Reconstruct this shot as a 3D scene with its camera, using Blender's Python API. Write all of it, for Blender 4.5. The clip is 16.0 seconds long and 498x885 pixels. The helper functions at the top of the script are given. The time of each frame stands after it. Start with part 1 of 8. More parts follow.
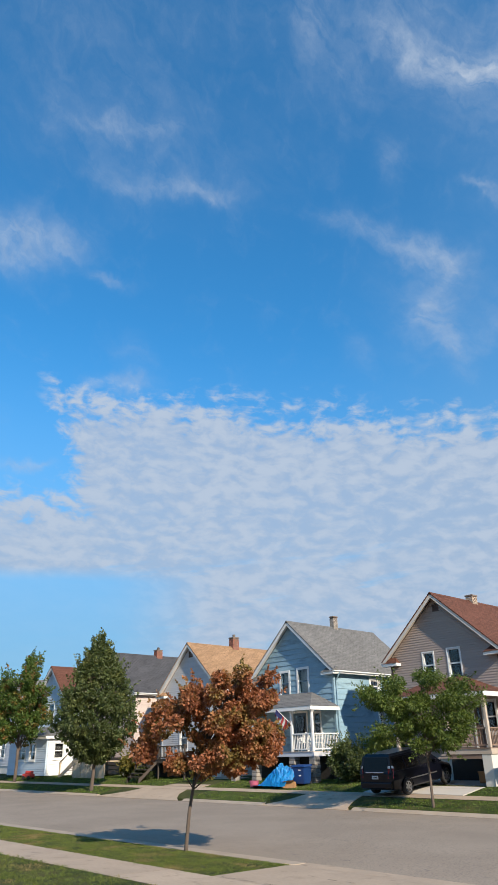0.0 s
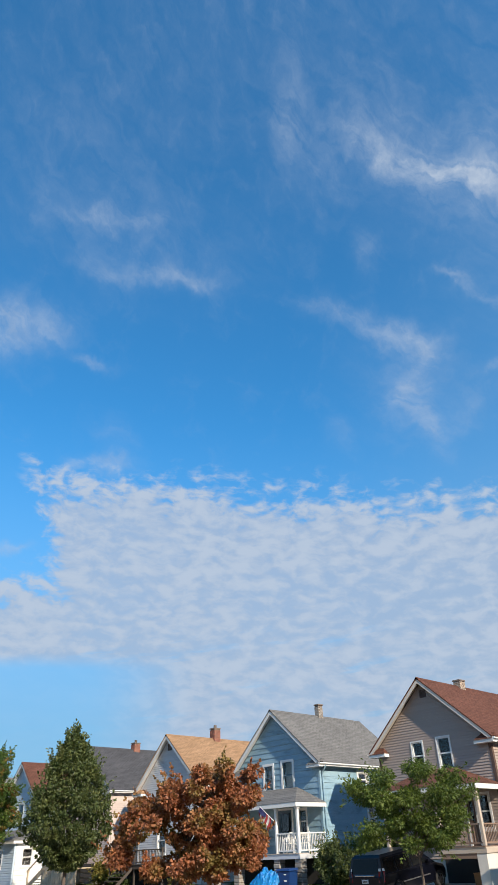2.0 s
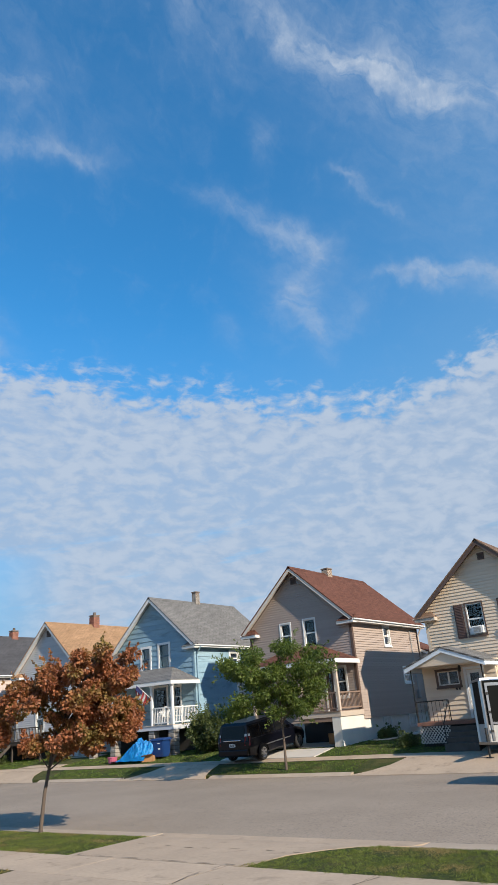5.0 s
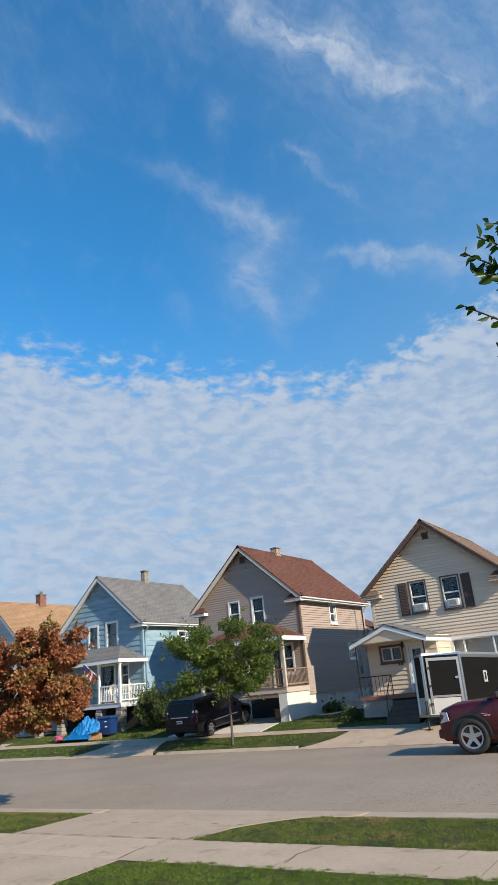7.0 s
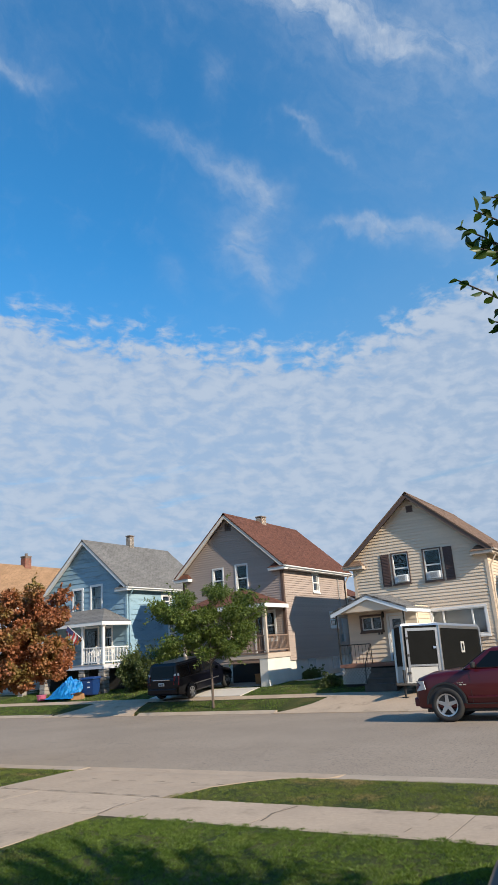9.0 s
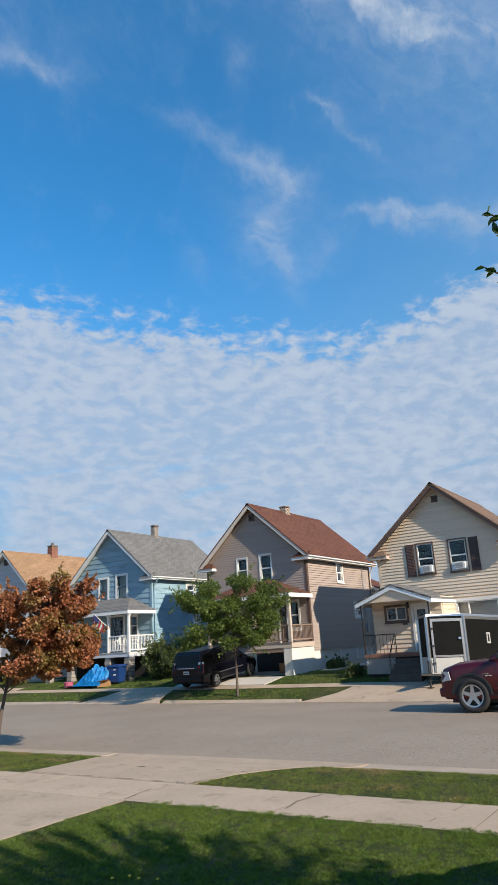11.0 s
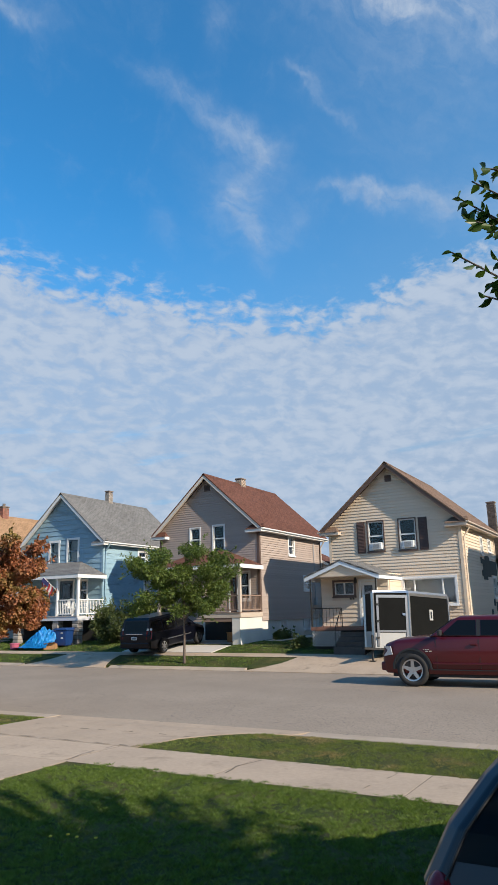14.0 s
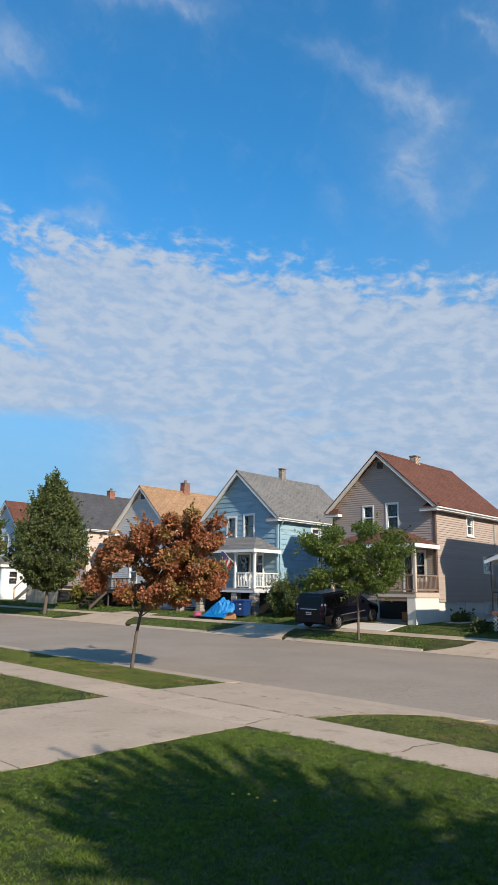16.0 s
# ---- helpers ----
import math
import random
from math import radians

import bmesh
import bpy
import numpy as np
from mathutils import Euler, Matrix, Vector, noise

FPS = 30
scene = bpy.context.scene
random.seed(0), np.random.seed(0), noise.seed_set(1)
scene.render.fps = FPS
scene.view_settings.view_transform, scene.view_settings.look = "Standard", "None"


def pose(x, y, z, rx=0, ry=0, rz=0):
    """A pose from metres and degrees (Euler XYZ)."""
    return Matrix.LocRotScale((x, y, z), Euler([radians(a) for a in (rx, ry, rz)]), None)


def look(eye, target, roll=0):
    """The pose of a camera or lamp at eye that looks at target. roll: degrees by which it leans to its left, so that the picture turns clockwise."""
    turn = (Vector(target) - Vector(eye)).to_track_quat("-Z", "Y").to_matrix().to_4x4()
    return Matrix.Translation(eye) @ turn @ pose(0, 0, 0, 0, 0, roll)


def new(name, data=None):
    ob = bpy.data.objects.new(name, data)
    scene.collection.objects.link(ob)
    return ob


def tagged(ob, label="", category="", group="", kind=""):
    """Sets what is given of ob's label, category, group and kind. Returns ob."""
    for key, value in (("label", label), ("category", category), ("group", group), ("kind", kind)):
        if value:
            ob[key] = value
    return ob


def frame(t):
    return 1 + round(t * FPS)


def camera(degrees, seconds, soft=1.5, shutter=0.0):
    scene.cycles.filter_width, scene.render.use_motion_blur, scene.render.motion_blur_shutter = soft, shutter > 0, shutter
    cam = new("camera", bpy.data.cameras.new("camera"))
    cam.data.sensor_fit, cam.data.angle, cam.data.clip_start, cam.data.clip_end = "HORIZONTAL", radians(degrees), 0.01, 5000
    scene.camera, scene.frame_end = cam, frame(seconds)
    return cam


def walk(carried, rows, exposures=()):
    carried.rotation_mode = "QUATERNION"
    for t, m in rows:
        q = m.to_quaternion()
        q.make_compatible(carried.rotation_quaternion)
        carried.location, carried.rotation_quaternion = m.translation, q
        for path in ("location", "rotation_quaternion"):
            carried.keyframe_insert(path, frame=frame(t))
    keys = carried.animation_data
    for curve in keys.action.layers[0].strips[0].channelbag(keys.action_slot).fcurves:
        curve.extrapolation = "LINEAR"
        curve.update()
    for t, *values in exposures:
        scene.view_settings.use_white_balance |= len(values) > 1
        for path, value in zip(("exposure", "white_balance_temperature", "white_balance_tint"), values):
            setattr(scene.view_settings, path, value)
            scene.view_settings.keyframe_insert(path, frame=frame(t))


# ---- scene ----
cam = camera(40.07, 16.0, soft=1.0)
PATH = [
    (0.0, pose(0, 0, 2.25, 114.25, 1.27, 48.10)),
    (0.5, pose(0, 0, 2.25, 114.39, 1.74, 48.18)),
    (1.0, pose(0, 0, 2.25, 116.13, 1.90, 47.16)),
    (1.5, pose(0, 0, 2.25, 119.80, 1.56, 44.26)),
    (2.0, pose(0, 0, 2.25, 120.96, 2.10, 46.81)),
    (2.5, pose(0, 0, 2.25, 120.79, 2.47, 43.15)),
    (3.0, pose(0, 0, 2.25, 117.71, 3.18, 41.45)),
    (3.5, pose(0, 0, 2.25, 114.16, 3.73, 41.01)),
    (4.0, pose(0, 0, 2.25, 112.02, 4.50, 37.71)),
    (4.2, pose(0, 0, 2.25, 111.97, 4.17, 38.16)),
    (6.3, pose(0, 0, 2.25, 110.15, 5.11, 34.29)),
    (6.5, pose(0, 0, 2.25, 109.73, 5.11, 33.96)),
    (7.0, pose(0, 0, 2.25, 109.72, 5.19, 33.14)),
    (7.5, pose(0, 0, 2.25, 108.07, 4.80, 33.02)),
    (8.0, pose(0, 0, 2.25, 106.03, 4.03, 32.10)),
    (8.5, pose(0, 0, 2.25, 106.39, 3.64, 31.05)),
    (9.0, pose(0, 0, 2.25, 106.98, 3.89, 31.67)),
    (9.2, pose(0, 0, 2.25, 107.55, 3.62, 31.98)),
    (11.3, pose(0, 0, 2.25, 106.17, 3.36, 33.76)),
    (11.5, pose(0, 0, 2.25, 106.23, 2.55, 32.91)),
    (12.0, pose(0, 0, 2.25, 106.44, 1.67, 30.98)),
    (12.5, pose(0, 0, 2.25, 105.00, 1.35, 26.88)),
    (13.0, pose(0, 0, 2.25, 104.48, 2.05, 28.76)),
    (13.5, pose(0, 0, 2.25, 105.04, 1.35, 29.43)),
    (14.0, pose(0, 0, 2.25, 103.71, 1.39, 29.48)),
    (14.5, pose(0, 0, 2.25, 103.60, -0.32, 30.75)),
    (15.0, pose(0, 0, 2.25, 103.12, -0.42, 33.78)),
    (15.5, pose(0, 0, 2.25, 101.55, -0.80, 39.00)),
    (16.0, pose(0, 0, 2.25, 101.87, -1.10, 43.61)),
]
walk(cam, PATH)

# ---- sun and sky ----
SUN_WAY = Vector((1.0, -0.22, 0.578)).normalized()
SUN_EL = math.asin(SUN_WAY.z)
sun = new("sun", bpy.data.lights.new("sun", "SUN"))
sun.data.energy, sun.data.angle, sun.data.color = 4.9, radians(0.6), (1.0, 0.87, 0.69)
sun.matrix_world = look((40, -6, 60), Vector((40, -6, 60)) - SUN_WAY)

world = bpy.data.worlds.new("sky")
scene.world = world
world.use_nodes = True


class Nodes:
    """Small helper that wires shader nodes."""

    def __init__(self, tree):
        self.t = tree
        tree.nodes.clear()

    def n(self, kind, **props):
        node = self.t.nodes.new(kind)
        for k, value in props.items():
            setattr(node, k, value)
        return node

    def put(self, sock, value):
        if isinstance(value, bpy.types.NodeSocket):
            self.t.links.new(value, sock)
        elif isinstance(value, (tuple, list)) and sock.type == "RGBA" and len(value) == 3:
            sock.default_value = (*value, 1)
        else:
            sock.default_value = value

    def m(self, op, a, b=0.0, c=0.0, clamp=False):
        node = self.n("ShaderNodeMath", operation=op, use_clamp=clamp)
        for s, value in zip(node.inputs, (a, b, c)):
            self.put(s, value)
        return node.outputs[0]

    def mix(self, f, a, b, blend="MIX"):
        node = self.n("ShaderNodeMix", data_type="RGBA", blend_type=blend)
        self.put(node.inputs[0], f)
        self.put(node.inputs[6], a)
        self.put(node.inputs[7], b)
        return node.outputs[2]

    def ramp(self, f, lo, hi):
        node = self.n("ShaderNodeMapRange", interpolation_type="SMOOTHSTEP")
        self.put(node.inputs[0], f)
        self.put(node.inputs[1], lo)
        self.put(node.inputs[2], hi)
        return node.outputs[0]

    def noise(self, vec, scale, detail=4.0, rough=0.55, dist=0.0):
        node = self.n("ShaderNodeTexNoise")
        if vec is not None:
            self.put(node.inputs["Vector"], vec)
        for k, value in (("Scale", scale), ("Detail", detail), ("Roughness", rough), ("Distortion", dist)):
            self.put(node.inputs[k], value)
        return node.outputs["Fac"]

    def xyz(self, x, y, z=0.0):
        node = self.n("ShaderNodeCombineXYZ")
        for s, value in zip(node.inputs, (x, y, z)):
            self.put(s, value)
        return node.outputs[0]


def build_sky():
    w = Nodes(world.node_tree)
    sep = w.n("ShaderNodeSeparateXYZ")
    w.put(sep.inputs[0], w.n("ShaderNodeTexCoord").outputs["Generated"])
    x, y, z = sep.outputs
    sky = w.n("ShaderNodeTexSky", sky_type="NISHITA", sun_disc=False)
    sky.sun_elevation, sky.sun_rotation = SUN_EL, math.atan2(SUN_WAY.x, SUN_WAY.y)
    sky.altitude, sky.air_density, sky.dust_density, sky.ozone_density = 200, 1.0, 0.3, 2.5
    # bearing (degrees, to the left of +y) and height above the horizon
    az = w.m("DEGREES", w.m("ARCTAN2", w.m("MULTIPLY", x, -1.0), y))
    el = w.m("DEGREES", w.m("ARCSINE", z))
    # altocumulus bank: a wavering upper edge, broken into small flocks near it and closing up below
    sway = w.m("MULTIPLY", w.m("SUBTRACT", w.noise(w.xyz(az, el), 0.06, 4.0, 0.6), 0.5), 5.0)
    top = w.m("ADD", 25.6, w.m("MULTIPLY", w.ramp(az, 31.0, 49.0), 3.2))
    top = w.m("ADD", top, w.m("MULTIPLY", w.ramp(az, 25.0, 8.0), 3.0))
    shelf = w.ramp(w.m("ADD", az, w.m("MULTIPLY", el, -0.9)), 39.5, 46.5)
    top = w.m("SUBTRACT", top, w.m("MULTIPLY", shelf, 8.2))
    into_bank = w.m("ADD", w.m("SUBTRACT", top, el), sway)
    tilt = w.m("ADD", el, w.m("MULTIPLY", az, -0.05))
    bend = w.m("MULTIPLY", w.m("SUBTRACT", w.noise(w.xyz(az, tilt), 0.22, 3.0, 0.5), 0.5), 3.0)
    lift = w.m("MULTIPLY", w.m("SUBTRACT", w.noise(w.xyz(tilt, az), 0.35, 3.0, 0.5), 0.5), 2.4)
    cell = w.xyz(w.m("ADD", az, bend), w.m("ADD", w.m("MULTIPLY", tilt, 2.0), lift))
    rip = w.noise(cell, 0.55, 4.0, 0.52)
    fine = w.noise(cell, 1.5, 4.0, 0.6)
    broad = w.noise(w.xyz(w.m("MULTIPLY", az, 0.55), w.m("MULTIPLY", tilt, 1.8)), 0.13, 5.0, 0.6, 0.4)
    flock = w.m("ADD", w.m("MULTIPLY", rip, 0.62), w.m("ADD", w.m("MULTIPLY", fine, 0.13), w.m("MULTIPLY", broad, 0.45)))
    need = w.m("SUBTRACT", 0.76, w.m("MULTIPLY", w.ramp(into_bank, -2.4, 7.5), 0.47))
    body = w.ramp(w.m("SUBTRACT", flock, need), -0.10, 0.13)
    body = w.m("MULTIPLY", body, w.ramp(into_bank, -1.6, 1.2))
    body = w.m("MULTIPLY", body, w.m("ADD", 0.80, w.m("MULTIPLY", w.ramp(flock, 0.46, 0.70), 0.16)))
    # blue slits low in the bank, and clear air under its far end
    slit = w.ramp(w.noise(w.xyz(w.m("MULTIPLY", az, 0.35), w.m("MULTIPLY", w.m("ADD", el, w.m("MULTIPLY", az, 0.09)), 2.0)), 0.2, 5.0, 0.6), 0.56, 0.70)
    low = w.m("MULTIPLY", w.ramp(el, 18.0, 13.0), w.ramp(el, 5.0, 9.0))
    body = w.m("MULTIPLY", body, w.m("SUBTRACT", 1.0, w.m("MULTIPLY", w.m("MULTIPLY", slit, low), 0.55)))
    rim = w.m("ADD", el, w.m("MULTIPLY", sway, 0.35))
    clear = w.m("MULTIPLY", w.ramp(w.m("ADD", az, w.m("MULTIPLY", sway, 1.4)), 50.0, 60.5), w.m("MULTIPLY", w.ramp(rim, 14.0, 12.6), w.ramp(el, 0.5, 4.0)))
    body = w.m("MULTIPLY", body, w.m("SUBTRACT", 1.0, w.m("MULTIPLY", clear, 0.92)))
    # thin cirrus: combed fibres along long soft streaks
    wob = w.m("MULTIPLY", w.m("SUBTRACT", w.noise(w.xyz(az, el), 0.13, 5.0, 0.6), 0.5), 6.0)
    wob2 = w.m("MULTIPLY", w.m("SUBTRACT", w.noise(w.xyz(el, az), 0.16, 5.0, 0.6), 0.5), 5.0)
    az2, el2 = w.m("ADD", az, wob), w.m("ADD", el, wob2)
    total = None
    for a, e, long_, wide, turn, force in STREAKS:
        c, s = math.cos(radians(turn)), math.sin(radians(turn))
        da, de = w.m("SUBTRACT", az2, a), w.m("SUBTRACT", el2, e)
        u = w.m("DIVIDE", w.m("ADD", w.m("MULTIPLY", da, c), w.m("MULTIPLY", de, s)), long_)
        q = w.m("DIVIDE", w.m("SUBTRACT", w.m("MULTIPLY", de, c), w.m("MULTIPLY", da, s)), wide)
        r2 = w.m("ADD", w.m("MULTIPLY", u, u), w.m("MULTIPLY", q, q))
        g = w.m("MULTIPLY", w.m("EXPONENT", w.m("MULTIPLY", r2, -1.0)), force)
        total = g if total is None else w.m("ADD", total, g)
    fibre = w.noise(w.xyz(w.m("ADD", w.m("MULTIPLY", az2, 0.22), w.m("MULTIPLY", el2, 0.12)), w.m("SUBTRACT", w.m("MULTIPLY", el2, 0.87), w.m("MULTIPLY", az2, 0.48))), 0.62, 6.0, 0.62, 0.5)
    puff = w.noise(w.xyz(az2, el2), 0.3, 6.0, 0.62)
    veil = w.m("MULTIPLY", w.ramp(puff, 0.48, 0.85), 0.10)
    comb = w.ramp(w.m("ADD", w.m("MULTIPLY", fibre, 0.55), w.m("MULTIPLY", puff, 0.45)), 0.30, 0.66)
    cirrus = w.m("MULTIPLY", w.m("ADD", total, veil), w.m("ADD", 0.25, w.m("MULTIPLY", comb, 0.9)))
    cover = w.m("ADD", body, w.m("MULTIPLY", w.m("MULTIPLY", cirrus, 0.72), w.m("SUBTRACT", 1.0, body)), clamp=True)
    cover = w.m("MULTIPLY", cover, w.ramp(z, -0.02, 0.03))
    # haze towards the horizon
    tone = w.mix(1.0, sky.outputs[0], SKY_TINT, "MULTIPLY")
    murk = w.m("ADD", w.m("MULTIPLY", w.ramp(el, 34.0, 4.0), 0.88), w.m("MULTIPLY", w.m("MULTIPLY", w.ramp(az, 42.0, 4.0), w.ramp(el, 60.0, 25.0)), 0.28), clamp=True)
    tone = w.mix(murk, tone, HAZE)
    lit = w.mix(w.ramp(w.m("ADD", w.m("MULTIPLY", rip, 0.7), w.m("MULTIPLY", broad, 0.3)), 0.38, 0.62), CLOUD_LOW, CLOUD_HIGH)
    colour = w.mix(cover, tone, lit)
    back = w.n("ShaderNodeBackground")
    w.put(back.inputs[0], colour)
    back.inputs[1].default_value = 0.059
    out = w.n("ShaderNodeOutputWorld")
    w.put(out.inputs[0], back.outputs[0])


# bearing, height, half length, half width, turn, strength
STREAKS = (
    (27.5, 52.0, 4.6, 1.3, 36, 0.55), (22.0, 49.3, 4.2, 1.2, 26, 0.85), (16.0, 47.0, 4.4, 1.1, 25, 0.75), (11.0, 44.8, 4.0, 1.0, 28, 0.6), (4.5, 42.3, 4.5, 1.0, 15, 0.3), (24.0, 51.0, 9.0, 4.2, 28, 0.32), (12.0, 46.5, 9.0, 6.0, 28, 0.3), (3.0, 47.0, 8.0, 8.0, 0, 0.34), (14.0, 38.0, 9.0, 7.0, 20, 0.1),
    (38.5, 55.5, 2.2, 4.5, 20, 0.30), (35.0, 51.0, 2.4, 3.2, 10, 0.22), (31.4, 45.2, 1.1, 1.4, 60, 0.32),
    (37.5, 41.3, 3.2, 0.8, 20, 0.36), (32.5, 39.3, 3.4, 0.9, 27, 0.55), (28.0, 37.3, 2.6, 1.1, 32, 0.6), (29.0, 35.0, 2.2, 1.6, -50, 0.36), (30.2, 33.2, 2.4, 1.4, -62, 0.34), (28.7, 30.4, 2.3, 0.9, 63, 0.5), (25.2, 30.6, 2.4, 1.1, -27, 0.24), (28.5, 32.5, 4.2, 3.4, 0, 0.12), (30.0, 35.0, 5.0, 4.0, 25, 0.12), (36.7, 31.2, 1.2, 1.2, 0, 0.22),
    (22.3, 41.3, 1.6, 0.35, 48, 0.36), (19.8, 38.8, 2.0, 0.5, 44, 0.30), (20.0, 33.2, 3.0, 0.5, 4, 0.5), (15.5, 32.7, 3.2, 0.7, 8, 0.72), (10.5, 31.2, 3.6, 1.3, 16, 0.62), (5.5, 32.0, 3.6, 1.2, -6, 0.5), (2.0, 30.0, 6.0, 2.4, 0, 0.45),
    (71.0, 38.7, 3.0, 1.9, 6, 0.95), (66.0, 39.2, 2.6, 1.5, 0, 0.55), (61.3, 37.1, 2.2, 0.45, 3, 0.42), (60.5, 48.5, 5.2, 0.8, -3, 0.42), (58.5, 44.6, 5.0, 0.8, 2, 0.36), (51.0, 44.1, 3.8, 0.8, 2, 0.5), (56.0, 46.5, 12.0, 3.4, 0, 0.15), (66.0, 52.0, 10.0, 6.0, 0, 0.14),
    (62.3, 28.5, 0.9, 0.45, 0, 0.8), (58.8, 28.9, 2.2, 0.7, 0, 0.55), (67.4, 21.8, 1.8, 0.4, 0, 0.7), (58.5, 31.5, 2.0, 1.2, 30, 0.2), (38.0, 63.0, 45.0, 11.0, 0, 0.13),
)
HAZE, SKY_TINT = (3.0, 5.4, 8.2), (0.70, 2.32, 2.98)
CLOUD_LOW, CLOUD_HIGH = (5.0, 6.3, 8.35), (6.25, 7.42, 9.15)
build_sky()
scene.view_settings.exposure = 0.40


# ---- materials ----
def material(name, colour, rough=0.7, metal=0.0, vary=0.18, scale=6.0, bump=0.15, fine=90.0, second=None, blotch=None, spec=0.5, stretch=(1, 1, 1), per=0.0):
    """A surface with colour drift at two scales, fine relief and optional stains and per-piece shifts."""
    mat = bpy.data.materials.new(name)
    mat.use_nodes = True
    s = Nodes(mat.node_tree)
    coord = s.n("ShaderNodeTexCoord").outputs["Object"]
    mp = s.n("ShaderNodeMapping")
    s.put(mp.inputs[0], coord)
    mp.inputs["Scale"].default_value = stretch
    vec = mp.outputs[0]
    large, small = s.noise(vec, scale, 4.0), s.noise(vec, fine, 3.0, 0.6)
    second = second or tuple(c * 0.72 for c in colour)
    col = s.mix(s.m("MULTIPLY", s.ramp(large, 0.3, 0.7), min(1.0, vary * 3)), colour, second)
    k = s.m("ADD", 1.0 - vary, s.m("MULTIPLY", small, vary * 2))
    if per:
        rnd = s.n("ShaderNodeObjectInfo").outputs["Random"]
        isl = s.n("ShaderNodeNewGeometry").outputs["Random Per Island"]
        both = s.m("FRACT", s.m("ADD", rnd, isl))
        k = s.m("MULTIPLY", k, s.m("ADD", 1.0 - per, s.m("MULTIPLY", both, 2 * per)))
    col = s.mix(1.0, col, s.xyz(k, k, k), "MULTIPLY")
    if blotch:
        bcol, lo, hi, bscale = blotch
        col = s.mix(s.ramp(s.noise(vec, bscale, 6.0, 0.65, 0.4), lo, hi), col, bcol)
    p = s.n("ShaderNodeBsdfPrincipled")
    s.put(p.inputs["Base Color"], col)
    s.put(p.inputs["Roughness"], s.m("ADD", rough - 0.06, s.m("MULTIPLY", small, 0.12), clamp=True))
    p.inputs["Metallic"].default_value = metal
    p.inputs["Specular IOR Level"].default_value = spec
    if bump:
        b = s.n("ShaderNodeBump")
        b.inputs["Strength"].default_value = bump
        b.inputs["Distance"].default_value = 0.01
        s.put(b.inputs["Height"], small)
        s.put(p.inputs["Normal"], b.outputs[0])
    out = s.n("ShaderNodeOutputMaterial")
    s.put(out.inputs[0], p.outputs[0])
    return mat


def shingle_material(name, colour, second, axis_y=True):
    """Asphalt shingles: courses with uneven tabs and granular speckle."""
    mat = bpy.data.materials.new(name)
    mat.use_nodes = True
    s = Nodes(mat.node_tree)
    sep = s.n("ShaderNodeSeparateXYZ")
    s.put(sep.inputs[0], s.n("ShaderNodeTexCoord").outputs["Object"])
    vec = s.xyz(sep.outputs[1] if axis_y else sep.outputs[0], s.m("MULTIPLY", sep.outputs[2], 1.45))
    brick = s.n("ShaderNodeTexBrick")
    s.put(brick.inputs["Vector"], vec)
    brick.inputs["Color1"].default_value = (*colour, 1)
    brick.inputs["Color2"].default_value = (*second, 1)
    brick.inputs["Mortar"].default_value = (*(c * 0.35 for c in colour), 1)
    for k, value in (("Scale", 1.0), ("Mortar Size", 0.008), ("Brick Width", 0.3), ("Row Height", 0.14)):
        brick.inputs[k].default_value = value
    whole = s.xyz(sep.outputs[0], sep.outputs[1], sep.outputs[2])
    grit, big = s.noise(whole, 60.0, 4.0, 0.7), s.noise(whole, 0.9, 5.0)
    k = s.m("MULTIPLY", s.m("ADD", 0.6, s.m("MULTIPLY", grit, 0.8)), s.m("ADD", 0.75, s.m("MULTIPLY", big, 0.5)))
    col = s.mix(1.0, brick.outputs[0], s.xyz(k, k, k), "MULTIPLY")
    p = s.n("ShaderNodeBsdfPrincipled")
    s.put(p.inputs["Base Color"], col)
    p.inputs["Roughness"].default_value = 0.95
    p.inputs["Specular IOR Level"].default_value = 0.15
    b = s.n("ShaderNodeBump")
    b.inputs["Strength"].default_value, b.inputs["Distance"].default_value = 0.5, 0.02
    s.put(b.inputs["Height"], s.m("ADD", grit, s.m("MULTIPLY", brick.outputs[1], -1.5)))
    s.put(p.inputs["Normal"], b.outputs[0])
    out = s.n("ShaderNodeOutputMaterial")
    s.put(out.inputs[0], p.outputs[0])
    return mat


def glass_material(name, tint=(0.8, 0.85, 0.88), rough=0.02):
    mat = bpy.data.materials.new(name)
    mat.use_nodes = True
    p = mat.node_tree.nodes["Principled BSDF"]
    p.inputs["Base Color"].default_value = (*tint, 1)
    p.inputs["Roughness"].default_value = rough
    p.inputs["Transmission Weight"].default_value = 1.0
    p.inputs["IOR"].default_value = 1.45
    return mat


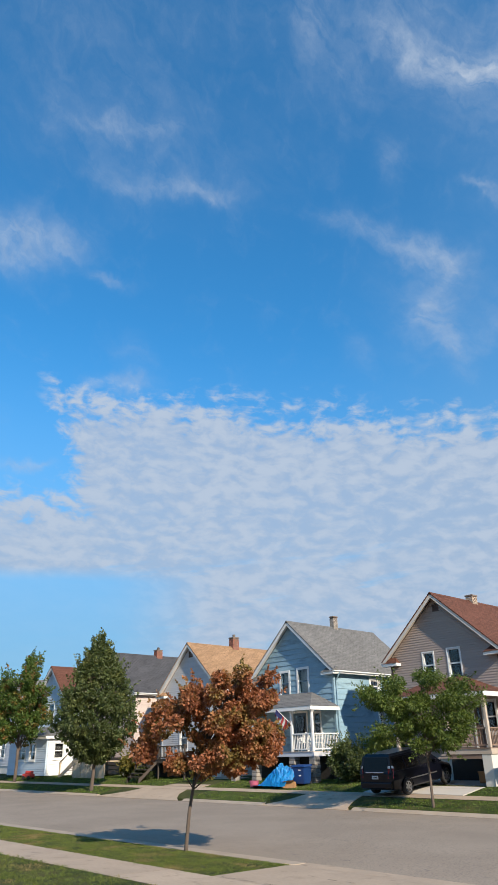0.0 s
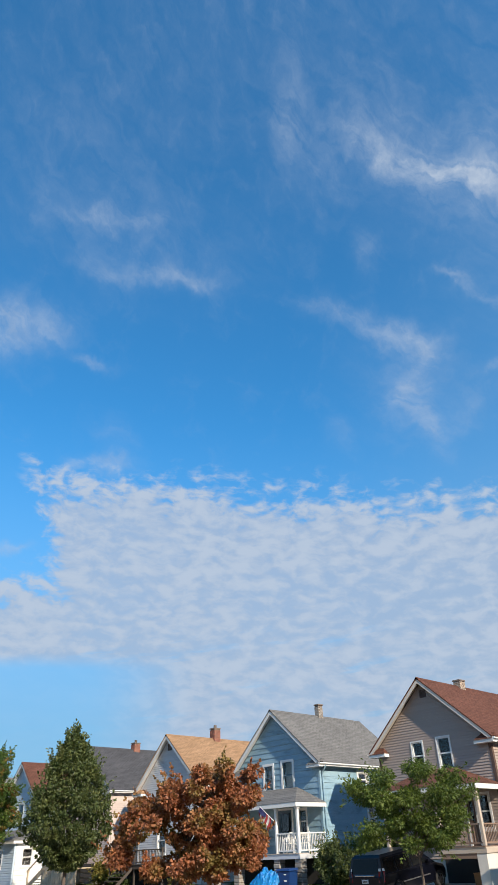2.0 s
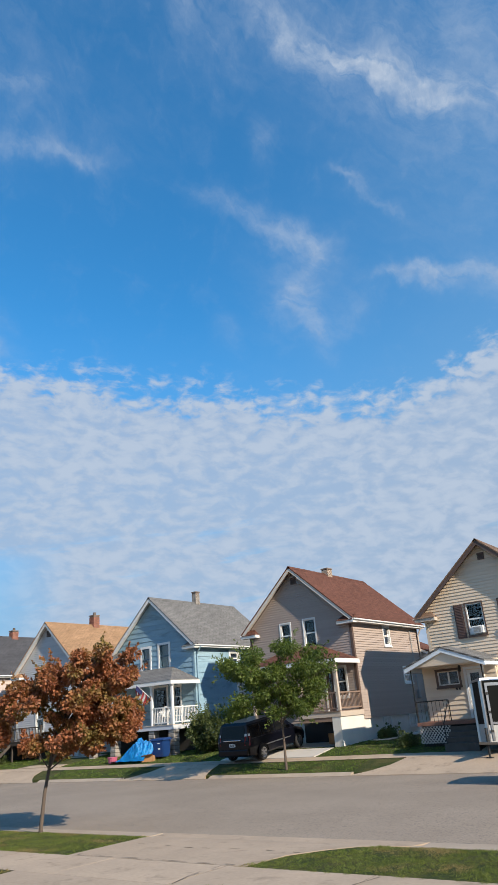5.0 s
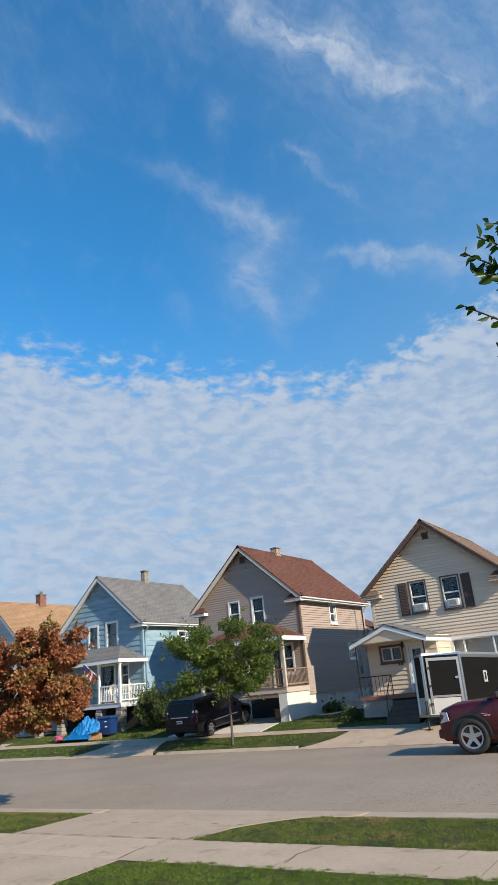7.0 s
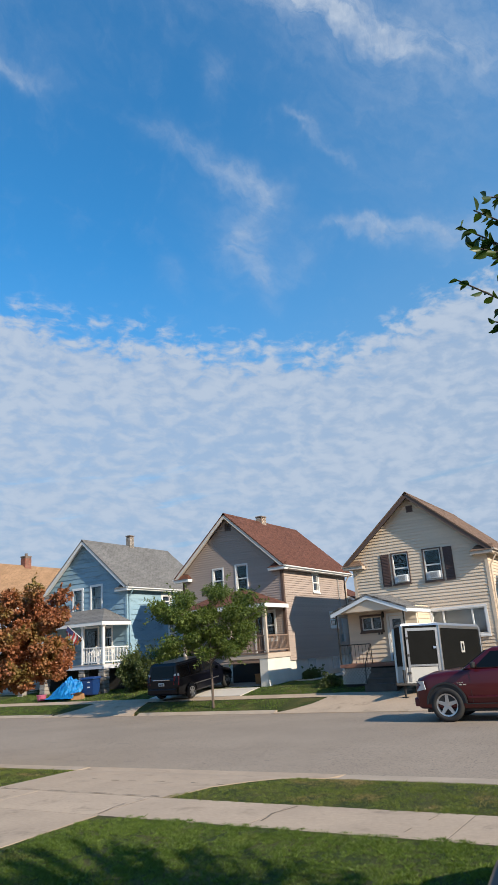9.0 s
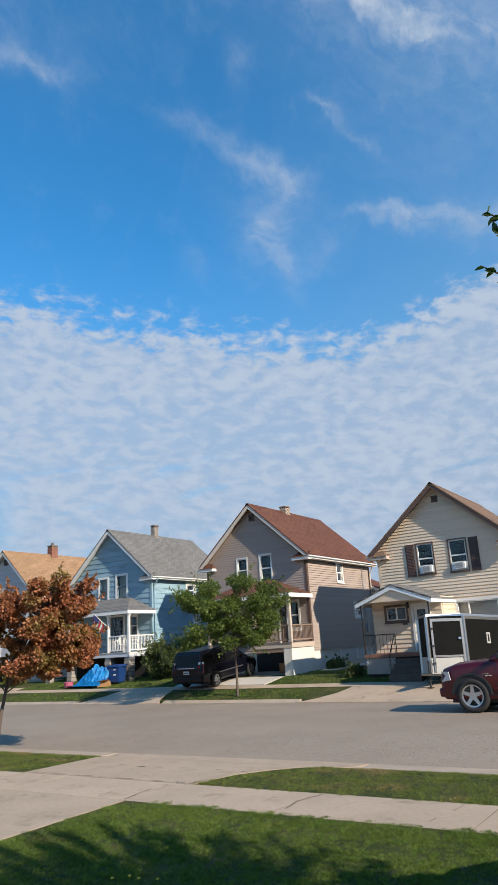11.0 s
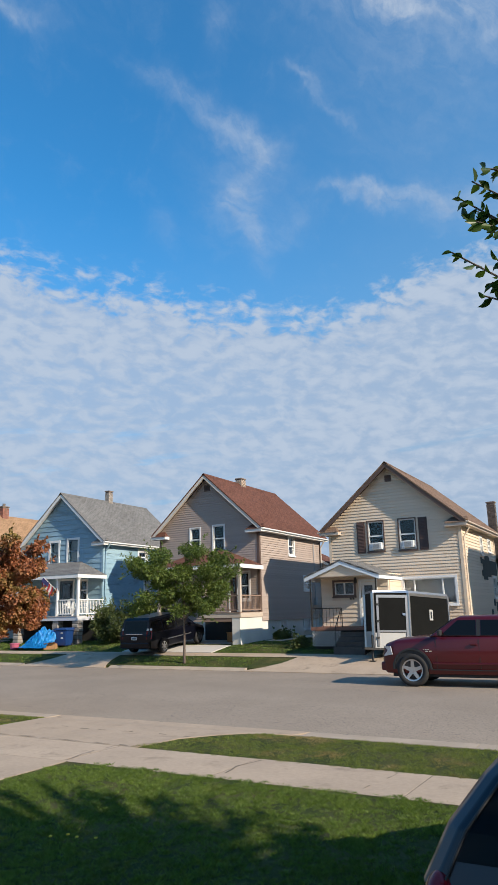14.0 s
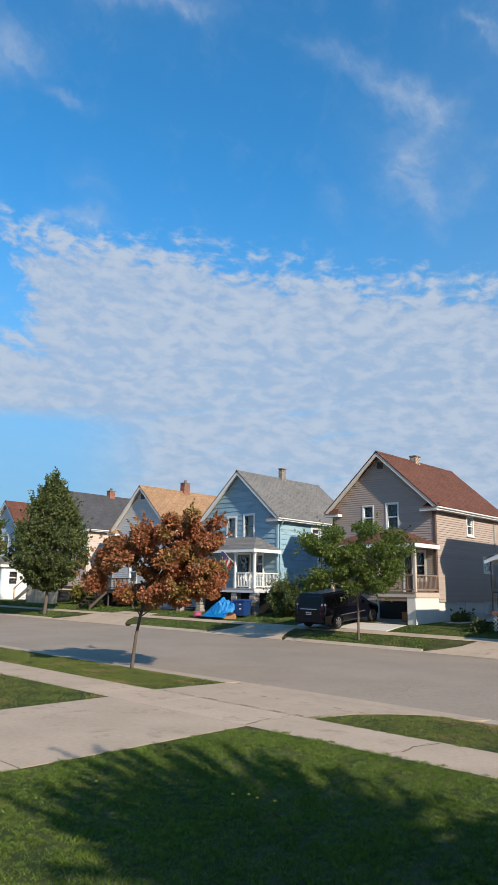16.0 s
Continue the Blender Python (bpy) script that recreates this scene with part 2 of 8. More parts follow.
def leaf_material(name, colour, second, third=None, rough=0.5, patch_lo=0.52, patch_hi=0.68):
    """Leaves that differ from one to the next, let some light through and have a soft sheen."""
    mat = bpy.data.materials.new(name)
    mat.use_nodes = True
    s = Nodes(mat.node_tree)
    isl = s.n("ShaderNodeNewGeometry").outputs["Random Per Island"]
    pos = s.n("ShaderNodeTexCoord").outputs["Object"]
    patch = s.noise(pos, 0.9, 3.0)
    f = s.m("ADD", s.m("MULTIPLY", isl, 0.7), s.m("MULTIPLY", s.m("SUBTRACT", patch, 0.35), 0.9), clamp=True)
    col = s.mix(f, colour, second)
    if third:
        col = s.mix(s.ramp(s.noise(pos, 1.3, 3.0), patch_lo, patch_hi), col, third)
    k = s.m("ADD", 0.6, s.m("MULTIPLY", s.m("FRACT", s.m("MULTIPLY", isl, 17.0)), 0.8))
    col = s.mix(1.0, col, s.xyz(k, k, k), "MULTIPLY")
    p = s.n("ShaderNodeBsdfPrincipled")
    s.put(p.inputs["Base Color"], col)
    p.inputs["Roughness"].default_value = rough
    p.inputs["Specular IOR Level"].default_value = 0.35
    t = s.n("ShaderNodeBsdfTranslucent")
    s.put(t.inputs[0], s.mix(1.0, col, (1.3, 1.4, 0.6), "MULTIPLY"))
    mx = s.n("ShaderNodeMixShader")
    mx.inputs[0].default_value = 0.3
    s.put(mx.inputs[1], p.outputs[0])
    s.put(mx.inputs[2], t.outputs[0])
    out = s.n("ShaderNodeOutputMaterial")
    s.put(out.inputs[0], mx.outputs[0])
    return mat


def lawn_material(name, green, straw, scale=0.6):
    mat = bpy.data.materials.new(name)
    mat.use_nodes = True
    s = Nodes(mat.node_tree)
    pos = s.n("ShaderNodeTexCoord").outputs["Object"]
    f = s.ramp(s.noise(pos, scale, 5.0, 0.6), 0.38, 0.68)
    col = s.mix(f, green, straw)
    fine = s.noise(pos, 28.0, 4.0, 0.7)
    k = s.m("ADD", 0.45, s.m("MULTIPLY", fine, 1.1))
    col = s.mix(1.0, col, s.xyz(k, k, k), "MULTIPLY")
    p = s.n("ShaderNodeBsdfPrincipled")
    s.put(p.inputs["Base Color"], col)
    p.inputs["Roughness"].default_value = 0.95
    p.inputs["Specular IOR Level"].default_value = 0.2
    b = s.n("ShaderNodeBump")
    b.inputs["Strength"].default_value, b.inputs["Distance"].default_value = 0.9, 0.05
    s.put(b.inputs["Height"], fine)
    s.put(p.inputs["Normal"], b.outputs[0])
    out = s.n("ShaderNodeOutputMaterial")
    s.put(out.inputs[0], p.outputs[0])
    return mat


M_LAWN = lawn_material("lawn_soil", (0.034, 0.052, 0.012), (0.085, 0.082, 0.028), 1.1)
M_BLADE = leaf_material("grass_blades", (0.055, 0.10, 0.015), (0.17, 0.235, 0.045), (0.2, 0.175, 0.065), patch_lo=0.60, patch_hi=0.85)
M_BLADE_DRY = leaf_material("dry_patchy_grass_blades", (0.095, 0.13, 0.026), (0.185, 0.215, 0.05), (0.26, 0.2, 0.09), patch_lo=0.51, patch_hi=0.7)
M_ROAD = material("asphalt", (0.315, 0.256, 0.202), 0.92, vary=0.36, scale=0.35, fine=24.0, bump=0.6, second=(0.268, 0.217, 0.171), blotch=((0.11, 0.096, 0.083), 0.50, 0.72, 25.0), spec=0.25)
M_CONC = material("concrete", (0.435, 0.338, 0.252), 0.9, vary=0.17, scale=0.9, fine=15.0, bump=0.4, second=(0.335, 0.262, 0.198), blotch=((0.24, 0.188, 0.14), 0.54, 0.78, 2.3), spec=0.25, per=0.05)
M_NEWCONC = material("pale_concrete", (0.55, 0.515, 0.475), 0.88, vary=0.07, scale=0.8, fine=60.0, bump=0.2, spec=0.25, per=0.03)
M_KERB = material("kerb_concrete", (0.40, 0.325, 0.255), 0.9, vary=0.2, scale=1.1, fine=50.0, bump=0.3, spec=0.25, per=0.06)
M_CRACK = material("joint_dirt", (0.15, 0.122, 0.09), 0.95, vary=0.2, scale=3.0, bump=0.2)
M_PATCH = material("crack_filler", (0.05, 0.048, 0.046), 0.8, vary=0.2, scale=2.0, bump=0.2)


# ---- mesh helpers ----
def mesh_object(name, data, mat, parent=None, label=""):
    data.materials.append(mat)
    ob = new(name, data)
    if parent is not None:
        ob.parent = parent
    if label:
        ob["label"] = label
    return ob


def part(name, bm, mat, parent=None, label="", smooth=False):
    """Links a bmesh as one mesh object, under parent if one is given."""
    data = bpy.data.meshes.new(name)
    bmesh.ops.recalc_face_normals(bm, faces=bm.faces[:])
    bm.to_mesh(data)
    bm.free()
    if smooth:
        data.polygons.foreach_set("use_smooth", [True] * len(data.polygons))
    return mesh_object(name, data, mat, parent, label)


def thing(name, label, category, at=(0, 0, 0), group="", kind="", turn=0):
    ob = new(name)
    ob.empty_display_size = 0.2
    ob.matrix_basis = pose(*at, 0, 0, turn)
    return tagged(ob, label, category, group, kind)


def hull(bm, lower, upper):
    """A closed solid between two rings of the same number of points."""
    a = [bm.verts.new(p) for p in lower]
    b = [bm.verts.new(p) for p in upper]
    n = len(a)
    bm.faces.new(a[::-1])
    bm.faces.new(b)
    for i in range(n):
        bm.faces.new((a[i], a[(i + 1) % n], b[(i + 1) % n], b[i]))


def box(bm, x0, x1, y0, y1, z0, z1):
    hull(bm, ((x0, y0, z0), (x1, y0, z0), (x1, y1, z0), (x0, y1, z0)), ((x0, y0, z1), (x1, y0, z1), (x1, y1, z1), (x0, y1, z1)))


def soft_box(bm, x0, x1, y0, y1, z0, z1, r=0.02, seg=2):
    tmp = bmesh.new()
    box(tmp, x0, x1, y0, y1, z0, z1)
    bmesh.ops.bevel(tmp, geom=tmp.edges[:], offset=r, segments=seg, affect="EDGES", profile=0.5)
    merge(bm, tmp)


def merge(bm, other, m=None):
    if m is not None:
        bmesh.ops.transform(other, matrix=m, verts=other.verts[:])
    data = bpy.data.meshes.new("scratch")
    other.to_mesh(data)
    other.free()
    bm.from_mesh(data)
    bpy.data.meshes.remove(data)


def tube(bm, pts, radii, seg=8, cap=True):
    """A round tapering tube through points."""
    pts = [Vector(p) for p in pts]
    rings = []
    for i, p in enumerate(pts):
        d = (pts[min(i + 1, len(pts) - 1)] - pts[max(i - 1, 0)]).normalized()
        u = d.orthogonal().normalized() if abs(d.z) < 0.99 else Vector((1, 0, 0))
        if i and rings:
            u = (u_prev - d * u_prev.dot(d)).normalized()
        u_prev = u
        w = d.cross(u)
        r = radii[i] if isinstance(radii, (list, tuple)) else radii
        rings.append([bm.verts.new(p + (u * math.cos(a) + w * math.sin(a)) * r) for a in (2 * math.pi * k / seg for k in range(seg))])
    for a, b in zip(rings, rings[1:]):
        for k in range(seg):
            bm.faces.new((a[k], a[(k + 1) % seg], b[(k + 1) % seg], b[k]))
    if cap:
        bm.faces.new(rings[0][::-1])
        bm.faces.new(rings[-1])


def one_box(name, mat, parent, dims, label="", r=0.0):
    bm = bmesh.new()
    if r:
        soft_box(bm, *dims, r)
    else:
        box(bm, *dims)
    return part(name, bm, mat, parent, label)


def lerp(a, b, f):
    return a + (b - a) * f


# ---- ground ----
# height of the land by distance across the street
PROFILE = ((-2000, 0.2), (-60, 0.2), (7.88, 0.2), (9.2, 0.17), (11.2, 0.11), (11.55, 0.07), (11.56, -0.12), (23.62, -0.12), (23.63, 0.07), (25.2, 0.36), (26.5, 0.40), (28.4, 0.66), (30.3, 0.74), (46, 0.85), (58, 1.1), (95, 4.6), (140, 5.2), (4500, 6.0))


def land(y):
    for (y0, z0), (y1, z1) in zip(PROFILE, PROFILE[1:]):
        if y0 <= y <= y1:
            return lerp(z0, z1, (y - y0) / (y1 - y0))
    return 0.2


def build_ground():
    xs = [-4500, -400, -120] + [-80 + 2 * i for i in range(56)] + [60, 400, 4500]
    ys = sorted({y for y, _ in PROFILE} | {-20 + 2.5 * i for i in range(12)} | {26.5 + 0.8 * i for i in range(5)})
    bm = bmesh.new()
    rows = []
    for y in ys:
        row = []
        for x in xs:
            z = land(y)
            if -80 < x < 32 and not 9 < y < 26 and -30 < y < 60:
                z += 0.006 * noise.noise((x * 0.35, y * 0.35, 0))
            row.append(bm.verts.new((x, y, z)))
        rows.append(row)
    for a, b in zip(rows, rows[1:]):
        for i in range(len(xs) - 1):
            bm.faces.new((a[i], a[i + 1], b[i + 1], b[i]))
    tagged(part("ground", bm, M_LAWN), "mown green lawn with straw-coloured dry patches", "ground", kind="structure")


build_ground()


def strip(name, mat, prof, x0, x1, label, category, step=None):
    """A ribbon along the street with a cross-section prof of (y, z) points."""
    bm = bmesh.new()
    n = max(1, int((x1 - x0) / step)) if step else 1
    rows = [[bm.verts.new((lerp(x0, x1, i / n), y, z)) for y, z in prof] for i in range(n + 1)]
    for a, b in zip(rows, rows[1:]):
        for k in range(len(prof) - 1):
            bm.faces.new((a[k], a[k + 1], b[k + 1], b[k]))
    return tagged(part(name, bm, mat), label, category, kind="structure")


strip("road", M_ROAD, ((11.95, -0.10), (12.05, -0.005), (14, 0.02), (17.5, 0.04), (21, 0.02), (23.15, -0.005), (23.25, -0.1)), -1500, 1500, "worn grey asphalt street with faint cracks", "road", 30)


# ---- houses ----
def siding(name, colour, second, blotch=None, rough=0.6, vary=0.07):
    return material(name, colour, rough, vary=vary, scale=0.8, fine=25.0, bump=0.05, second=second, blotch=blotch, stretch=(0.35, 0.35, 1.5), per=0.05, spec=0.4)


M_GREY = siding("taupe_vinyl_siding", (0.375, 0.305, 0.268), (0.325, 0.264, 0.232))
M_BLUE = siding("pale_blue_clapboard", (0.285, 0.42, 0.505), (0.17, 0.29, 0.385), ((0.14, 0.22, 0.265), 0.52, 0.71, 2.2), vary=0.24)
M_CREAM = siding("cream_vinyl_siding", (0.67, 0.55, 0.425), (0.60, 0.49, 0.38))
M_WHITEISH = siding("white_grey_siding", (0.56, 0.57, 0.60), (0.49, 0.50, 0.54))
M_PINK = siding("pale_pink_siding", (0.53, 0.445, 0.41), (0.475, 0.40, 0.365))
M_SKYBLUE = siding("light_blue_siding", (0.5, 0.6, 0.7), (0.42, 0.53, 0.64))
M_WHITE = material("white_painted_trim", (0.74, 0.74, 0.73), 0.5, vary=0.06, scale=2.5, bump=0.05, blotch=((0.5, 0.49, 0.46), 0.66, 0.85, 4.0))
M_TAN = material("tan_trim", (0.52, 0.44, 0.37), 0.55, vary=0.08, scale=2.5, bump=0.05)
M_PALETRIM = material("pale_beige_trim", (0.66, 0.60, 0.53), 0.5, vary=0.06, scale=2.5, bump=0.05)
M_BROWNTRIM = material("dark_brown_trim", (0.11, 0.07, 0.055), 0.6, vary=0.15, scale=3.0, bump=0.1)
M_BLACK = material("black_paint", (0.02, 0.02, 0.022), 0.45, vary=0.2, scale=3.0, bump=0.05)
M_DARKBLUE = material("faded_blue_trim", (0.10, 0.16, 0.22), 0.6, vary=0.15, scale=3.0, bump=0.1)
M_FOUND = material("painted_block_foundation", (0.68, 0.66, 0.62), 0.85, vary=0.1, scale=1.2, bump=0.25, blotch=((0.45, 0.42, 0.38), 0.62, 0.82, 1.8))
M_STONE = material("grey_stone_block", (0.33, 0.30, 0.27), 0.9, vary=0.25, scale=5.0, bump=0.5, per=0.2)
M_BRICK = material("red_brick", (0.32, 0.13, 0.09), 0.9, vary=0.25, scale=5.0, bump=0.4, per=0.25)
M_BRICK_PALE = material("pale_brick", (0.46, 0.37, 0.3), 0.9, vary=0.25, scale=5.0, bump=0.4, per=0.25)
M_BRICK_DARK = material("sooty_brick", (0.13, 0.11, 0.1), 0.9, vary=0.25, scale=5.0, bump=0.4, per=0.25)
M_MORTAR = material("mortar", (0.2, 0.155, 0.13), 0.95, vary=0.15, scale=5.0, bump=0.3)
# near-black colour that paints in the shade of rooms, garage and porch undersides
M_SHADEBLACK = material("painted_shade_black", (0.03, 0.028, 0.027), 0.9, vary=0.2, scale=1.0, bump=0.0)
M_CURTAIN = material("pale_curtain", (0.55, 0.54, 0.52), 0.9, vary=0.15, scale=4.0, bump=0.1, stretch=(6, 1, 0.4))
M_GLASS = glass_material("window_glass")
M_SH_BROWN = shingle_material("brown_red_shingles", (0.15, 0.068, 0.05), (0.11, 0.05, 0.037))
M_SH_GREY = shingle_material("grey_shingles", (0.185, 0.182, 0.18), (0.15, 0.148, 0.147))
M_SH_ORANGE = shingle_material("tan_orange_shingles", (0.36, 0.225, 0.135), (0.29, 0.18, 0.105))
M_SH_DARK = shingle_material("charcoal_shingles", (0.085, 0.086, 0.095), (0.068, 0.069, 0.078))
M_SH_TAN = shingle_material("weathered_brown_shingles", (0.20, 0.135, 0.10), (0.165, 0.11, 0.082))
M_WOOD = material("weathered_deck_wood", (0.27, 0.185, 0.14), 0.8, vary=0.2, scale=2.0, fine=40, bump=0.3, stretch=(1, 1, 0.25), per=0.15)
M_PALEWOOD = material("bare_pine_wood", (0.55, 0.44, 0.31), 0.8, vary=0.15, scale=2.0, fine=40, bump=0.25, per=0.12)
M_IRON = material("black_iron", (0.03, 0.028, 0.027), 0.5, metal=0.6, vary=0.2, scale=6.0, bump=0.1)


def board(bm, along, a0, a1, b0, b1, z0, z1, face, thick, out):
    """One lapped board on a wall. along: 0 for a wall that runs in x, 1 in y; a at its foot, b at its top edge; face: where the wall's face is; out: +1 or -1."""
    lip = 0.03
    def at(a, d, z):
        return (a, face + d, z) if along == 0 else (face + d, a, z)
    lo = [at(a0, out * lip, z0), at(a1, out * lip, z0), at(a1, -out * thick, z0), at(a0, -out * thick, z0)]
    hi = [at(b0, out * 0.002, z1), at(b1, out * 0.002, z1), at(b1, -out * thick, z1), at(b0, -out * thick, z1)]
    hull(bm, lo, hi)


def boarded(name, mat, parent, along, lo, hi, z0, ztop, face, out, course, holes=(), gable=None, label="", pieces=False):
    """A wall: sheathing with openings, and lapped boards over it. gable: (ridge position, ridge height, slope) cuts it to a gable."""
    core, joined, boards = bmesh.new(), bmesh.new(), []
    n = max(1, round((ztop - z0) / course))
    h = (ztop - z0) / n

    def span(z):
        if gable is None:
            return lo, hi
        half = max(0.0, (gable[1] - z) / gable[2])
        return max(lo, gable[0] - half), min(hi, gable[0] + half)

    for k in range(n):
        a, b = z0 + k * h, z0 + (k + 1) * h
        l0, h0 = span(a)
        l1, h1 = span(b)
        if h0 - l0 < 0.05:
            continue
        cuts = sorted((p, q) for p, q, r, s in holes if r < (a + b) / 2 < s)
        edges = [(l0, l1)]
        for p, q in cuts:
            edges += [(p, p), (q, q)]
        edges.append((h0, h1))
        for (s0, s1), (e0, e1) in zip(edges[::2], edges[1::2]):
            if e0 - s0 > 0.01:
                if e1 - s1 < 0.02:
                    s1, e1 = (s1 + e1) / 2 - 0.01, (s1 + e1) / 2 + 0.01
                slab(core, along, s0, e0, s1, e1, a, b, face - out * 0.13, face - out * 0.004)
                bm = bmesh.new() if pieces else joined
                board(bm, along, s0, e0, s1, e1, a, b, face, 0.002, out)
                if pieces:
                    boards.append(bm)
    bmesh.ops.remove_doubles(core, verts=core.verts[:], dist=0.004)
    wall = part(name, core, mat, parent, label)
    for bm in boards:
        part("board", bm, mat, wall)
    if not pieces:
        tagged(part("cladding", joined, mat, wall), kind="stuff")
    else:
        joined.free()
    return wall


def slab(bm, along, a0, a1, b0, b1, z0, z1, f0, f1):
    def at(a, f, z):
        return (a, f, z) if along == 0 else (f, a, z)
    hull(bm, (at(a0, f0, z0), at(a1, f0, z0), at(a1, f1, z0), at(a0, f1, z0)), (at(b0, f0, z1), at(b1, f0, z1), at(b1, f1, z1), at(b0, f1, z1)))


def window(parent, along, face, out, a0, a1, z0, z1, trim, rails=(0.5,), bars=(), name="window", sash=None, wide=0.09, backing=None, label=""):
    """A framed window set in an opening of a wall; its panes are real glass with a curtain or a near-black sheet,
    painted as an unlit room's shade, behind.
    """
    sash = sash or M_WHITE
    def bx(bm, p, q, d0, d1, r, s):
        lo, hi = sorted((face + out * d0, face + out * d1))
        if along == 0:
            box(bm, p, q, lo, hi, r, s)
        else:
            box(bm, lo, hi, p, q, r, s)
    bm = bmesh.new()
    for p, q, r, s in ((a0 - wide, a0, z0 - wide, z1 + wide), (a1, a1 + wide, z0 - wide, z1 + wide), (a0, a1, z1, z1 + wide), (a0, a1, z0 - wide, z0)):
        bx(bm, p, q, -0.1, 0.045, r, s)
    frame_ob = part(name, bm, trim, parent, label)
    bm = bmesh.new()
    bx(bm, a0 - wide - 0.02, a1 + wide + 0.02, 0.047, 0.085, z0 - wide - 0.04, z0 - wide + 0.02)
    part("sill", bm, trim, frame_ob)
    bm = bmesh.new()
    t = 0.045
    for p, q, r, s in ((a0, a0 + t, z0, z1), (a1 - t, a1, z0, z1), (a0 + t, a1 - t, z1 - t, z1), (a0 + t, a1 - t, z0, z0 + t)):
        bx(bm, p, q, -0.07, 0.0, r, s)
    for f in rails:
        zc = lerp(z0, z1, f)
        bx(bm, a0 + t, a1 - t, -0.07, 0.002, zc - 0.03, zc + 0.03)
    for f in bars:
        ac = lerp(a0, a1, f)
        bx(bm, ac - 0.03, ac + 0.03, -0.069, 0.003, z0 + t, z1 - t)
    part("sash", bm, sash, frame_ob)
    levels = [0.0, *rails, 1.0]
    for f, g in zip(levels, levels[1:]):
        bm = bmesh.new()
        bx(bm, a0 + 0.02, a1 - 0.02, -0.045, -0.04, lerp(z0, z1, f) + 0.02, lerp(z0, z1, g) - 0.02)
        pane = part("pane", bm, M_GLASS, frame_ob)
        pane.visible_shadow = False
    # thin backing: a curtain, else a black sheet standing in for room shade
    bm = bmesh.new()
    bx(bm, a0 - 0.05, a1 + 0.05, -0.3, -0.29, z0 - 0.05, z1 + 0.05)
    part("blind" if backing else "room_shade", bm, backing or M_SHADEBLACK, frame_ob)
    return frame_ob


def chimney(parent, x, y, z0, z1, w, d, brick, cap=True, flue=True):
    """A brick stack: a mortar core with single bricks round it and a cap."""
    bm = bmesh.new()
    box(bm, x - w / 2 + 0.02, x + w / 2 - 0.02, y - d / 2 + 0.02, y + d / 2 - 0.02, z0, z1)
    stack = part("chimney", bm, M_MORTAR, parent)
    bm = bmesh.new()
    rows = int((z1 - z0) / 0.085)
    for k in range(rows):
        z = z0 + k * 0.085
        off = (k % 2) * 0.11
        for axis, length, depth in ((0, w, d), (1, d, w)):
            m = int(length / 0.22) + 1
            for i in range(m + 1):
                p, q = max(-length / 2, -length / 2 + i * 0.22 - off), min(length / 2, -length / 2 + (i + 1) * 0.22 - off - 0.012)
                if q - p < 0.04:
                    continue
                for sgn in (-1, 1):
                    lo, hi = sorted((sgn * (depth / 2 - 0.03), sgn * depth / 2))
                    if axis == 0:
                        box(bm, x + p, x + q, y + lo, y + hi, z, z + 0.073)
                    else:
                        box(bm, x + lo, x + hi, y + p + 0.03, y + q - 0.03, z, z + 0.073) if q - p > 0.09 else None
    part("brickwork", bm, brick, stack)
    if cap:
        one_box("chimney_cap", M_MORTAR, stack, (x - w / 2 - 0.025, x + w / 2 + 0.025, y - d / 2 - 0.025, y + d / 2 + 0.025, z1, z1 + 0.07))
    if flue:
        bm = bmesh.new()
        tube(bm, ((x, y, z1 + 0.1), (x, y, z1 + 0.28)), 0.11, 10)
        part("flue", bm, M_BRICK_DARK, stack)
    return stack


def roof_slab(bm, x0, z0, x1, z1, y0, y1, t):
    """A sloping slab from (x0, z0) to (x1, z1) between y0 and y1, of thickness t measured down."""
    hull(bm, ((x0, y0, z0 - t), (x1, y0, z1 - t), (x1, y0, z1), (x0, y0, z0)), ((x0, y1, z0 - t), (x1, y1, z1 - t), (x1, y1, z1), (x0, y1, z0)))


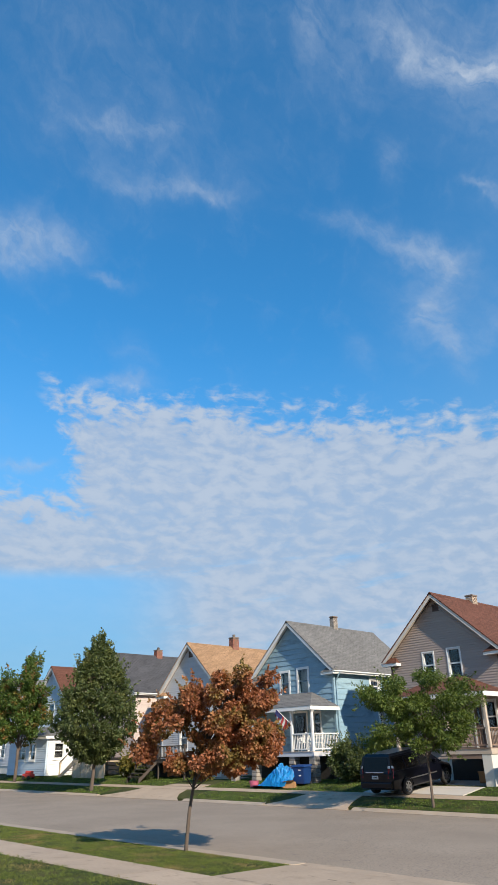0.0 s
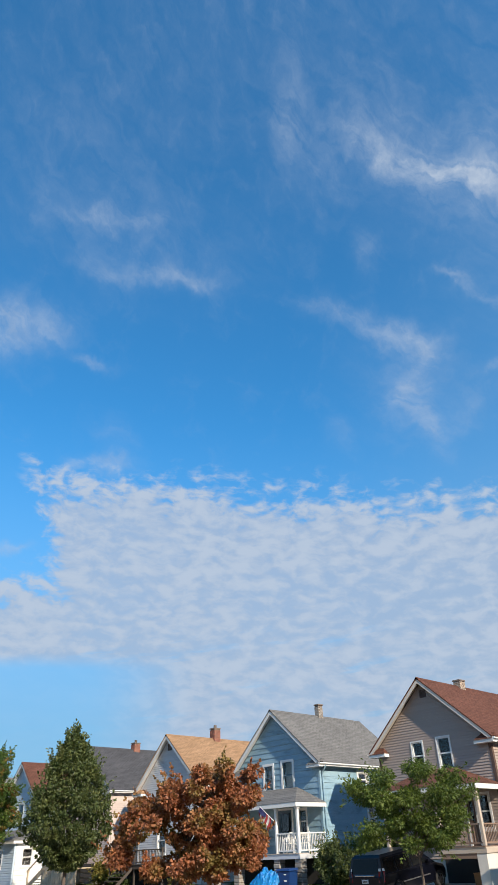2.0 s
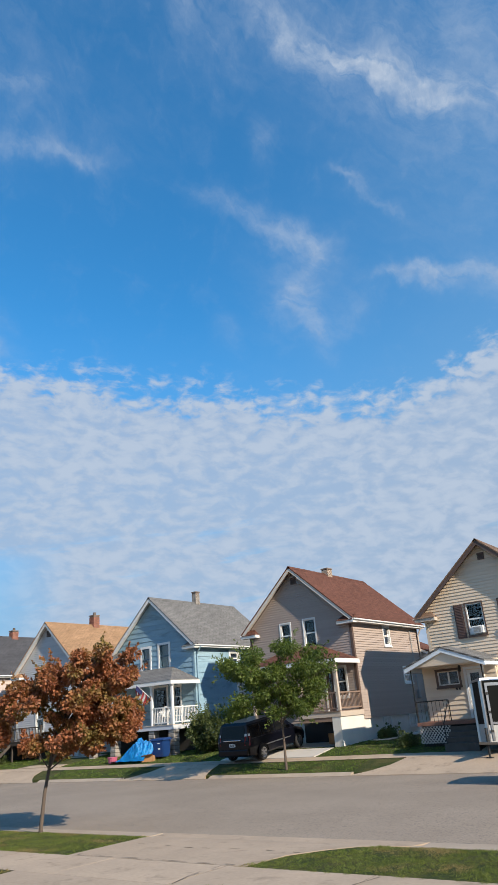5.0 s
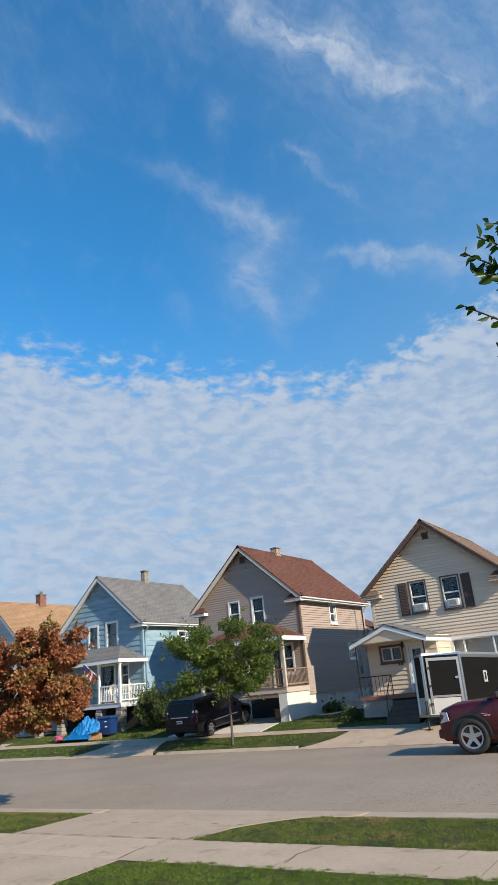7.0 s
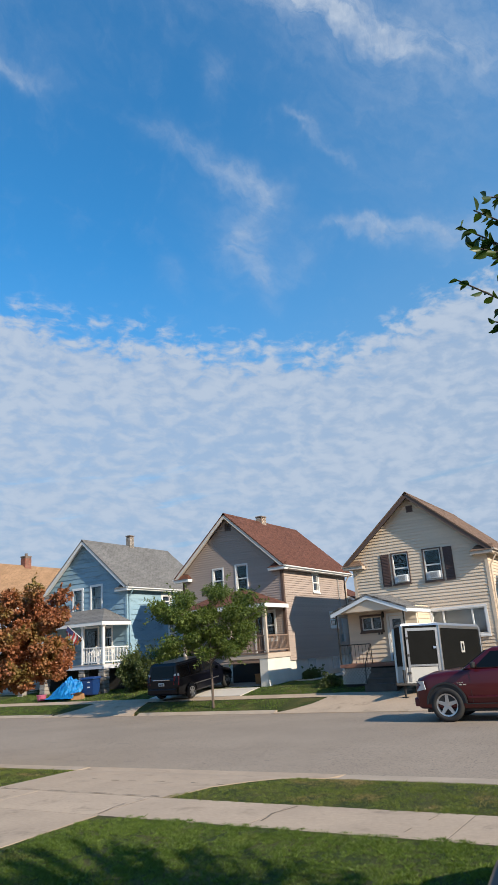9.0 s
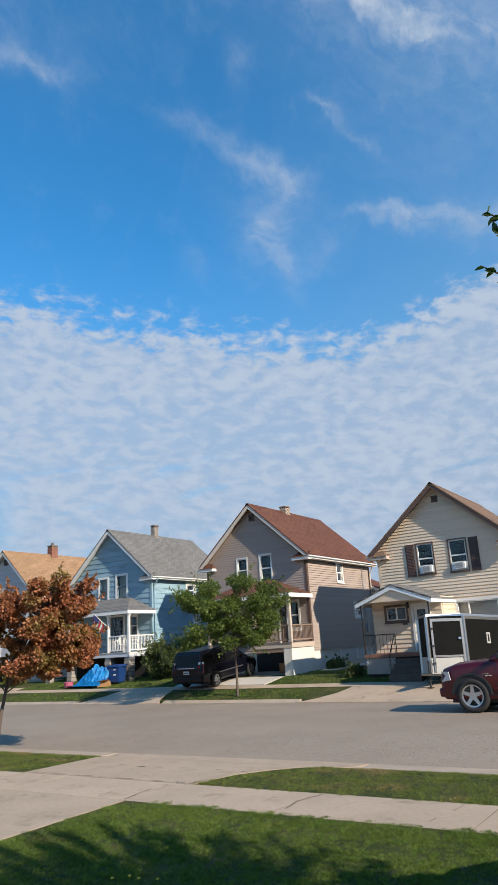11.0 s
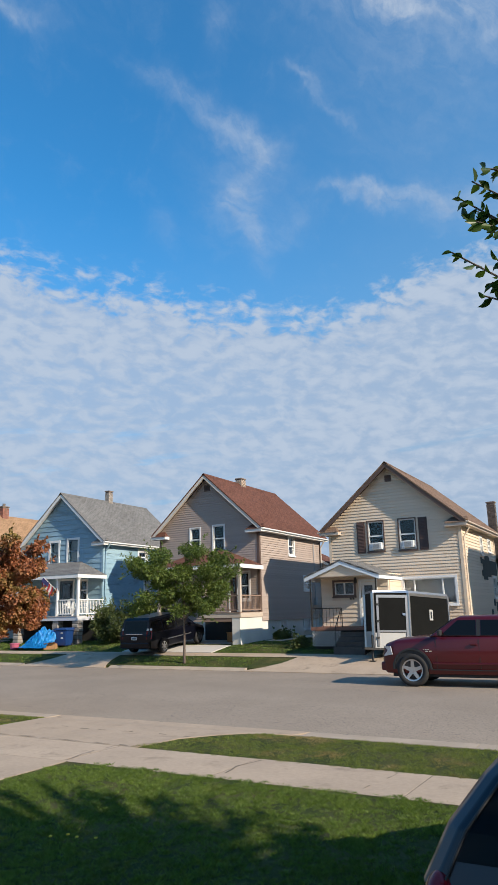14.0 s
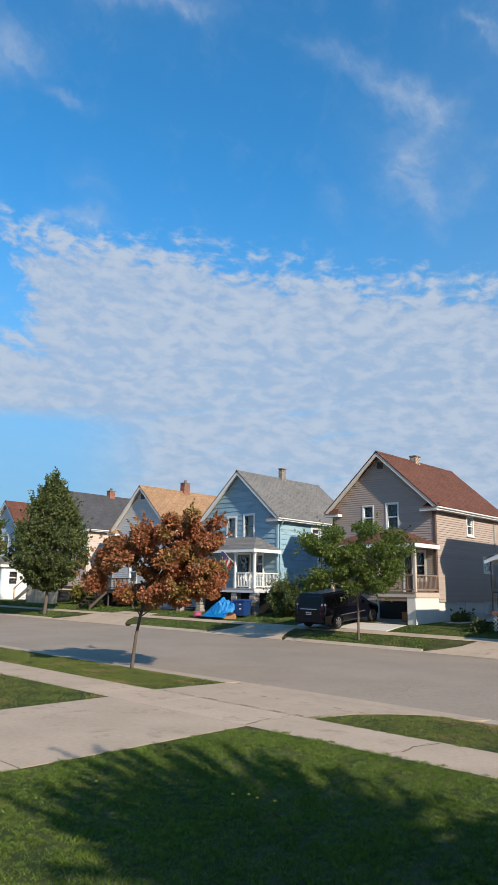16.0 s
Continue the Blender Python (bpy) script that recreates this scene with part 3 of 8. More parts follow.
def gable_house(name, label, xl, xr, yf, yb, zg, zs, ze, zp, wall, roof, trim, corner, front=(), side=(), course=0.13, found=None, over=0.36, fore=0.40, returns=True, ret_len=0.95, pieces=False):
    """A gable-fronted house. zg ground, zs foot of the siding, ze eave height at the roof's edge, zp ridge.
    front, side: openings (a0, a1, z0, z1) in the front and in the right-hand wall."""
    xc = (xl + xr) / 2
    home = thing(name, label, "house", (xc, yf, zg))
    inv = home.matrix_basis.inverted()
    half = (xr - xl) / 2 + over
    slope = (zp - ze) / half
    zw = zp - slope * (xr - xl) / 2      # roof height over the wall
    made = []
    gable = (xc, zp - 0.14, slope)
    made.append(boarded("front_wall", wall, None, 0, xl, xr, zs, zp - 0.16, yf, -1, course, front, gable, pieces=pieces))
    made.append(boarded("back_wall", wall, None, 0, xl, xr, zs, zp - 0.16, yb, 1, course * 2, (), gable))
    made.append(boarded("side_wall", wall, None, 1, yf + 0.14, yb - 0.14, zs, zw - 0.12, xr, 1, course, side, pieces=pieces))
    made.append(boarded("side_wall", wall, None, 1, yf + 0.14, yb - 0.14, zs, zw - 0.12, xl, -1, course * 2))
    # corner boards
    for x in (xl, xr):
        for y in (yf, yb):
            sx, sy = (1 if x == xr else -1), (1 if y == yb else -1)
            bm = bmesh.new()
            box(bm, *sorted((x + sx * 0.04, x - sx * 0.1)), *sorted((y + sy * 0.04, y + sy * 0.031)), zs, zw - 0.14)
            box(bm, *sorted((x + sx * 0.04, x + sx * 0.031)), *sorted((y + sy * 0.031, y - sy * 0.1)), zs, zw - 0.14)
            made.append(part("corner_board", bm, corner, None))
    # foundation of block courses
    bm = bmesh.new()
    box(bm, xl + 0.04, xr - 0.04, yf + 0.04, yb - 0.04, zg - 0.4, zs)
    made.append(part("foundation", bm, found or M_FOUND, None))
    # roof
    for sgn in (-1, 1):
        bm = bmesh.new()
        ex = xc + sgn * half
        roof_slab(bm, ex, ze, xc, zp, yf - fore, yb + fore, 0.07)
        made.append(part("roof_slope", bm, roof, None))
        bm = bmesh.new()
        roof_slab(bm, xc + sgn * (half - 0.02), ze - 0.072 + 0.02 * slope, xc, zp - 0.072, yf - fore + 0.02, yf - fore + 0.05, 0.2)
        made.append(part("rake_board", bm, trim, None))
        bm = bmesh.new()
        roof_slab(bm, xc + sgn * (half - 0.02), ze - 0.072 + 0.02 * slope, xc, zp - 0.072, yf - fore + 0.05, yf - 0.03, 0.03)
        made.append(part("rake_soffit", bm, trim, None))
        # eave fascia and soffit
        bm = bmesh.new()
        box(bm, *sorted((ex + sgn * 0.003, ex - sgn * 0.03)), yf - fore, yb + fore, ze - 0.2, ze - 0.05)
        box(bm, *sorted((ex - sgn * 0.03, xc + sgn * ((xr - xl) / 2 + 0.025))), yf - fore, yb + fore, ze - 0.2, ze - 0.17)
        made.append(part("eave_fascia", bm, M_WHITE if trim is not M_BROWNTRIM else M_TAN, None))
        bm = bmesh.new()
        tube(bm, ((ex + sgn * 0.06, yf - fore, ze - 0.09), (ex + sgn * 0.06, yb + fore, ze - 0.09)), 0.04, 8)
        made.append(part("gutter", bm, M_WHITE if trim is not M_BROWNTRIM else M_TAN, None))
        if returns:
            # boxed eave return with its own little sloping roof
            a, b = ex, ex - sgn * ret_len
            bm = bmesh.new()
            box(bm, *sorted((a, b)), yf - fore + 0.01, yf - 0.03, ze - 0.24, ze - 0.1)
            made.append(part("eave_return", bm, M_WHITE if trim is not M_BROWNTRIM else M_TAN, None))
            bm = bmesh.new()
            y0, y1, z0, z1 = yf - fore - 0.03, yf - 0.025, ze - 0.1, ze + 0.18
            hull(bm, ((a, y0, z0), (b, y0, z0), (b, y1, z0), (a, y1, z0)), ((a, y1 - 0.03, z1), (b + sgn * 0.25, y1 - 0.03, z1), (b + sgn * 0.25, y1, z1), (a, y1, z1)))
            made.append(part("return_roof", bm, roof, None))
    # ridge cap
    bm = bmesh.new()
    hull(bm, ((xc - 0.14, yf - fore, zp - 0.14 * slope + 0.01), (xc + 0.14, yf - fore, zp - 0.14 * slope + 0.01), (xc, yf - fore, zp + 0.025)), ((xc - 0.14, yb + fore, zp - 0.14 * slope + 0.01), (xc + 0.14, yb + fore, zp - 0.14 * slope + 0.01), (xc, yb + fore, zp + 0.025)))
    made.append(part("ridge_cap", bm, roof, None))
    for ob in made:
        ob.parent = home
        ob.matrix_parent_inverse = inv
    return home


def into(home, *obs):
    """Puts parts that were built in world space under their thing."""
    inv = home.matrix_basis.inverted()
    for ob in obs:
        ob.parent = home
        ob.matrix_parent_inverse = inv
    return obs[0]


def vent(home, x, z, yf, w=0.32):
    bm = bmesh.new()
    for p, q, r, s in ((x - w / 2 - 0.05, x - w / 2, z - w / 2, z + w / 2), (x + w / 2, x + w / 2 + 0.05, z - w / 2, z + w / 2), (x - w / 2 - 0.05, x + w / 2 + 0.05, z + w / 2, z + w / 2 + 0.05), (x - w / 2 - 0.05, x + w / 2 + 0.05, z - w / 2 - 0.05, z - w / 2)):
        box(bm, p, q, yf - 0.05, yf - 0.01, r, s)
    for k in range(5):
        zc = z - w / 2 + (k + 0.5) * w / 5
        hull(bm, ((x - w / 2, yf - 0.045, zc - 0.03), (x + w / 2, yf - 0.045, zc - 0.03), (x + w / 2, yf - 0.04, zc - 0.03), (x - w / 2, yf - 0.04, zc - 0.03)), ((x - w / 2, yf - 0.02, zc + 0.03), (x + w / 2, yf - 0.02, zc + 0.03), (x + w / 2, yf - 0.015, zc + 0.03), (x - w / 2, yf - 0.015, zc + 0.03)))
    into(home, part("gable_vent", bm, M_BROWNTRIM))


YF, YB, ZG = 30.5, 38.1, 0.85

# grey house
GREY_WINS = ((-20.72, -20.12, 5.3, 6.5), (-19.28, -18.62, 5.2, 6.55))
GREY_SIDE = ((33.87, 34.5, 5.1, 6.0), (35.65, 36.5, 3.25, 3.95))
grey = gable_house("house", "two-storey taupe vinyl-sided house with brown shingle roof", -22.7, -16.58, YF, YB, ZG, 1.68, 6.27, 9.35, M_GREY, M_SH_BROWN, M_PALETRIM, M_BROWNTRIM, course=0.118,
                   pieces=True, front=GREY_WINS + ((-17.72, -17.2, 2.75, 4.05), (-18.3, -17.9, 2.05, 4.1)), side=GREY_SIDE)
for a0, a1, z0, z1 in GREY_WINS:
    into(grey, window(None, 0, YF, -1, a0, a1, z0, z1, M_WHITE, wide=0.06, label="white double-hung window"))
into(grey, window(None, 0, YF, -1, -17.72, -17.2, 2.75, 4.05, M_WHITE))
for y0, y1, z0, z1 in GREY_SIDE:
    into(grey, window(None, 1, -16.58, 1, y0, y1, z0, z1, M_WHITE))
for y0 in (32.65, 35.55):
    into(grey, window(None, 1, -16.62, 1, y0, y0 + 0.75, 1.13, 1.6, M_WHITE, rails=(), bars=(0.5,), name="basement_window", wide=0.06))
vent(grey, -19.64, 8.62, YF, 0.26)
into(grey, chimney(None, -19.64, 34.1, 8.9, 9.6, 0.4, 0.5, M_BRICK_PALE, flue=False))

# blue house
BLUE_WINS = ((-30.95, -30.3, 5.2, 6.42), (-29.5, -28.75, 5.2, 6.5))
BLUE_SIDE = ((33.75, 34.5, 5.2, 5.85), (34.35, 34.85, 2.95, 4.25))
blue = gable_house("house", "two-storey weathered pale blue clapboard house with grey roof", -33.1, -26.8, YF, YB, ZG, 1.5, 6.27, 9.37, M_BLUE, M_SH_GREY, M_WHITE, M_BLUE,
                   pieces=True, front=BLUE_WINS + ((-30.05, -29.0, 2.1, 4.15), (-28.48, -27.95, 3.0, 4.1)), side=BLUE_SIDE, course=0.3, found=M_STONE)
for a0, a1, z0, z1 in BLUE_WINS:
    into(blue, window(None, 0, YF, -1, a0, a1, z0, z1, M_WHITE, wide=0.13, sash=M_DARKBLUE, backing=M_CURTAIN, label="white-framed window with drawn curtain"))
into(blue, window(None, 0, YF, -1, -28.48, -27.95, 3.0, 4.1, M_WHITE))
for y0, y1, z0, z1 in BLUE_SIDE:
    into(blue, window(None, 1, -26.8, 1, y0, y1, z0, z1, M_WHITE, wide=0.13))
into(blue, chimney(None, -29.95, 34.5, 8.9, 10.0, 0.34, 0.4, M_STONE, flue=False))

# cream house
CREAM_WINS = ((-10.78, -10.05, 4.72, 6.05), (-9.3, -8.55, 4.7, 6.05))
cream = gable_house("house", "two-storey cream vinyl-sided house with weathered brown roof", -12.72, -6.58, YF, YB, ZG, 1.35, 5.78, 8.74, M_CREAM, M_SH_TAN, M_BROWNTRIM, M_CREAM,
                    pieces=True, front=CREAM_WINS + ((-9.3, -7.0, 2.3, 3.38),), side=((34.35, 34.85, 4.6, 5.35), (36.3, 36.95, 4.8, 5.35), (36.9, 37.6, 2.55, 3.5)), course=0.14)
for a0, a1, z0, z1 in CREAM_WINS:
    into(cream, window(None, 0, YF, -1, a0, a1, z0, z1, M_BROWNTRIM, wide=0.055, label="white window with an air conditioner in the lower sash"))
into(cream, window(None, 0, YF, -1, -9.3, -7.0, 2.3, 3.38, M_WHITE, rails=(), bars=(0.22, 0.76), wide=0.1, backing=M_CURTAIN, name="picture_window", label="wide white picture window with pale curtain"))
for y0, y1, z0, z1 in ((34.35, 34.85, 4.6, 5.35), (36.3, 36.95, 4.8, 5.35), (36.9, 37.6, 2.55, 3.5)):
    into(cream, window(None, 1, -6.58, 1, y0, y1, z0, z1, M_WHITE))
vent(cream, -9.65, 8.0, YF, 0.2)

# house with the tan-orange roof
ORANGE_WINS = ((-40.75, -40.1, 5.0, 6.3), (-39.2, -38.5, 5.0, 6.3), (-41.0, -40.2, 2.4, 3.8))
orange = gable_house("house", "pale grey sided house with tan-orange shingle roof", -43.1, -36.7, YF, YB, ZG, 1.5, 5.98, 9.28, M_WHITEISH, M_SH_ORANGE, M_WHITE, M_WHITE, front=ORANGE_WINS)
for a0, a1, z0, z1 in ORANGE_WINS:
    into(orange, window(None, 0, YF, -1, a0, a1, z0, z1, M_WHITE))
vent(orange, -39.9, 8.5, YF)
into(orange, chimney(None, -39.9, 34.5, 8.8, 9.9, 0.5, 0.55, M_BRICK))

# house with the charcoal roof
charcoal = gable_house("house", "pale pink-beige house with charcoal shingle roof", -53.0, -46.7, YF, YB, ZG, 1.4, 6.45, 9.68, M_PINK, M_SH_DARK, M_WHITE, M_PINK, front=((-50.3, -49.4, 2.2, 3.6), (-50.2, -49.4, 5.1, 6.4)), side=((33.0, 33.7, 4.9, 6.0),))
into(charcoal, window(None, 0, YF, -1, -50.3, -49.4, 2.2, 3.6, M_WHITE), window(None, 0, YF, -1, -50.2, -49.4, 5.1, 6.4, M_WHITE), window(None, 1, -46.7, 1, 33.0, 33.7, 4.9, 6.0, M_WHITE))
into(charcoal, chimney(None, -49.85, 34.6, 9.2, 10.1, 0.5, 0.55, M_BRICK))

# house with the brown roof, farther along
brown = gable_house("house", "light blue sided house with brown shingle roof", -63.4, -57.1, YF, YB, ZG, 1.4, 6.3, 9.6, M_SKYBLUE, M_SH_BROWN, M_WHITE, M_WHITE, front=((-60.8, -59.7, 5.0, 6.4), (-61.8, -60.9, 2.2, 3.6)), side=((32.0, 32.8, 4.6, 5.8),))
into(brown, window(None, 0, YF, -1, -60.8, -59.7, 5.0, 6.4, M_WHITE), window(None, 0, YF, -1, -61.8, -60.9, 2.2, 3.6, M_WHITE), window(None, 1, -57.1, 1, 32.0, 32.8, 4.6, 5.8, M_WHITE))

# two more of the row, at its ends
end_l = gable_house("house", "white-grey sided house with grey roof, behind a street tree", -73.6, -67.3, YF, YB, ZG, 1.4, 6.3, 9.4, M_WHITEISH, M_SH_GREY, M_WHITE, M_WHITE, front=((-71.6, -70.6, 5.0, 6.4), (-70.0, -69.0, 2.1, 3.6)))
into(end_l, window(None, 0, YF, -1, -71.6, -70.6, 5.0, 6.4, M_WHITE), window(None, 0, YF, -1, -70.0, -69.0, 2.1, 3.6, M_WHITE))
end_r = gable_house("house", "cream sided house at the end of the row", -2.6, 3.6, YF, YB, ZG, 1.4, 5.8, 8.75, M_CREAM, M_SH_GREY, M_WHITE, M_WHITE)


# ---- pavements, kerbs and driveways ----
def slab_poly(name, mat, pts, label, category, rise=0.012, thick=0.12, parent=None):
    """A flat slab over the land with a polygon outline (x, y) or (x, y, z)."""
    bm = bmesh.new()
    top = [(p[0], p[1], (p[2] if len(p) > 2 else land(p[1]) + 0.03) + rise) for p in pts]
    hull(bm, [(x, y, z - thick) for x, y, z in top], top)
    ob = part(name, bm, mat, parent)
    return tagged(ob, label, category, kind="structure") if parent is None else ob


def pavement(name, y0, y1, z0, z1, x0, x1, step, label, near):
    """A walk of separate concrete flags with open joints over a dirt bed."""
    bm = bmesh.new()
    hull(bm, ((x0, y0, z0 - 0.15), (x1, y0, z0 - 0.15), (x1, y1, z1 - 0.15), (x0, y1, z1 - 0.15)), ((x0, y0, z0 + 0.034), (x1, y0, z0 + 0.034), (x1, y1, z1 + 0.034), (x0, y1, z1 + 0.034)))
    bed = tagged(part(name, bm, M_CRACK), label, "pavement", kind="structure")
    rng = random.Random(5 if near else 6)
    n = int((x1 - x0) / step)
    for k in range(n):
        a, b = x0 + k * step + 0.006, x0 + (k + 1) * step - 0.006
        dz = [rng.uniform(-0.0015, 0.0015) for _ in range(4)]
        bm = bmesh.new()
        c = 0.002
        lo = [(a, y0, z0 - 0.1), (b, y0, z0 - 0.1), (b, y1, z1 - 0.1), (a, y1, z1 - 0.1)]
        mid = [(a, y0, z0 + 0.03 + dz[0]), (b, y0, z0 + 0.03 + dz[1]), (b, y1, z1 + 0.03 + dz[2]), (a, y1, z1 + 0.03 + dz[3])]
        top = [(a + c, y0 + c, z0 + 0.036 + dz[0]), (b - c, y0 + c, z0 + 0.036 + dz[1]), (b - c, y1 - c, z1 + 0.036 + dz[2]), (a + c, y1 - c, z1 + 0.036 + dz[3])]
        rings = [[bm.verts.new(p) for p in r] for r in (lo, mid, top)]
        for r, s in zip(rings, rings[1:]):
            for i in range(4):
                bm.faces.new((r[i], r[(i + 1) % 4], s[(i + 1) % 4], s[i]))
        bm.faces.new(rings[2])
        part("paving_flag", bm, M_CONC, bed)
    return bed


pavement("pavement", 7.86, 9.18, 0.172, 0.144, -47.6, 12.4, 2.5, "worn beige concrete footpath with dirt joints", True)
pavement("pavement", 25.2, 26.5, 0.345, 0.385, -79.0, 41.0, 1.5, "thin beige concrete footpath across the street", False)


def kerb(x0, x1, far, step=3.0):
    """A rolled concrete kerb with its gutter, in cast lengths."""
    if far:
        prof = ((23.12, -0.1), (23.12, 0.01), (23.36, 0.0), (23.44, 0.045), (23.5, 0.075), (23.66, 0.085), (23.68, -0.1))
    else:
        prof = ((12.26, -0.1), (12.26, 0.024), (11.86, 0.03), (11.72, 0.055), (11.66, 0.075), (11.54, 0.085), (11.5, -0.1))
    bed = tagged(new("kerb"), "pale concrete kerb and gutter beside the street", "kerb", kind="structure")
    bed.location = ((x0 + x1) / 2, prof[2][0], 0)
    n = max(1, round((x1 - x0) / step))
    for k in range(n):
        a, b = lerp(x0, x1, k / n) + 0.006, lerp(x0, x1, (k + 1) / n) - 0.006
        bm = bmesh.new()
        hull(bm, [(a - bed.location.x, y - bed.location.y, z) for y, z in prof], [(b - bed.location.x, y - bed.location.y, z) for y, z in prof])
        part("kerb_length", bm, M_KERB, bed)


kerb(-90, -11.9, False)
kerb(-5.7, 40, False)
kerb(-90, -39.6, True)
kerb(-31.2, -25.3, True)
kerb(-20.1, -13.5, True)
kerb(-5.5, 40, True)


def apron(rows, mat, label):
    """A driveway mouth that falls from the footpath to the gutter. rows: (y, z, x0, x1)."""
    bm = bmesh.new()
    made = [[bm.verts.new((lerp(x0, x1, i / 6), y, z)) for i in range(7)] for y, z, x0, x1 in rows]
    for a, b in zip(made, made[1:]):
        for i in range(6):
            bm.faces.new((a[i], a[i + 1], b[i + 1], b[i]))
    bmesh.ops.recalc_face_normals(bm, faces=bm.faces[:])
    if bm.faces[0].normal.z < 0:
        bmesh.ops.reverse_faces(bm, faces=bm.faces[:])
    ret = bmesh.ops.extrude_face_region(bm, geom=bm.faces[:])
    bmesh.ops.translate(bm, verts=[v for v in ret["geom"] if isinstance(v, bmesh.types.BMVert)], vec=(0, 0, -0.15))
    return tagged(part("driveway_apron", bm, mat), label, "driveway", kind="structure")


# near driveway: a mouth and a drive
apron(((12.26, 0.026, -11.85, -5.7), (11.84, 0.034, -11.75, -5.85), (11.5, 0.086, -11.55, -6.15), (11.2, 0.117, -11.48, -6.5), (10.8, 0.132, -11.42, -6.85), (10.2, 0.150, -11.38, -7.2), (9.19, 0.180, -11.3, -7.3)), M_CONC, "wide beige concrete driveway mouth with cracks")
for y0, y1 in ((-6.0, 0.4), (0.42, 4.2), (4.22, 7.856)):
    slab_poly("driveway", M_CONC, ((-11.0, y0, 0.207), (-7.5, y0, 0.207), (-7.5, y1, 0.207), (-11.0, y1, 0.207)), "beige concrete driveway slab", "driveway", rise=0.0)


def crack(pts, width, mat, z, seed, gap=0.15):
    """A ragged line of dirt or filler lying in a surface."""
    rng = random.Random(seed)
    bm = bmesh.new()
    rows = []
    for (x0, y0), (x1, y1) in zip(pts, pts[1:]):
        n = max(2, int(math.hypot(x1 - x0, y1 - y0) / 0.18))
        for i in range(n):
            f = i / n
            x, y = lerp(x0, x1, f), lerp(y0, y1, f)
            d = Vector((y0 - y1, x1 - x0)).normalized()
            o, w = rng.uniform(-0.03, 0.03), width * rng.uniform(0.3, 1.3)
            zz = z if not callable(z) else z(y)
            rows.append((bm.verts.new((x + d.x * (o - w / 2), y + d.y * (o - w / 2), zz)), bm.verts.new((x + d.x * (o + w / 2), y + d.y * (o + w / 2), zz))))
    for a, b in zip(rows, rows[1:]):
        if rng.random() > gap:
            bm.faces.new((a[0], a[1], b[1], b[0]))
    return tagged(part("crack", bm, mat), "dark crack in the paving", "crack", kind="structure")


def mouth_top(y):
    """Height of the near driveway mouth."""
    for (y0, z0), (y1, z1) in zip(MOUTH, MOUTH[1:]):
        if y0 <= y <= y1:
            return lerp(z0, z1, (y - y0) / (y1 - y0)) + 0.004
    return 0.188


MOUTH = ((9.19, 0.180), (10.2, 0.150), (10.8, 0.132), (11.2, 0.117), (11.5, 0.086), (11.84, 0.034), (12.26, 0.026))
crack(((-26.0, 12.3), (-9, 12.31), (4, 12.29)), 0.03, M_PATCH, 0.012, 1, 0.3)
crack(((-11.1, 9.21), (-9, 9.23), (-7.3, 9.2)), 0.024, M_CRACK, 0.19, 2, 0.5)
crack(((-7.55, 7.9), (-7.66, 8.6), (-7.5, 9.2)), 0.024, M_CRACK, 0.213, 3, 0.3)
crack(((-10.9, 10.55), (-9.4, 10.4), (-8.2, 10.5), (-6.9, 10.4)), 0.026, M_CRACK, mouth_top, 4, 0.5)
crack(((-5.01, 9.1), (-5.08, 8.6), (-4.98, 7.95)), 0.026, M_CRACK, lambda y: lerp(0.210, 0.182, (y - 7.86) / 1.32) + 0.003, 6, 0.25)
crack(((-3.02, 9.15), (-3.12, 7.9)), 0.022, M_CRACK, lambda y: lerp(0.210, 0.182, (y - 7.86) / 1.32) + 0.003, 7, 0.3)
for k, (xa, xb, yy) in enumerate(((-26, -12, 15.6), (-9, 2, 18.4), (-34, -20, 20.3), (-30, 10, 12.9), (-34, 6, 23.08))):
    crack(((xa, yy), (lerp(xa, xb, 0.5), yy + 0.15), (xb, yy - 0.08)), 0.016, M_PATCH, lambda y: 0.004 + (0.02 + (min(y, 35 - y) - 14) / 3.5 * 0.02 if 14 < y < 21 else max(0.0, (min(y, 35 - y) - 12.05) / 1.95 * 0.025)) + 0.004, 20 + k, 0.55)

# driveways across the street
for (a, b, c, d), what in (((-25.3, -20.1, -24.2, -21.0), "shaded concrete driveway mouth"), ((-13.5, -5.5, -12.1, -6.2), "broad concrete driveway mouth"), ((-39.6, -31.2, -37.4, -33.2), "concrete driveway mouth")):
    apron(((23.12, 0.02, a, b), (23.4, 0.055, lerp(a, c, 0.2), lerp(b, d, 0.2)), (23.66, 0.092, lerp(a, c, 0.4), lerp(b, d, 0.4)), (24.4, 0.226, lerp(a, c, 0.8), lerp(b, d, 0.8)), (25.18, 0.378, c, d)), M_CONC, what)
for y0, y1 in ((26.52, 27.7), (27.72, 30.3)):
    slab_poly("driveway", M_NEWCONC, ((-22.0, y0), (-16.95, y0), (-16.95, y1), (-22.0, y1)), "pale new concrete driveway", "driveway", rise=0.01)
slab_poly("garden_path", M_NEWCONC, ((-16.2, 30.2), (-15.3, 30.2), (-15.3, 37.5), (-16.2, 37.5)), "narrow pale concrete path beside the taupe house", "path", rise=0.0)
for y0, y1 in ((26.52, 28.3), (28.32, 30.3)):
    slab_poly("driveway", M_CONC, ((-10.2, y0), (-5.8, y0), (-5.8, y1), (-10.2, y1)), "grey concrete driveway with stains", "driveway", rise=0.01)
slab_poly("driveway", M_CONC, ((-37.2, 26.52), (-33.6, 26.52), (-33.9, 30.4), (-36.4, 30.4)), "beige concrete driveway", "driveway", rise=0.01)


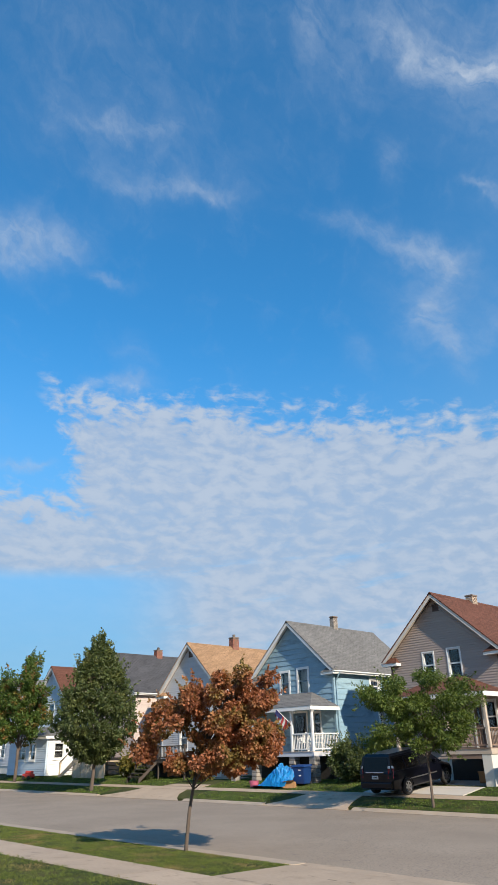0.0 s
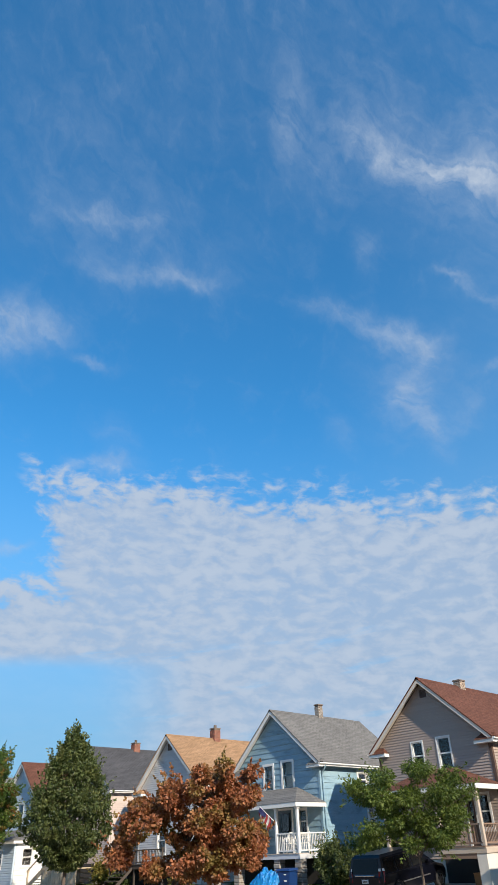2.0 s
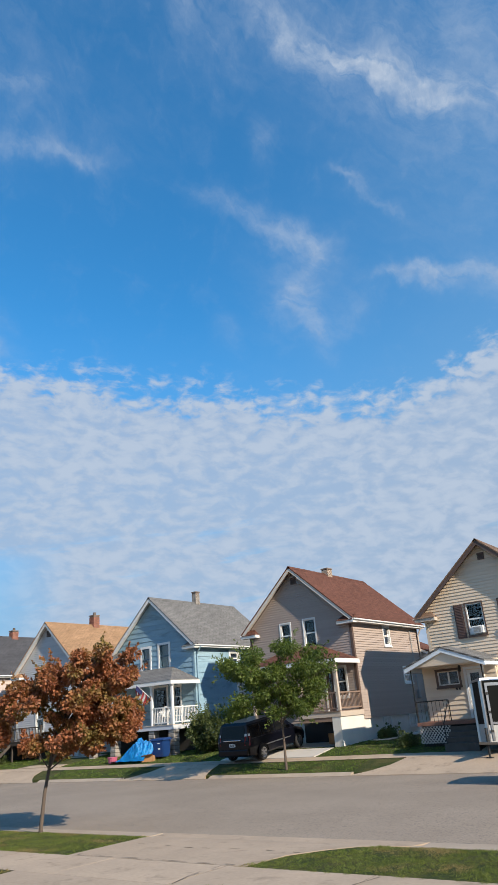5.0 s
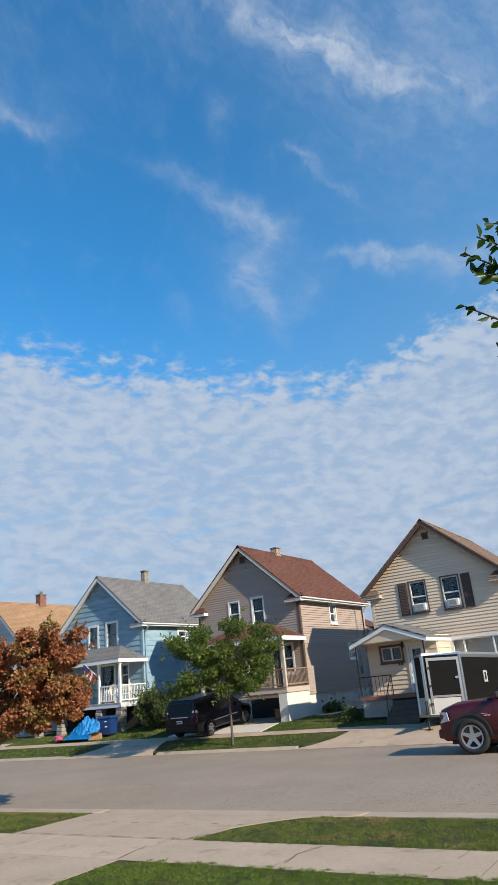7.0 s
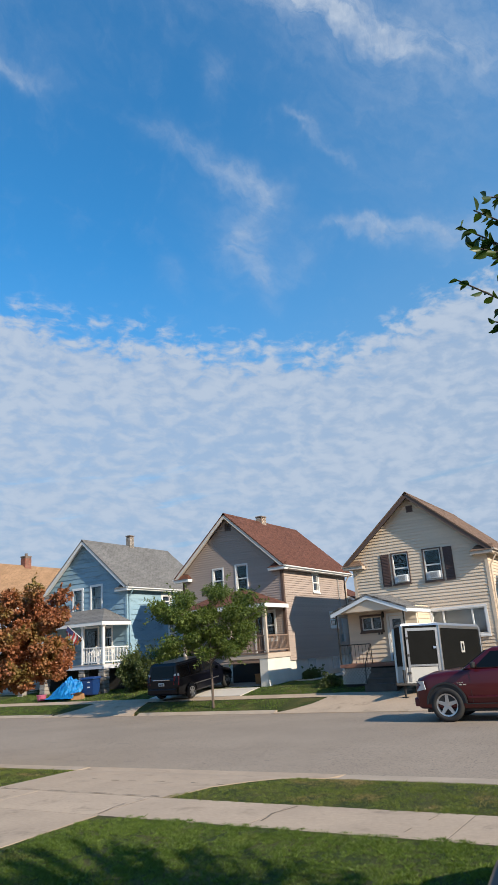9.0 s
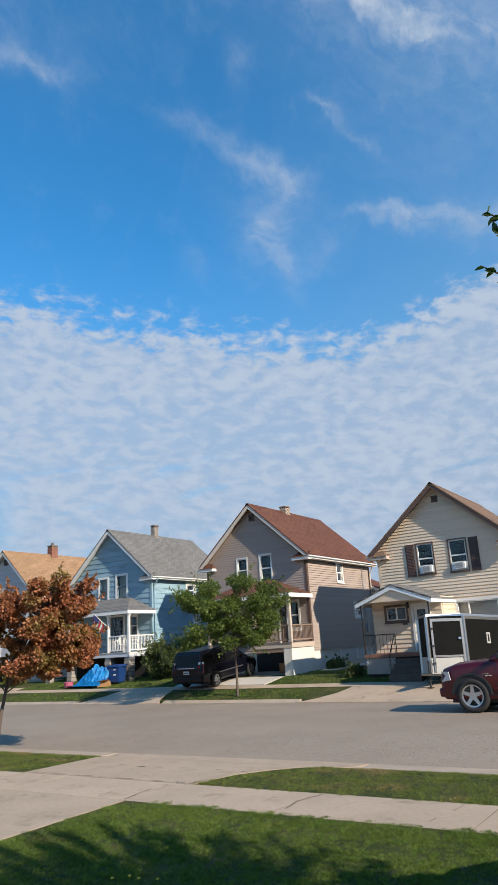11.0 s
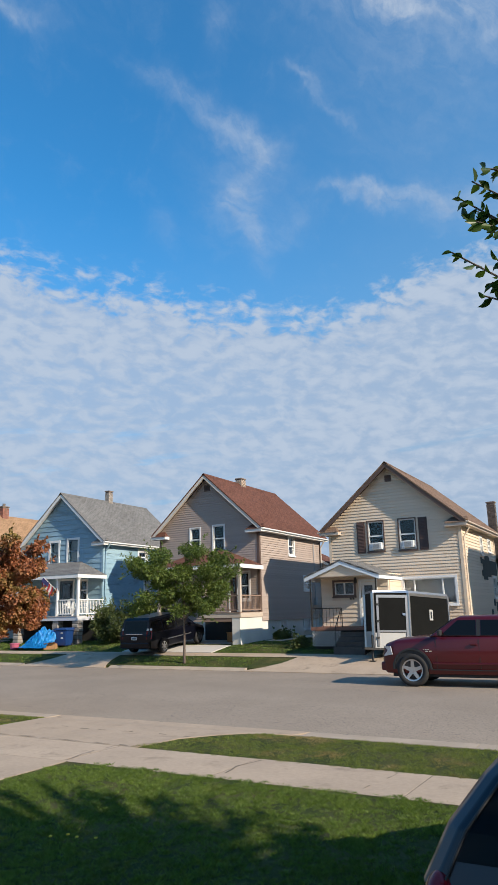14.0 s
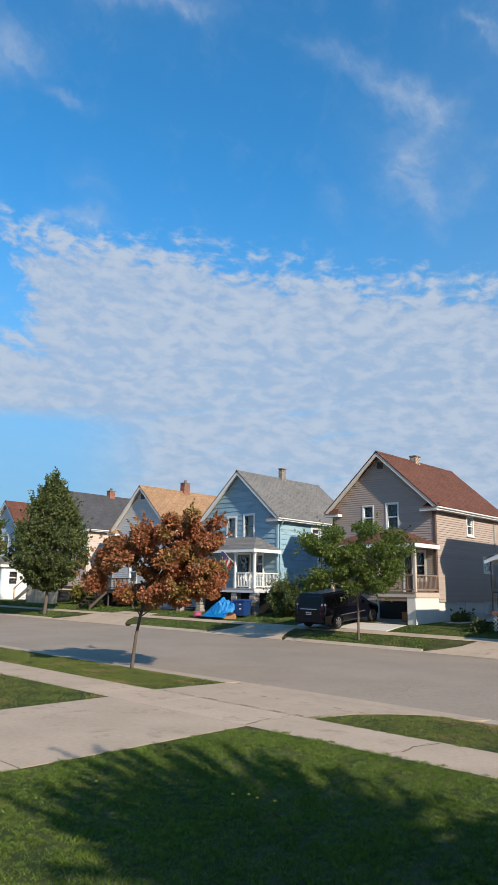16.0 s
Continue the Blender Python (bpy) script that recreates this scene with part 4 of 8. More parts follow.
# ---- porches ----
def hip_roof(bm, x0, x1, y0, yw, ze, tx0, tx1, zt):
    """A lean-to roof with hipped ends against a wall at yw: eaves x0..x1 at y0, top line tx0..tx1."""
    lower = [(x0, y0, ze), (x1, y0, ze), (x1, yw, ze), (x0, yw, ze)]
    upper = [(tx0, yw - 0.02, zt), (tx1, yw - 0.02, zt), (tx1, yw, zt), (tx0, yw, zt)]
    hull(bm, lower, upper)


def baluster_rail(home, mat, p, q, z0, z1, gap=0.12, w=0.028, name="railing"):
    """A railing from p to q (x, y): two rails as one part, and each baluster."""
    dx, dy = q[0] - p[0], q[1] - p[1]
    length = math.hypot(dx, dy)
    ux, uy = dx / length, dy / length
    def bar(bm, a, b, half, za, zb):
        pts = []
        for f, s in ((a, -1), (b, -1), (b, 1), (a, 1)):
            pts.append((p[0] + ux * f - uy * half * s, p[1] + uy * f + ux * half * s))
        hull(bm, [(x, y, za) for x, y in pts], [(x, y, zb) for x, y in pts])
    bm = bmesh.new()
    bar(bm, 0, length, 0.045, z1 - 0.06, z1)
    rail = part(name, bm, mat)
    into(home, rail)
    bm = bmesh.new()
    bar(bm, 0, length, 0.03, z0, z0 + 0.06)
    low = part("bottom_rail", bm, mat)
    low.parent = rail
    n = max(1, int(length / gap))
    for k in range(n):
        c = (k + 0.5) * length / n
        bm = bmesh.new()
        bar(bm, c - w / 2, c + w / 2, w / 2, z0 + 0.06, z1 - 0.06)
        ob = part("baluster", bm, mat)
        ob.parent = rail
        ob.matrix_parent_inverse = Matrix.Identity(4)
    return rail


def post(home, mat, x, y, z0, z1, w=0.13, cap=None):
    bm = bmesh.new()
    soft_box(bm, x - w / 2, x + w / 2, y - w / 2, y + w / 2, z0, z1, 0.012, 1)
    box(bm, x - w / 2 - 0.03, x + w / 2 + 0.03, y - w / 2 - 0.03, y + w / 2 + 0.03, z1 - 0.1, z1 - 0.001)
    return into(home, part("post", bm, mat))


def porch_roof(home, x0, x1, y0, ze, tx0, tx1, zt, shingles, trim):
    bm = bmesh.new()
    hip_roof(bm, x0, x1, y0, YF - 0.03, ze, tx0, tx1, zt)
    into(home, part("porch_roof", bm, shingles))
    bm = bmesh.new()
    box(bm, x0 + 0.02, x1 - 0.02, y0 + 0.02, y0 + 0.06, ze - 0.2, ze - 0.003)
    box(bm, x0 + 0.02, x0 + 0.06, y0 + 0.06, YF - 0.03, ze - 0.2, ze - 0.003)
    box(bm, x1 - 0.06, x1 - 0.02, y0 + 0.06, YF - 0.03, ze - 0.2, ze - 0.003)
    into(home, part("porch_fascia", bm, trim))
    bm = bmesh.new()
    box(bm, x0 + 0.06, x1 - 0.06, y0 + 0.06, YF - 0.03, ze - 0.06, ze - 0.03)
    into(home, part("porch_ceiling", bm, trim))


def porch_deck(home, x0, x1, y0, z, mat, rim):
    n = int((x1 - x0) / 0.14)
    bm = bmesh.new()
    box(bm, x0, x1, y0, y0 + 0.05, z - 0.24, z - 0.03)
    box(bm, x1 - 0.05, x1, y0 + 0.05, YF - 0.03, z - 0.24, z - 0.03)
    box(bm, x0, x0 + 0.05, y0 + 0.05, YF - 0.03, z - 0.24, z - 0.03)
    frame_ob = into(home, part("deck_frame", bm, rim))
    for k in range(n):
        a = x0 + k * (x1 - x0) / n
        bm = bmesh.new()
        box(bm, a, a + (x1 - x0) / n - 0.01, y0 - 0.03, YF - 0.03, z - 0.028, z)
        ob = part("deck_plank", bm, mat)
        ob.parent = frame_ob
        ob.matrix_parent_inverse = Matrix.Identity(4)


def door(home, x0, x1, z0, z1, face, mat, trim, lite=True):
    bm = bmesh.new()
    for a, b, r, s in ((x0 - 0.1, x0, z0, z1 + 0.1), (x1, x1 + 0.1, z0, z1 + 0.1), (x0, x1, z1, z1 + 0.1)):
        box(bm, a, b, face - 0.05, face + 0.1, r, s)
    frame_ob = into(home, part("door", bm, trim))
    def sub(name, bm, mat):
        ob = part(name, bm, mat)
        ob.parent = frame_ob
        ob.matrix_parent_inverse = Matrix.Identity(4)
        return ob
    bm = bmesh.new()
    mid = lerp(z0, z1, 0.48)
    box(bm, x0 + 0.005, x1 - 0.005, face + 0.0, face + 0.04, z0, mid)
    box(bm, x0 + 0.005, x0 + 0.13, face + 0.0, face + 0.04, mid, z1 - 0.005)
    box(bm, x1 - 0.13, x1 - 0.005, face + 0.0, face + 0.04, mid, z1 - 0.005)
    box(bm, x0 + 0.13, x1 - 0.13, face + 0.0, face + 0.04, z1 - 0.15, z1 - 0.005)
    box(bm, x0 + 0.14, x1 - 0.14, face - 0.012, face + 0.0, z0 + 0.15, mid - 0.12)
    sub("door_leaf", bm, mat)
    bm = bmesh.new()
    box(bm, x0 + 0.13, x1 - 0.13, face + 0.015, face + 0.02, mid, z1 - 0.15)
    sub("pane", bm, M_GLASS).visible_shadow = False
    # black sheet behind the door's pane, painted as the shade indoors
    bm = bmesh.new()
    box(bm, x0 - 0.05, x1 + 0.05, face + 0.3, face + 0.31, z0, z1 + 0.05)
    sub("room_shade", bm, M_SHADEBLACK)
    bm = bmesh.new()
    bmesh.ops.create_uvsphere(bm, u_segments=10, v_segments=6, radius=0.035, matrix=Matrix.Translation((x1 - 0.08, face - 0.05, lerp(z0, z1, 0.45))))
    sub("door_knob", bm, M_IRON)


def stone_pier(home, x, y, z0, z1, w=0.42, mat=None):
    bm = bmesh.new()
    box(bm, x - w / 2 + 0.02, x + w / 2 - 0.02, y - w / 2 + 0.02, y + w / 2 - 0.02, z0, z1)
    pier = into(home, part("pier", bm, M_MORTAR))
    rng = random.Random(int(abs(x) * 100))
    z = z0
    while z < z1 - 0.03:
        h = min(0.19, z1 - z)
        bm = bmesh.new()
        o = rng.uniform(-0.012, 0.012)
        soft_box(bm, x - w / 2 + o, x + w / 2 + o, y - w / 2 + o, y + w / 2 + o, z + 0.008, z + h - 0.004, 0.02, 1)
        ob = part("stone", bm, mat or M_STONE)
        ob.parent = pier
        ob.matrix_parent_inverse = Matrix.Identity(4)
        z += 0.2


# taupe house: hipped brown porch roof, wooden deck over a dark garage, white block wall
porch_roof(grey, -21.3, -16.32, 28.12, 4.36, -20.3, -18.55, 5.24, M_SH_BROWN, M_WHITE)
porch_deck(grey, -18.6, -16.45, 28.3, 2.12, M_WOOD, M_TAN)
for px in (-18.5, -16.53):
    post(grey, M_TAN, px, 28.4, 2.12, 4.18)
post(grey, M_TAN, -21.15, 28.3, 0.6, 4.18)
baluster_rail(grey, M_WOOD, (-18.43, 28.4), (-16.62, 28.4), 2.2, 2.92)
baluster_rail(grey, M_WOOD, (-16.53, 28.48), (-16.53, 30.42), 2.2, 2.92)
door(grey, -18.3, -17.9, 2.1, 4.08, YF, M_BROWNTRIM, M_WHITE)
bm = bmesh.new()
box(bm, -16.72, -16.5, 28.32, 30.5, 0.5, 1.88)
box(bm, -16.93, -16.72, 28.32, 28.52, 0.5, 1.88)
into(grey, part("garage_wall", bm, M_FOUND, None, "white painted block wall under the porch"))
# garage's depth: its shade is painted as a near-black back panel
bm = bmesh.new()
box(bm, -19.72, -16.72, 30.3, 30.48, 0.5, 1.88)
into(grey, part("garage_shade_back", bm, M_SHADEBLACK))
bm = bmesh.new()
box(bm, -18.55, -16.93, 28.33, 28.45, 1.7, 1.87)
into(grey, part("garage_lintel", bm, M_WOOD))

# blue house: grey hipped roof, white posts and rails, stone piers
porch_roof(blue, -33.3, -26.45, 28.12, 4.33, -32.3, -28.45, 5.2, M_SH_GREY, M_WHITE)
porch_deck(blue, -33.1, -26.55, 28.3, 2.12, M_TAN, M_WHITEISH)
for px in (-33.0, -31.2, -28.16, -26.65):
    post(blue, M_WHITE, px, 28.4, 2.12, 4.15)
baluster_rail(blue, M_WHITE, (-28.08, 28.4), (-26.73, 28.4), 2.2, 3.0)
baluster_rail(blue, M_WHITE, (-26.65, 28.48), (-26.65, 30.42), 2.2, 3.0)
baluster_rail(blue, M_WHITE, (-32.9, 28.4), (-31.3, 28.4), 2.2, 3.0)
door(blue, -30.05, -29.0, 2.12, 4.13, YF, M_DARKBLUE, M_WHITE)
for px in (-33.0, -31.2, -28.2, -26.75):
    stone_pier(blue, px, 28.55, 0.5, 1.88)
# black sheet added behind the piers as the shade under the porch
bm = bmesh.new()
box(bm, -33.0, -26.9, 30.38, 30.48, 0.5, 1.9)
into(blue, part("porch_shade_sheet", bm, M_SHADEBLACK))

# blue porch: a lantern, shingle trim and a flag on a pole
flag = thing("flag", "small red, white and blue striped flag on a pole", "flag", (-28.12, 28.3, 3.5))
bm = bmesh.new()
tube(bm, ((0, 0, 0), (-0.75, -0.35, 0.75)), 0.016, 6)
part("flagpole", bm, M_WHITE, flag)
M_FLAGRED = material("flag_red", (0.45, 0.05, 0.06), 0.8, vary=0.1, scale=5, bump=0.1)
M_FLAGWHITE = material("flag_white", (0.7, 0.68, 0.68), 0.8, vary=0.05, scale=5, bump=0.1)
M_FLAGBLUE = material("flag_blue", (0.05, 0.06, 0.2), 0.8, vary=0.1, scale=5, bump=0.1)
for k in range(7):
    bm = bmesh.new()
    rows = []
    for i in range(9):
        u = i / 8
        base = Vector((-0.2, -0.09, 0.2)).lerp(Vector((-0.74, -0.345, 0.74)), k / 7)
        nxt = Vector((-0.2, -0.09, 0.2)).lerp(Vector((-0.74, -0.345, 0.74)), (k + 1) / 7)
        d = Vector((-0.1, -0.05, -0.62)) * u + Vector((0.04, 0.08, 0)) * math.sin(u * 6 + k * 0.5) * u
        rows.append((bm.verts.new(base + d), bm.verts.new(nxt + d)))
    for a, b in zip(rows, rows[1:]):
        bm.faces.new((a[0], a[1], b[1], b[0]))
    bmesh.ops.solidify(bm, geom=bm.faces[:], thickness=0.006)
    part("stripe", bm, M_FLAGRED if k % 2 == 0 else M_FLAGWHITE, flag)
bm = bmesh.new()
rows = []
for i in range(4):
    u = i / 8
    a, b = Vector((-0.43, -0.2, 0.43)), Vector((-0.745, -0.35, 0.745))
    d = Vector((-0.1, -0.05, -0.62)) * u + Vector((0.04, 0.08, 0)) * math.sin(u * 6 + 2) * u + Vector((0.03, -0.03, 0.0))
    rows.append((bm.verts.new(a + d), bm.verts.new(b + d)))
for a, b in zip(rows, rows[1:]):
    bm.faces.new((a[0], a[1], b[1], b[0]))
bmesh.ops.solidify(bm, geom=bm.faces[:], thickness=0.05)
part("canton", bm, M_FLAGBLUE, flag)


def plastic_chair(at, turn):
    """A moulded garden chair with a fan of back slats."""
    ch = thing("garden_chair", "white moulded plastic garden chair on the blue porch", "chair", at, "chairs on the blue porch", turn=turn)
    bm = bmesh.new()
    soft_box(bm, -0.25, 0.25, -0.24, 0.24, 0.4, 0.44, 0.018)
    part("seat", bm, M_PLASTIC, ch)
    for x in (-0.24, 0.24):
        for y in (-0.22, 0.24):
            bm = bmesh.new()
            hull(bm, ((x * 1.15 - 0.025, y * 1.15 - 0.025, 0), (x * 1.15 + 0.025, y * 1.15 - 0.025, 0), (x * 1.15 + 0.025, y * 1.15 + 0.025, 0), (x * 1.15 - 0.025, y * 1.15 + 0.025, 0)), ((x - 0.03, y - 0.03, 0.41), (x + 0.03, y - 0.03, 0.41), (x + 0.03, y + 0.03, 0.41), (x - 0.03, y + 0.03, 0.41)))
            part("leg", bm, M_PLASTIC, ch)
    bm = bmesh.new()
    tube(bm, [(0.26 * math.cos(a), 0.24 + 0.06 * math.sin(a), 0.5 + 0.42 * math.sin(a)) for a in [math.pi * k / 12 for k in range(13)]], 0.022, 6)
    for k in range(5):
        x = -0.16 + 0.08 * k
        tube(bm, ((x * 0.8, 0.24, 0.44), (x, 0.29, 0.5 + 0.4 * math.sqrt(max(0, 1 - (x / 0.26) ** 2)))), 0.017, 5)
    part("backrest", bm, M_PLASTIC, ch)
    for s in (-1, 1):
        bm = bmesh.new()
        tube(bm, ((s * 0.26, 0.25, 0.62), (s * 0.28, 0.0, 0.64), (s * 0.27, -0.22, 0.6), (s * 0.26, -0.24, 0.42)), 0.022, 6)
        part("armrest", bm, M_PLASTIC, ch)


M_PLASTIC = material("white_plastic", (0.78, 0.77, 0.74), 0.4, vary=0.04, scale=4, bump=0.02)
plastic_chair((-27.75, 28.9, 2.12), 25)
plastic_chair((-26.95, 29.1, 2.12), -55)

M_STEPWOOD = material("dark_weathered_step_wood", (0.10, 0.082, 0.07), 0.85, vary=0.25, scale=4, bump=0.3)
# cream house: enclosed entry with a small gable roof, deck with lattice, steps and an iron rail
EY0, EYF = 27.3, 28.7
bm_holes = ((-11.85, -10.95, 2.75, 3.3), (-10.62, -9.98, 1.45, 3.3))
into(cream, boarded("entry_wall", M_CREAM, None, 0, -12.5, -9.4, 1.44, 3.62, EYF, -1, 0.18, bm_holes, pieces=True))
into(cream, boarded("entry_side", M_CREAM, None, 1, EYF + 0.14, YF - 0.03, 1.44, 3.62, -9.4, 1, 0.18))
into(cream, boarded("entry_side", M_CREAM, None, 1, EYF + 0.14, YF - 0.03, 1.44, 3.62, -12.5, -1, 0.18))
into(cream, window(None, 0, EYF, -1, -11.85, -10.95, 2.75, 3.3, M_BROWNTRIM, rails=(), bars=(0.5,), wide=0.09))
door(cream, -10.62, -9.98, 1.45, 3.28, EYF, M_WHITE, M_WHITE)
M_BLUETRIM = material("pale_blue_white_trim", (0.66, 0.72, 0.78), 0.5, vary=0.06, scale=3, bump=0.05)
for x0, z0 in ((-12.68, 3.55), (-9.32, 3.55)):
    bm = bmesh.new()
    roof_slab(bm, x0, z0, -11.0, 4.2, EY0, YF - 0.03, 0.07)
    into(cream, part("entry_roof", bm, M_SH_GREY))
    bm = bmesh.new()
    roof_slab(bm, x0, z0 - 0.072, -11.0, 4.128, EY0 + 0.02, EY0 + 0.06, 0.16)
    into(cream, part("entry_rake", bm, M_BLUETRIM))
    s = 1 if x0 > -11 else -1
    bm = bmesh.new()
    box(bm, *sorted((x0 - s * 0.002, x0 - s * 0.05)), EY0 + 0.065, YF - 0.03, z0 - 0.2, z0 - 0.06)
    into(cream, part("entry_fascia", bm, M_BLUETRIM))
bm = bmesh.new()
hull(bm, ((-12.55, EY0 + 0.1, 3.5), (-9.45, EY0 + 0.1, 3.5), (-11.0, EY0 + 0.1, 4.02)), ((-12.55, EY0 + 0.16, 3.5), (-9.45, EY0 + 0.16, 3.5), (-11.0, EY0 + 0.16, 4.02)))
into(cream, part("entry_gable", bm, M_CREAM))
bm = bmesh.new()
box(bm, -12.55, -9.45, EY0 + 0.165, EYF - 0.03, 3.48, 3.52)
into(cream, part("entry_ceiling", bm, M_CREAM))
for px in (-12.45, -9.52):
    bm = bmesh.new()
    tube(bm, ((px, EY0 + 0.13, 1.44), (px, EY0 + 0.13, 3.48)), 0.03, 8)
    into(cream, part("iron_post", bm, M_IRON))
M_DECKRED = material("faded_red_deck_paint", (0.27, 0.13, 0.09), 0.75, vary=0.2, scale=2.5, bump=0.2, per=0.1)
bm = bmesh.new()
box(bm, -12.5, -9.4, 27.4, 28.66, 1.3, 1.43)
deck = into(cream, part("deck", bm, M_DECKRED))
# lattice of crossing slats under the deck
M_LATTICE = material("peeling_white_lattice", (0.6, 0.57, 0.53), 0.8, vary=0.15, scale=5, bump=0.2, per=0.1)
for tilt in (1, -1):
    for k in range(18):
        c = -12.9 + k * 0.13
        lo, hi = (c, c + 0.55 * tilt)
        x0, x1 = lo, hi
        bm = bmesh.new()
        y = 27.44 + (0.012 if tilt > 0 else 0.0)
        za, zb = 0.66, 1.28
        def clip(x):
            return min(max(x, -12.46), -11.1)
        xa, xb = clip(x0), clip(x1)
        if abs(xb - xa) < 0.05:
            bm.free()
            continue
        fa, fb = (xa - x0) / (x1 - x0), (xb - x0) / (x1 - x0)
        p, q = Vector((xa, y, lerp(za, zb, fa))), Vector((xb, y, lerp(za, zb, fb)))
        hull(bm, ((p.x - 0.02, y, p.z), (p.x + 0.02, y, p.z), (p.x + 0.02, y + 0.01, p.z), (p.x - 0.02, y + 0.01, p.z)), ((q.x - 0.02, y, q.z), (q.x + 0.02, y, q.z), (q.x + 0.02, y + 0.01, q.z), (q.x - 0.02, y + 0.01, q.z)))
        into(cream, part("lattice_slat", bm, M_LATTICE))
# solid black block that paints the shade behind the lattice
bm = bmesh.new()
box(bm, -12.4, -9.5, 27.6, 28.6, 0.5, 1.29)
into(cream, part("deck_shade_block", bm, M_SHADEBLACK))
for k in range(4):
    bm = bmesh.new()
    box(bm, -11.05, -9.75, 27.38 - (k + 1) * 0.27, 27.38 - k * 0.27 + 0.02, 0.4, 1.24 - k * 0.18)
    into(cream, part("step", bm, M_STEPWOOD))
bm = bmesh.new()
tube(bm, ((-12.45, 27.45, 2.2), (-11.1, 27.45, 2.2), (-11.02, 27.2, 2.15), (-10.98, 26.4, 1.4), (-10.98, 26.4, 0.6)), 0.02, 6)
for k in range(9):
    x = -12.42 + k * 0.16
    tube(bm, ((x, 27.45, 1.43), (x, 27.45, 2.2)), 0.01, 5)
tube(bm, ((-11.08, 27.45, 1.43), (-11.08, 27.45, 2.2)), 0.02, 6)
into(cream, part("iron_railing", bm, M_IRON, None, "thin black iron railing"))

# shutters and air conditioners of the cream house
M_SHUTTER = material("brown_shutter", (0.085, 0.05, 0.042), 0.65, vary=0.15, scale=4, bump=0.1)
for x0 in (-11.32, -8.4):
    bm = bmesh.new()
    box(bm, x0, x0 + 0.4, YF - 0.055, YF - 0.024, 4.62, 6.08)
    sh = into(cream, part("shutter", bm, M_SHUTTER))
    for k in range(20):
        z = 4.7 + k * 0.066
        bm = bmesh.new()
        hull(bm, ((x0 + 0.05, YF - 0.075, z), (x0 + 0.35, YF - 0.075, z), (x0 + 0.35, YF - 0.056, z), (x0 + 0.05, YF - 0.056, z)), ((x0 + 0.05, YF - 0.06, z + 0.05), (x0 + 0.35, YF - 0.06, z + 0.05), (x0 + 0.35, YF - 0.056, z + 0.05), (x0 + 0.05, YF - 0.056, z + 0.05)))
        ob = part("slat", bm, M_SHUTTER)
        ob.parent = sh
        ob.matrix_parent_inverse = Matrix.Identity(4)
M_ACGRILLE = material("air_conditioner_grille", (0.32, 0.33, 0.34), 0.5, vary=0.1, scale=4, bump=0.1)
for x0 in (-10.66, -9.18):
    ac = thing("air_conditioner", "white box air conditioner in an upstairs window", "air conditioner", (x0, YF, 4.76), "window air conditioners")
    bm = bmesh.new()
    soft_box(bm, 0.07, 0.54, -0.16, 0.05, 0, 0.31, 0.015, 1)
    part("case", bm, M_WHITE, ac)
    for p, q in ((-0.06, 0.066), (0.544, 0.62)):
        part_bm = bmesh.new()
        box(part_bm, p, q, -0.02, 0.01, 0, 0.31)
        part("side_panel", part_bm, M_WHITE, ac)
    for k in range(8):
        bm = bmesh.new()
        box(bm, 0.12, 0.44, -0.172, -0.161, 0.05 + k * 0.028, 0.066 + k * 0.028)
        part("grille_slat", bm, M_ACGRILLE, ac)

# cream house: bare dark sheathing where boards are gone, lean-to at the back, dark chimney
M_FELT = material("black_tar_paper", (0.03, 0.04, 0.04), 0.85, vary=0.2, scale=2, bump=0.2)
for y0, y1, z0, z1 in ((34.5, 38.0, 3.62, 4.32), (35.1, 36.2, 4.32, 4.52), (34.1, 34.5, 4.1, 4.4), (34.5, 35.5, 3.35, 3.62), (34.2, 34.5, 3.5, 3.8), (35.5, 36.4, 3.5, 3.62), (36.4, 36.78, 2.1, 2.45), (37.0, 37.9, 1.85, 2.3), (37.72, 37.98, 2.5, 3.3), (35.6, 36.0, 1.7, 1.95)):
    bm = bmesh.new()
    box(bm, -6.552, -6.54, y0, y1, z0, z1)
    into(cream, part("missing_boards", bm, M_FELT, None, "bare black tar paper where boards are missing"))
bm = bmesh.new()
hull(bm, ((-6.6, 38.25, 0.6), (-6.6, 42.6, 0.6), (-12.0, 42.6, 0.6), (-12.0, 38.25, 0.6)), ((-6.6, 38.25, 4.3), (-6.6, 42.6, 2.35), (-12.0, 42.6, 2.35), (-12.0, 38.25, 4.3)))
into(cream, part("rear_addition", bm, M_CREAM))
bm = bmesh.new()
hull(bm, ((-6.3, 38.2, 4.5), (-6.3, 43.0, 2.35), (-12.3, 43.0, 2.35), (-12.3, 38.2, 4.5)), ((-6.3, 38.2, 4.62), (-6.3, 43.0, 2.47), (-12.3, 43.0, 2.47), (-12.3, 38.2, 4.62)))
into(cream, part("addition_roof", bm, M_SH_TAN))
bm = bmesh.new()
hull(bm, ((-6.29, 38.2, 4.3), (-6.29, 43.0, 2.15), (-6.25, 43.0, 2.15), (-6.25, 38.2, 4.3)), ((-6.29, 38.2, 4.58), (-6.29, 43.0, 2.43), (-6.25, 43.0, 2.43), (-6.25, 38.2, 4.58)))
into(cream, part("addition_rake", bm, M_PALEWOOD, None, "bare pale rake board"))
into(cream, window(None, 1, -6.58, 1, 39.15, 39.85, 2.6, 3.35, M_WHITE, name="addition_window", wide=0.06))
